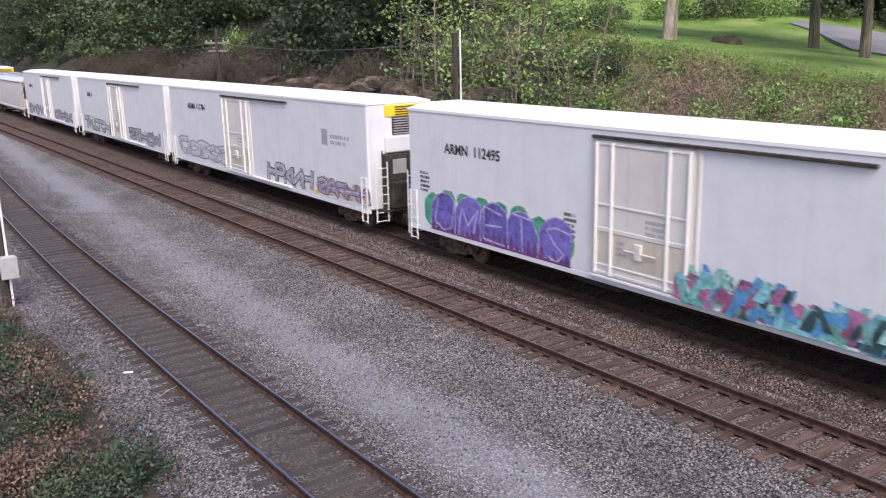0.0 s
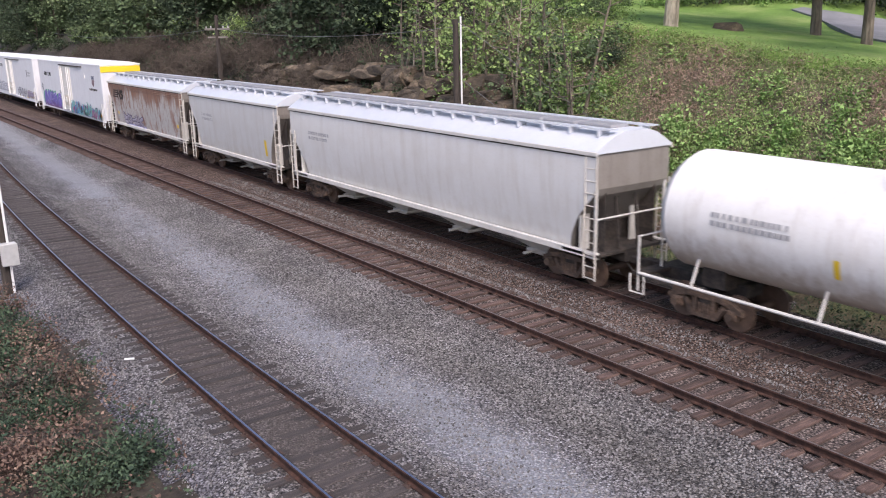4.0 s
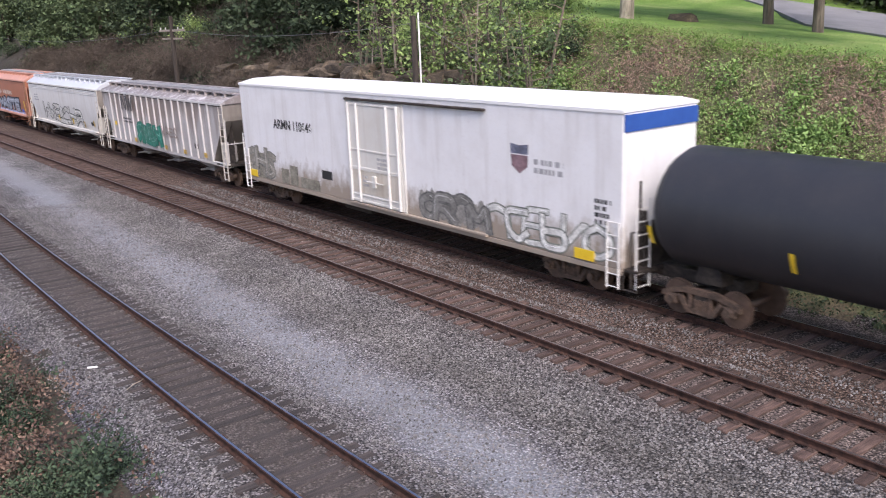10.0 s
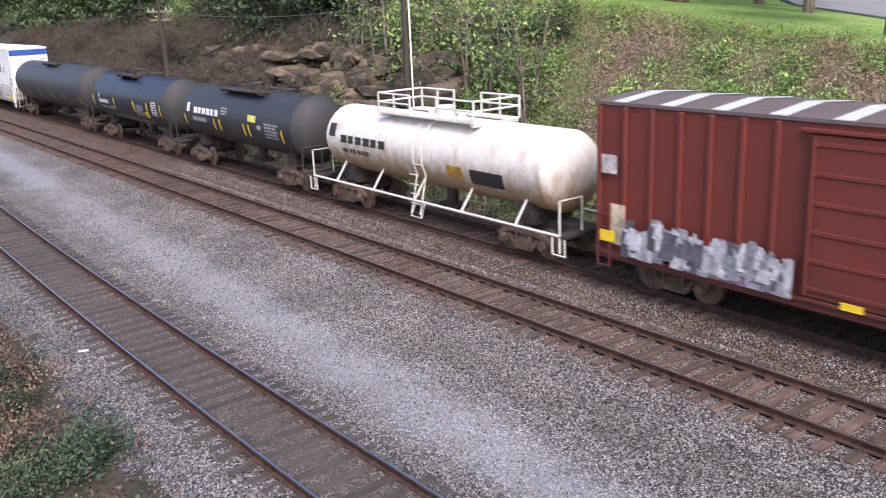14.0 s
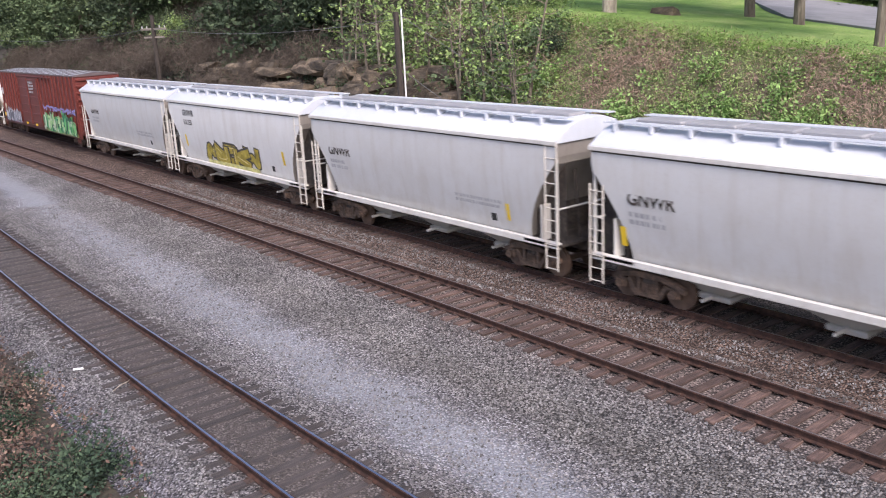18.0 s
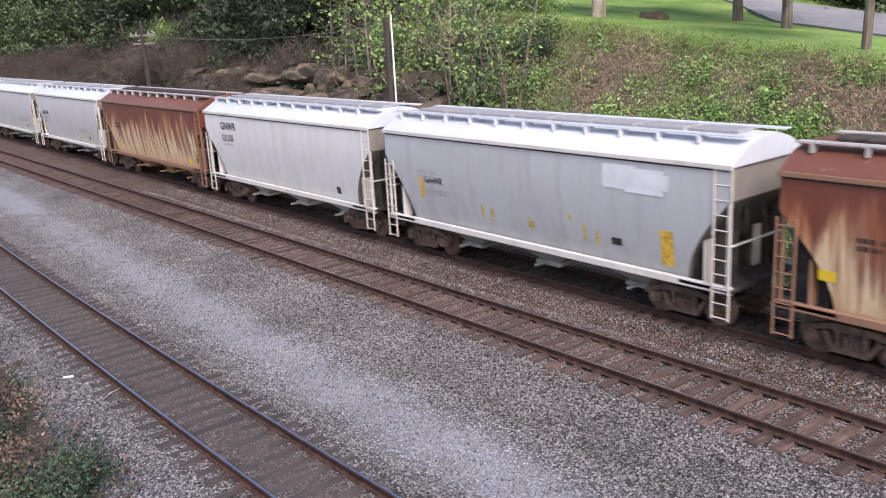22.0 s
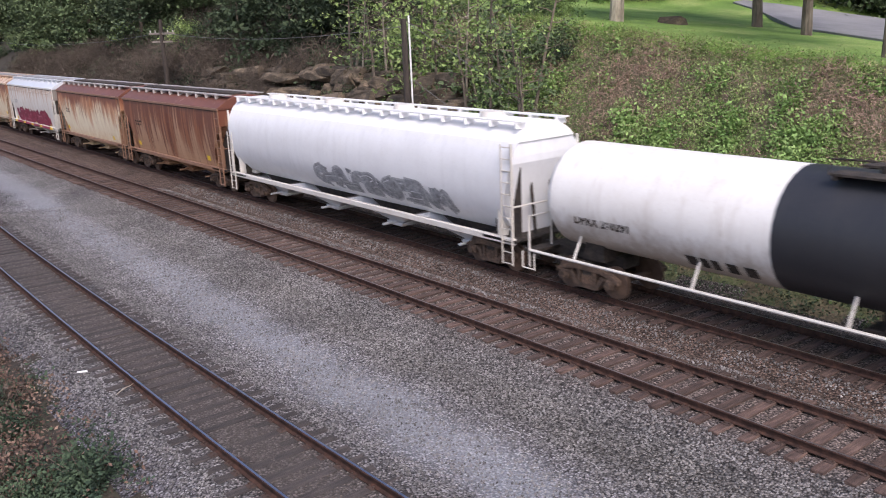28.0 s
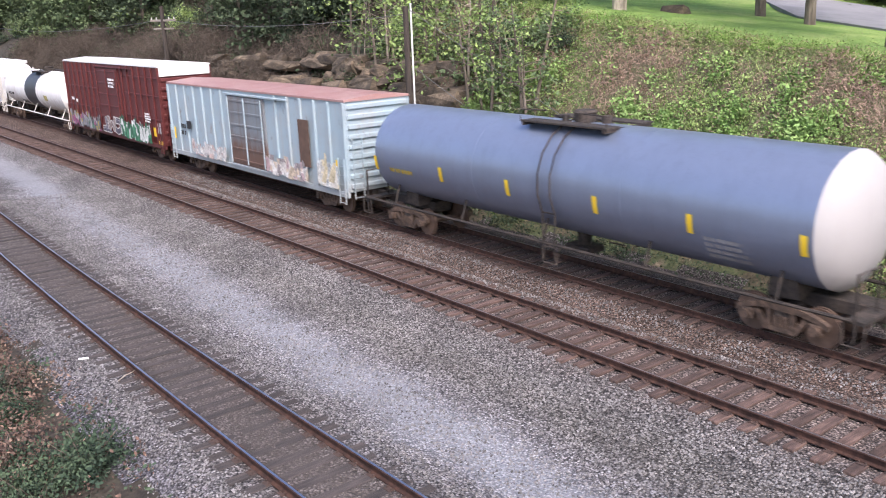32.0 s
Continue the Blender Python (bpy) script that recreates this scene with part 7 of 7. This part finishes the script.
def tree_parts(seed, h, r, leaf, n_clumps, per, trunk_r, material, lean=0.0, bare=0.35, bark=None, split=False):
    """Trunk, limbs and crown meshes of one tree."""
    q = random.Random(seed)
    g = np.random.default_rng(seed)
    s = Shape()
    top = (lean * h, q.uniform(-0.3, 0.3), h)
    mid = (lean * h * 0.4 + q.uniform(-0.2, 0.2), q.uniform(-0.2, 0.2), h * 0.5)
    s.tube([(0, 0, -0.6), (0, 0, 0.15), (mid[0] * 0.4, mid[1] * 0.4, h * 0.22), mid, top], trunk_r, 9, [trunk_r * 1.7, trunk_r * 1.25, trunk_r, trunk_r * 0.7, trunk_r * 0.2])
    trunk = s.mesh("trunk", bark or BARK, smooth=True)
    l = Shape()
    ends, single = [], []
    for k in range(11):
        z = h * (bare + (0.93 - bare) * k / 10)
        f = z / h
        base = (mid[0] * min(1, 2 * f) + (top[0] - mid[0]) * max(0, 2 * f - 1), mid[1] * min(1, 2 * f) + (top[1] - mid[1]) * max(0, 2 * f - 1), z)
        a = k * 2.4 + q.uniform(-0.5, 0.5)
        reach = r * q.uniform(0.7, 1.0) * (1 - 0.55 * abs(f - 0.5))
        e = (base[0] + math.cos(a) * reach, base[1] + math.sin(a) * reach, z + reach * q.uniform(0.15, 0.5))
        m = tuple((u + w) / 2 + q.uniform(-0.15, 0.15) for u, w in zip(base, e))
        limb = Shape() if split else l
        limb.tube([base, m, e], 0.05, 5, [trunk_r * 0.38, trunk_r * 0.22, trunk_r * 0.06])
        single.append(limb)
        ends += [np.array(e), np.array(m)]
    limbs = [b.mesh("limb", bark or BARK) for b in (single if split else [l])]
    c = np.array([ends[i % len(ends)] for i in range(n_clumps)]) + g.normal(size=(n_clumps, 3)) * r * np.array([0.33, 0.33, 0.26])
    pts = clump_points(c, per, g.uniform(0.09, 0.22, n_clumps) * r, g, 0.6)
    return trunk, limbs, leaf_mesh("crown", pts, g.uniform(0.6, 1.3, len(pts)) * leaf, material, seed)


def tree_thing(name, label, meshes, m, group="", category="tree"):
    t = thing(name, label, category, m, group)
    trunk, limbs, crown = meshes
    part("trunk", trunk, t)
    for me in limbs:
        part("limb", me, t)
    part("crown", crown, t)
    return t


def at_ground(x, y, turn=0.0, size=1.0, sink=0.1):
    return pose(x, y, ground_z(x, y) - sink, 0, 0, turn) @ Matrix.Scale(size, 4)


vr = random.Random(11)
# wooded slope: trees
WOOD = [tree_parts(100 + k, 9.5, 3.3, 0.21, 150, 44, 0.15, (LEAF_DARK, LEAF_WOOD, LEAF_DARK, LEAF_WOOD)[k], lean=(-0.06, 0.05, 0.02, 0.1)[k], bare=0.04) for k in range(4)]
spots = []
for k in range(104):
    for _ in range(30):
        x, y = vr.uniform(-190, -33), vr.uniform(27.5, 62)
        if (y < 30 and x > -44) or x > -41.5 - 1.15 * max(0.0, y - 30):
            continue
        if all((x - a) ** 2 + (y - b) ** 2 > 9 for a, b in spots):
            spots.append((x, y))
            break
for k, (x, y) in enumerate(spots):
    tree_thing("tree", "dark leafy tree on the wooded slope above the cutting", WOOD[k % 4], at_ground(x, y, vr.uniform(0, 360), vr.uniform(0.8, 1.25), 0.3), "wooded slope trees")
# brush on the cutting
BR = [(bush_mesh("leaves", 200 + k, 1.5, 1.9, 46, 50, 0.1, (LEAF_DARK, LEAF_WOOD, LEAF_DARK, LEAF_MID, LEAF_LIGHT)[k]), bush_stems(200 + k, 1.3, 1.8)) for k in range(5)]


def bush_at(x, y, kind, size, label, group, z=None):
    m = at_ground(x, y, vr.uniform(0, 360), size, 0.15)
    t = thing("bush", label, "bush", m, group)
    part("leaves", BR[kind][0], t)
    part("stem", BR[kind][1], t)


for k in range(112):
    x = vr.uniform(-135, -36)
    y = vr.uniform(27.0, 46)
    if x > -38 - 1.15 * max(0.0, y - 30):
        continue
    bush_at(x, y, vr.choice((0, 0, 1, 2, 2, 3)), vr.uniform(0.6, 1.25), "dark leafy bush on the rocky cutting slope", "cutting brush")
BR.append((bush_mesh("leaves", 230, 1.8, 1.8, 80, 26, 0.022, BRUSH, 26.0, 0.0), bush_stems(230, 1.3, 1.8)))
for k in range(84):
    bush_at(vr.uniform(-110, -46), vr.uniform(23.0, 28.6), 5, vr.uniform(0.7, 1.4), "leafless brown brush at the foot of the cutting", "bare brush")
# lighter growth round the pole and at the bank's end
for k in range(38):
    x, y = vr.uniform(-42, -27), vr.uniform(24.0, 33)
    if y > bank_top_y(x) - 0.5 and x > -31:
        continue
    bush_at(x, y, vr.choice((0, 1, 1, 3, 4)), vr.uniform(0.4, 0.85), "fresh green bush at the end of the bank", "bank brush")
# slender leaning saplings
SAP = [tree_parts(130 + k, 5.2, 1.2, 0.11, 30, 12, 0.075, LEAF_MID if k else LEAF_WOOD, lean=(-0.14, 0.12, 0.05)[k], bare=0.4, bark=BARK, split=True) for k in range(3)]
for x, y, k, sz in ((-37.5, 25.0, 0, 1.2), (-35.0, 26.4, 1, 1.25), (-33.2, 25.4, 2, 1.1), (-29.6, 24.6, 0, 1.15), (-28.6, 25.6, 0, 0.95), (-40.5, 25.6, 1, 1.2), (-26.4, 24.6, 2, 0.9), (-31.8, 27.2, 1, 1.1), (-36.2, 28.0, 0, 1.3), (-30.4, 26.6, 1, 1.2), (-25.3, 23.9, 0, 1.0), (-25.9, 24.3, 0, 1.2), (-34.2, 24.4, 2, 1.2), (-28.0, 24.2, 2, 1.1), (-38.6, 26.6, 1, 1.35)):
    tree_thing("sapling", "slender leaning sapling with sparse pale leaves", SAP[k], at_ground(x, y, vr.uniform(-30, 30), sz), "bank saplings")
BARK_TAN = mat("bark_tan", [(0.11, 0.09, 0.068), (0.2, 0.165, 0.125), (0.3, 0.25, 0.19)], scale=3.0, rough=0.95, bump=0.6, bump_scale=10, stretch=(1, 1, 0.2), fine=0.3, fine_scale=9)
BARE = [tree_parts(136 + k, 6.4, 0.9, 0.1, 14, 8, 0.065, LEAF_MID, lean=(0.1, -0.2, 0.24)[k], bare=0.45, bark=(BARK_PALE, BARK_TAN, BARK_TAN)[k], split=True) for k in range(3)]
for k, (x, y) in enumerate(((-37.6, 25.8), (-27.6, 25.0), (-41.6, 26.4), (-39.4, 25.4), (-36.0, 25.0), (-34.4, 25.8), (-30.8, 25.4), (-29.0, 24.9), (-26.6, 25.5))):
    tree_thing("sapling", "bare pale-stemmed sapling leaning out of the bank", BARE[k % 3], at_ground(x, y, vr.uniform(-40, 40), vr.uniform(0.8, 1.2)), "bank saplings")


def scatter(name, label, count, per, region, leaf, material, seed, dense, hi=0.5, spread=0.2, up=0.4, long=1.7):
    """Low growth over the ground as one spread of leaves."""
    g = np.random.default_rng(seed)
    x0, x1, y0, y1 = region
    cs = []
    while len(cs) < count:
        x, y = g.uniform(x0, x1), g.uniform(y0, y1)
        k = dense(x, y)
        if k > 0 and g.uniform() < k:
            low = 0.3 if 21 < y < 32 and y > bank_top_y(x) - 1.3 and x > -36 else 1.0
            cs.append((x, y, ground_z(x, y) + g.uniform(0.02, hi) * low))
    cs = np.array(cs)
    pts = clump_points(cs, per, np.full(count, spread) * g.uniform(0.5, 1.3, count), g, 0.8)
    ob = new(name, leaf_mesh(name, pts, g.uniform(0.5, 1.4, len(pts)) * leaf, material, seed, long, up))
    return tagged(ob, label, "plants", kind="stuff")


def on_bank(x, y):
    if x < -41 or y < 22.5 or y > bank_top_y(x) + 0.2:
        return 0
    return 1.0 if y < bank_top_y(x) - 0.3 or x < -33 else 0.0


def clumpy(x, y, seed, thr=0.0, f=0.45):
    return max(0.0, min(1.0, 0.5 + 2.2 * (noise.noise((x * f, y * f, seed)) - thr)))


def green_patch(x, y):
    """Where the bank is overgrown; the rest is bare and brown."""
    return max(0.0, min(1.0, 1.3 + 2.7 * noise.noise((x * 0.42, y * 0.55, 1.5)) + 1.2 * noise.noise((x * 1.3, y * 1.5, 4.5))))


def low_bank(x, y):
    """Greener low down and towards the near end, bare and brown near the top."""
    d = bank_top_y(x) - y
    return min(1.0, 0.34 + 0.66 * smooth01(0.8, 3.6, d + 1.2 * smooth01(-20, -10, x) + 1.5 * smooth01(-29, -34, x)))


scatter("bank_weeds", "mid-green weeds and vines covering the bank", 4600, 34, (-41, 1, 22.5, 30), 0.05, LEAF_MID, 301, lambda x, y: on_bank(x, y) * low_bank(x, y) * green_patch(x, y), 0.42, 0.24)
# dark leaves added here to paint the shade behind the train
scatter("bank_foot_weeds", "weeds along the foot of the bank, coloured dark for its shade", 1300, 26, (-60, 1, 21.5, 23.4), 0.06, LEAF_DARK, 310, lambda x, y: 1.0, 0.3, 0.24)
scatter("bank_leaves", "bright green leafy weeds in patches on the bank", 1700, 52, (-41, 1, 22.5, 30), 0.08, LEAF_LIGHT, 302, lambda x, y: on_bank(x, y) * low_bank(x, y) * green_patch(x, y) * clumpy(x, y, 7.5, 0.1, 0.8) ** 2, 0.6, 0.24)
scatter("dry_brush", "dry reddish-brown brush between the weeds", 5200, 20, (-41, 1, 22.4, 30.2), 0.022, STEM_DRY, 303, lambda x, y: on_bank(x, y) * (1.2 - green_patch(x, y)), 0.42, 0.25, 0.0, 8.0)
scatter("dry_grass_edge", "pale dry grass along the top of the bank", 900, 16, (-34, 2, 27.2, 31), 0.022, mat("grass_straw", [(0.24, 0.23, 0.11), (0.34, 0.32, 0.18)], scale=1, rough=0.9, vary=0.4, island=True), 304, lambda x, y: max(0, 1 - abs(y - bank_top_y(x) + 0.6) / 1.0), 0.12, 0.2, 0.0, 6.0)
scatter("lawn_edge_grass", "uneven mown grass along the lip of the lawn", 3200, 20, (-34, 2, 27.2, 31.5), 0.02, mat("grass_edge", [(0.1, 0.17, 0.04), (0.16, 0.24, 0.06), (0.24, 0.28, 0.1)], scale=0.5, rough=0.9, vary=0.3, island=True), 305, lambda x, y: max(0, 1 - abs(y - bank_top_y(x) + 0.35) / 0.85), 0.08, 0.2, 0.6, 6.0)
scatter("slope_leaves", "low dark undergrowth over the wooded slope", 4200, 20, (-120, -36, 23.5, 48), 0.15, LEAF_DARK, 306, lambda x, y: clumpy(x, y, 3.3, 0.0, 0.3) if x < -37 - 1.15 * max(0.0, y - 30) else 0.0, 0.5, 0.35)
scatter("slope_brush", "bare brown brush on the cutting", 2600, 14, (-118, -36, 23.2, 34), 0.03, BRUSH, 307, lambda x, y: clumpy(x, y, 9.3, -0.02, 0.25), 1.2, 0.35, 0.0, 22.0)

# lawn trees and backdrop trees
LAWN_TREE = tree_parts(150, 12.0, 4.2, 0.3, 150, 24, 0.34, LEAF_MID, lean=0.03, bare=0.5, bark=BARK_PALE, split=True)
LAWN_TREE2 = tree_parts(151, 11.0, 3.6, 0.3, 130, 24, 0.22, LEAF_MID, lean=-0.03, bare=0.5, split=True)
tree_thing("lawn_tree", "tall tree with a thick pale trunk on the lawn", LAWN_TREE, at_ground(-29.2, 33.75, 20, 0.86, 0.1))
tree_thing("lawn_tree", "slim tree beside the lane", LAWN_TREE2, at_ground(-25.83, 40.5, 90, 1.0, 0.1))
tree_thing("lawn_tree", "slim dark tree beside the lane", LAWN_TREE2, at_ground(-22.15, 38.75, 200, 0.95, 0.1))
LAWN_TREE3 = tree_parts(152, 11.0, 3.2, 0.3, 110, 24, 0.15, LEAF_MID, lean=0.02, bare=0.62, split=True)
tree_thing("lawn_tree", "slim tree at the front of the lawn", LAWN_TREE3, at_ground(-15.3, 32.25, 40, 1.0, 0.1))
FAR = [tree_parts(160 + k, 9.0, 4.0, 0.36, 130, 26, 0.2, (LEAF_MID, LEAF_DARK)[k], bare=0.05) for k in range(2)]
for k in range(26):
    x, y = vr.uniform(-100, 4), vr.uniform(64, 84)
    tree_thing("tree", "leafy tree beyond the lane", FAR[k % 2], at_ground(x, y, vr.uniform(0, 360), vr.uniform(0.9, 1.3), 1.0), "trees beyond the lane")
for x, y in ((-41, 47), (-38.5, 49), (-36, 51), (-44, 45), (-46.5, 43), (-33.5, 53.5), (-49, 41), (-43, 50), (-39, 53), (-48, 47), (-52, 44)):
    bush_at(x, y, vr.choice((1, 3, 4)), vr.uniform(0.8, 1.3), "round green shrub at the back of the lawn", "lawn shrubs")

for k in range(16):
    bush_at(-34 + 1.8 * k + vr.uniform(-0.4, 0.4), 57.5 - 0.15 * k + vr.uniform(-0.7, 0.7), vr.choice((0, 1, 0)), vr.uniform(1.9, 2.6), "dark leafy shrub beyond the lane", "lane shrubs")

# bushes at the near edge of the ballast
LEAF_NEAR = mat("leaf_near", [(0.018, 0.036, 0.022), (0.04, 0.07, 0.038), (0.075, 0.11, 0.055)], scale=0.5, rough=0.85, vary=0.4, island=True)
NEARB = [(bush_mesh("leaves", 400 + k, 0.95, 1.0, 64, 34, 0.055, (LEAF_NEAR, LEAF_NEAR, LEAF_DRY, BRUSH)[k]), bush_stems(400 + k, 0.9, 1.0)) for k in range(4)]
for k in range(58):
    x = vr.uniform(-37, -9)
    edge = edge_y(x)
    y = edge - abs(vr.gauss(0, 1.4)) - 0.3
    kind = vr.choice((0, 0, 0, 2, 2, 3)) if y > edge - 1.3 and x < -17 else vr.choice((0, 0, 0, 0, 0, 2, 3))
    t = thing("bush", "low bush of %s leaves beside the ballast" % ("dry brown" if kind > 1 else "dark green"), "bush", at_ground(x, y, vr.uniform(0, 360), vr.uniform(0.45, 1.0), 0.15), "near edge bushes")
    part("leaves", NEARB[kind][0], t)
    part("stem", NEARB[kind][1], t)
scatter("edge_weeds", "mixed weeds along the near edge of the ballast", 1100, 14, (-40, -6, -4, 6), 0.06, LEAF_NEAR, 308, lambda x, y: 1.0 if y < edge_y(x) + 0.1 else 0.0, 0.3, 0.2)
scatter("edge_dry_leaves", "dry brown leaves and stalks along the near edge", 1700, 14, (-40, -6, -4, 6), 0.05, LEAF_DRY, 309, lambda x, y: clumpy(x, y, 4.4, 0.05, 0.5) if y < edge_y(x) + 0.2 else 0.0, 0.6, 0.22)

# ---- poles and wires ----
ARMWOOD = mat("arm_wood", [(0.2, 0.17, 0.14), (0.32, 0.28, 0.24)], scale=2.5, rough=0.9, stretch=(0.3, 3, 3), bump=0.3)


def pole(label, x, y, h, r, conduit=True, arm=0.0, z_box=None, turn=0.0):
    t = thing("utility_pole", label, "utility pole", pose(x, y, ground_z(x, y) - 0.3, 0, 0, turn))
    part("shaft", Shape().tube([(0, 0, 0), (0, 0, h * 0.5), (0, 0, h)], r, 12, [r * 1.15, r, r * 0.8]), t, "", POLEWOOD, smooth=True)
    if conduit:
        part("conduit", Shape().tube([(r * 1.3, r * 0.9, 0), (r * 1.3, r * 0.9, h + 0.12)], 0.04, 8), t, "white plastic conduit", WHITE)
    if arm:
        part("crossarm", Shape().box(-arm, arm, -0.06, 0.06, h - 1.05, h - 0.9, 0.015), t, "", ARMWOOD)
        part("crossarm", Shape().box(-arm * 0.8, arm * 0.8, -0.05, 0.05, h - 1.6, h - 1.48, 0.015), t, "", ARMWOOD)
        for e in (-0.9, -0.5, 0.5, 0.9):
            part("insulator", Shape().disc_z(e * arm, 0, h - 0.9, h - 0.74, 0.045, 8), t, "", GALV)
    if z_box:
        b = part("equipment_box", Shape().box(r, r + 0.28, -0.12, 0.36, z_box, z_box + 0.75, 0.03), t, "pale grey metal equipment box", GALV)
        part("box_lid", Shape().box(r + 0.275, r + 0.31, -0.14, 0.38, z_box + 0.02, z_box + 0.73, 0.01), b, "", GALV)
    return t


pole("dark wooden pole with a white conduit behind the train", -31.8, 22.86, 8.32 - ground_z(-31.8, 22.86), 0.15)
pole("wooden pole with crossarms on the wooded cutting", -62.2, 23.6, 9.1 - ground_z(-62.2, 23.6), 0.17, False, 1.55, turn=12)
pole("wooden pole with white conduit and a grey equipment box", -30.7, 3.82, 8.5, 0.15, z_box=1.3)


def wire(a, b, sag, label):
    pts = [Vector(a).lerp(Vector(b), k / 12) - Vector((0, 0, sag * 4 * (k / 12) * (1 - k / 12))) for k in range(13)]
    ob = new("overhead_wire", Shape().tube(pts, 0.014, 4).mesh("overhead_wire", WIRE))
    return tagged(ob, label, "cable")


wire((-31.8, 22.86, 7.7), (-62.1, 23.6, 7.9), 0.5, "thin grey overhead wire between two wooden poles")
wire((-62.1, 23.6, 7.9), (-120.0, 24, 7.9), 0.7, "thin grey overhead wire along the cutting")
wire((-31.6, 22.86, 7.9), (-22.5, 25.2, 2.6), 0.0, "thin guy wire from the pole to the bank")
wire((-31.5, 23, 5.4), (-25.5, 24.2, 2.0), 0.0, "lower guy wire from the pole to the bank")

# ---- rock outcrop of the cutting ----
def boulder(seed, sx, sy, sz, corners=26):
    """An angular block: the hull of points spread over a box's faces."""
    q = random.Random(seed)
    bm = bmesh.new()
    for k in range(corners):
        p = [q.uniform(-0.9, 0.9) for _ in range(3)]
        p[k % 3] = q.choice((-1, 1)) * q.uniform(0.82, 1.0)
        bm.verts.new((p[0] * sx, p[1] * sy, p[2] * sz))
    hull = bmesh.ops.convex_hull(bm, input=bm.verts)
    inside = {g for g in hull["geom_interior"] + hull["geom_unused"] if isinstance(g, bmesh.types.BMVert)}
    bmesh.ops.delete(bm, geom=list(inside), context="VERTS")
    me = bpy.data.meshes.new("rock_block")
    bm.to_mesh(me)
    bm.free()
    me.materials.append(ROCK)
    return me


ROCKS = [boulder(k, *d) for k, d in enumerate(((1.5, 0.7, 0.38), (1.0, 0.6, 0.5), (2.0, 0.7, 0.3), (0.8, 0.55, 0.45), (1.3, 0.7, 0.6)))]
out = thing("rock_outcrop", "layered brown rock outcrop in the cutting wall", "rock", kind="structure")
for k in range(150):
    x = vr.choice((vr.uniform(-44, -31), vr.uniform(-48, -32), vr.uniform(-60, -36)))
    z = vr.uniform(0.2, 5.4)
    y = 22.7 + 0.56 * z + vr.uniform(-0.2, 0.35)
    part("rock_block", ROCKS[k % 5], out, m=pose(x, y, z, vr.uniform(-4, 4), vr.uniform(-4, 4), vr.uniform(-9, 9)))
mound = new("boulder", boulder(77, 0.9, 0.7, 0.4))
mound.matrix_basis = at_ground(-27.8, 36.25, 10, 0.9, 0.0)
tagged(mound, "low brown boulder lying on the lawn", "rock")
for x, y, a in ((-21.37, 5.11, 75), (-8.6, 5.2, 20)):
    b = new("litter", Shape().box(-0.12, 0.12, -0.04, 0.04, 0, 0.04, 0.012).mesh("litter", WHITE))
    b.matrix_basis = pose(x, y, ground_z(x, y) + 0.02, 0, 4, a)
    tagged(b, "small white scrap of litter on the ballast", "litter")

stick = new("stick", Shape().tube([(-0.36, 0, 0.05), (-0.1, 0.03, 0.07), (0.15, 0.01, 0.06), (0.38, 0.04, 0.08)], 0.012, 5, [0.014, 0.013, 0.011, 0.008]).mesh("stick", BARK_PALE))
stick.matrix_basis = pose(-19.53, 5.6, ground_z(-19.53, 5.6), 0, 0, 122)
tagged(stick, "pale dry stick lying on the ballast", "stick")

# ---- loose stones ----
def stones(name, label, n, region, size, seed, ok):
    g = np.random.default_rng(seed)
    base = np.array([(1, 0, 0), (0, 1, 0), (-1, 0, 0), (0, -1, 0), (0, 0, 0.8), (0, 0, -0.8)], float)
    tri = np.array([(0, 1, 4), (1, 2, 4), (2, 3, 4), (3, 0, 4), (1, 0, 5), (2, 1, 5), (3, 2, 5), (0, 3, 5)])
    vs, fs, k = [], [], 0
    while k < n:
        x, y = g.uniform(region[0], region[1]), g.uniform(region[2], region[3])
        if not ok(x, y):
            continue
        s = size * g.uniform(0.5, 1.4)
        v = base * s * g.uniform(0.6, 1.2, (6, 3))
        a = g.uniform(0, 6.28)
        r = np.array([[math.cos(a), -math.sin(a), 0], [math.sin(a), math.cos(a), 0.3], [0.2, -0.3, 1]])
        vs.append(v @ r.T + (x, y, ground_z(x, y) + s * 0.25))
        fs.append(tri + 6 * k)
        k += 1
    me = bpy.data.meshes.new(name)
    me.from_pydata(np.concatenate(vs).tolist(), [], np.concatenate(fs).tolist())
    me.materials.append(mat("stone_loose", [(0.09, 0.085, 0.082), (0.16, 0.152, 0.148), (0.25, 0.24, 0.236)], scale=1.0, rough=0.9, vary=0.6, island=True))
    return tagged(new(name, me), label, "stones", kind="stuff")


def off_rails(x, y):
    if y < edge_y(x) - 0.1:
        return False
    for c in (y_mid(x), y_near(x)):
        if abs(y - c) < 1.25:
            return False
    return abs(y - Y_T) > 1.2


stones("ballast_stones", "loose grey crushed stones on the ballast", 62000, (-46, -3, 3, 20.3), 0.027, 501, off_rails)

# ---- what moves ----
LEAN = 0.0


def motions():
    for car, x in CARS:
        walk(car, [(t, pose(x - run(t), Y_T, 0, LEAN)) for t in (0, 2, 4, 6, 8, 10, 12, 14, 16, 18, 20, 22, 24, 26, 28, 30, 32)])


motions()
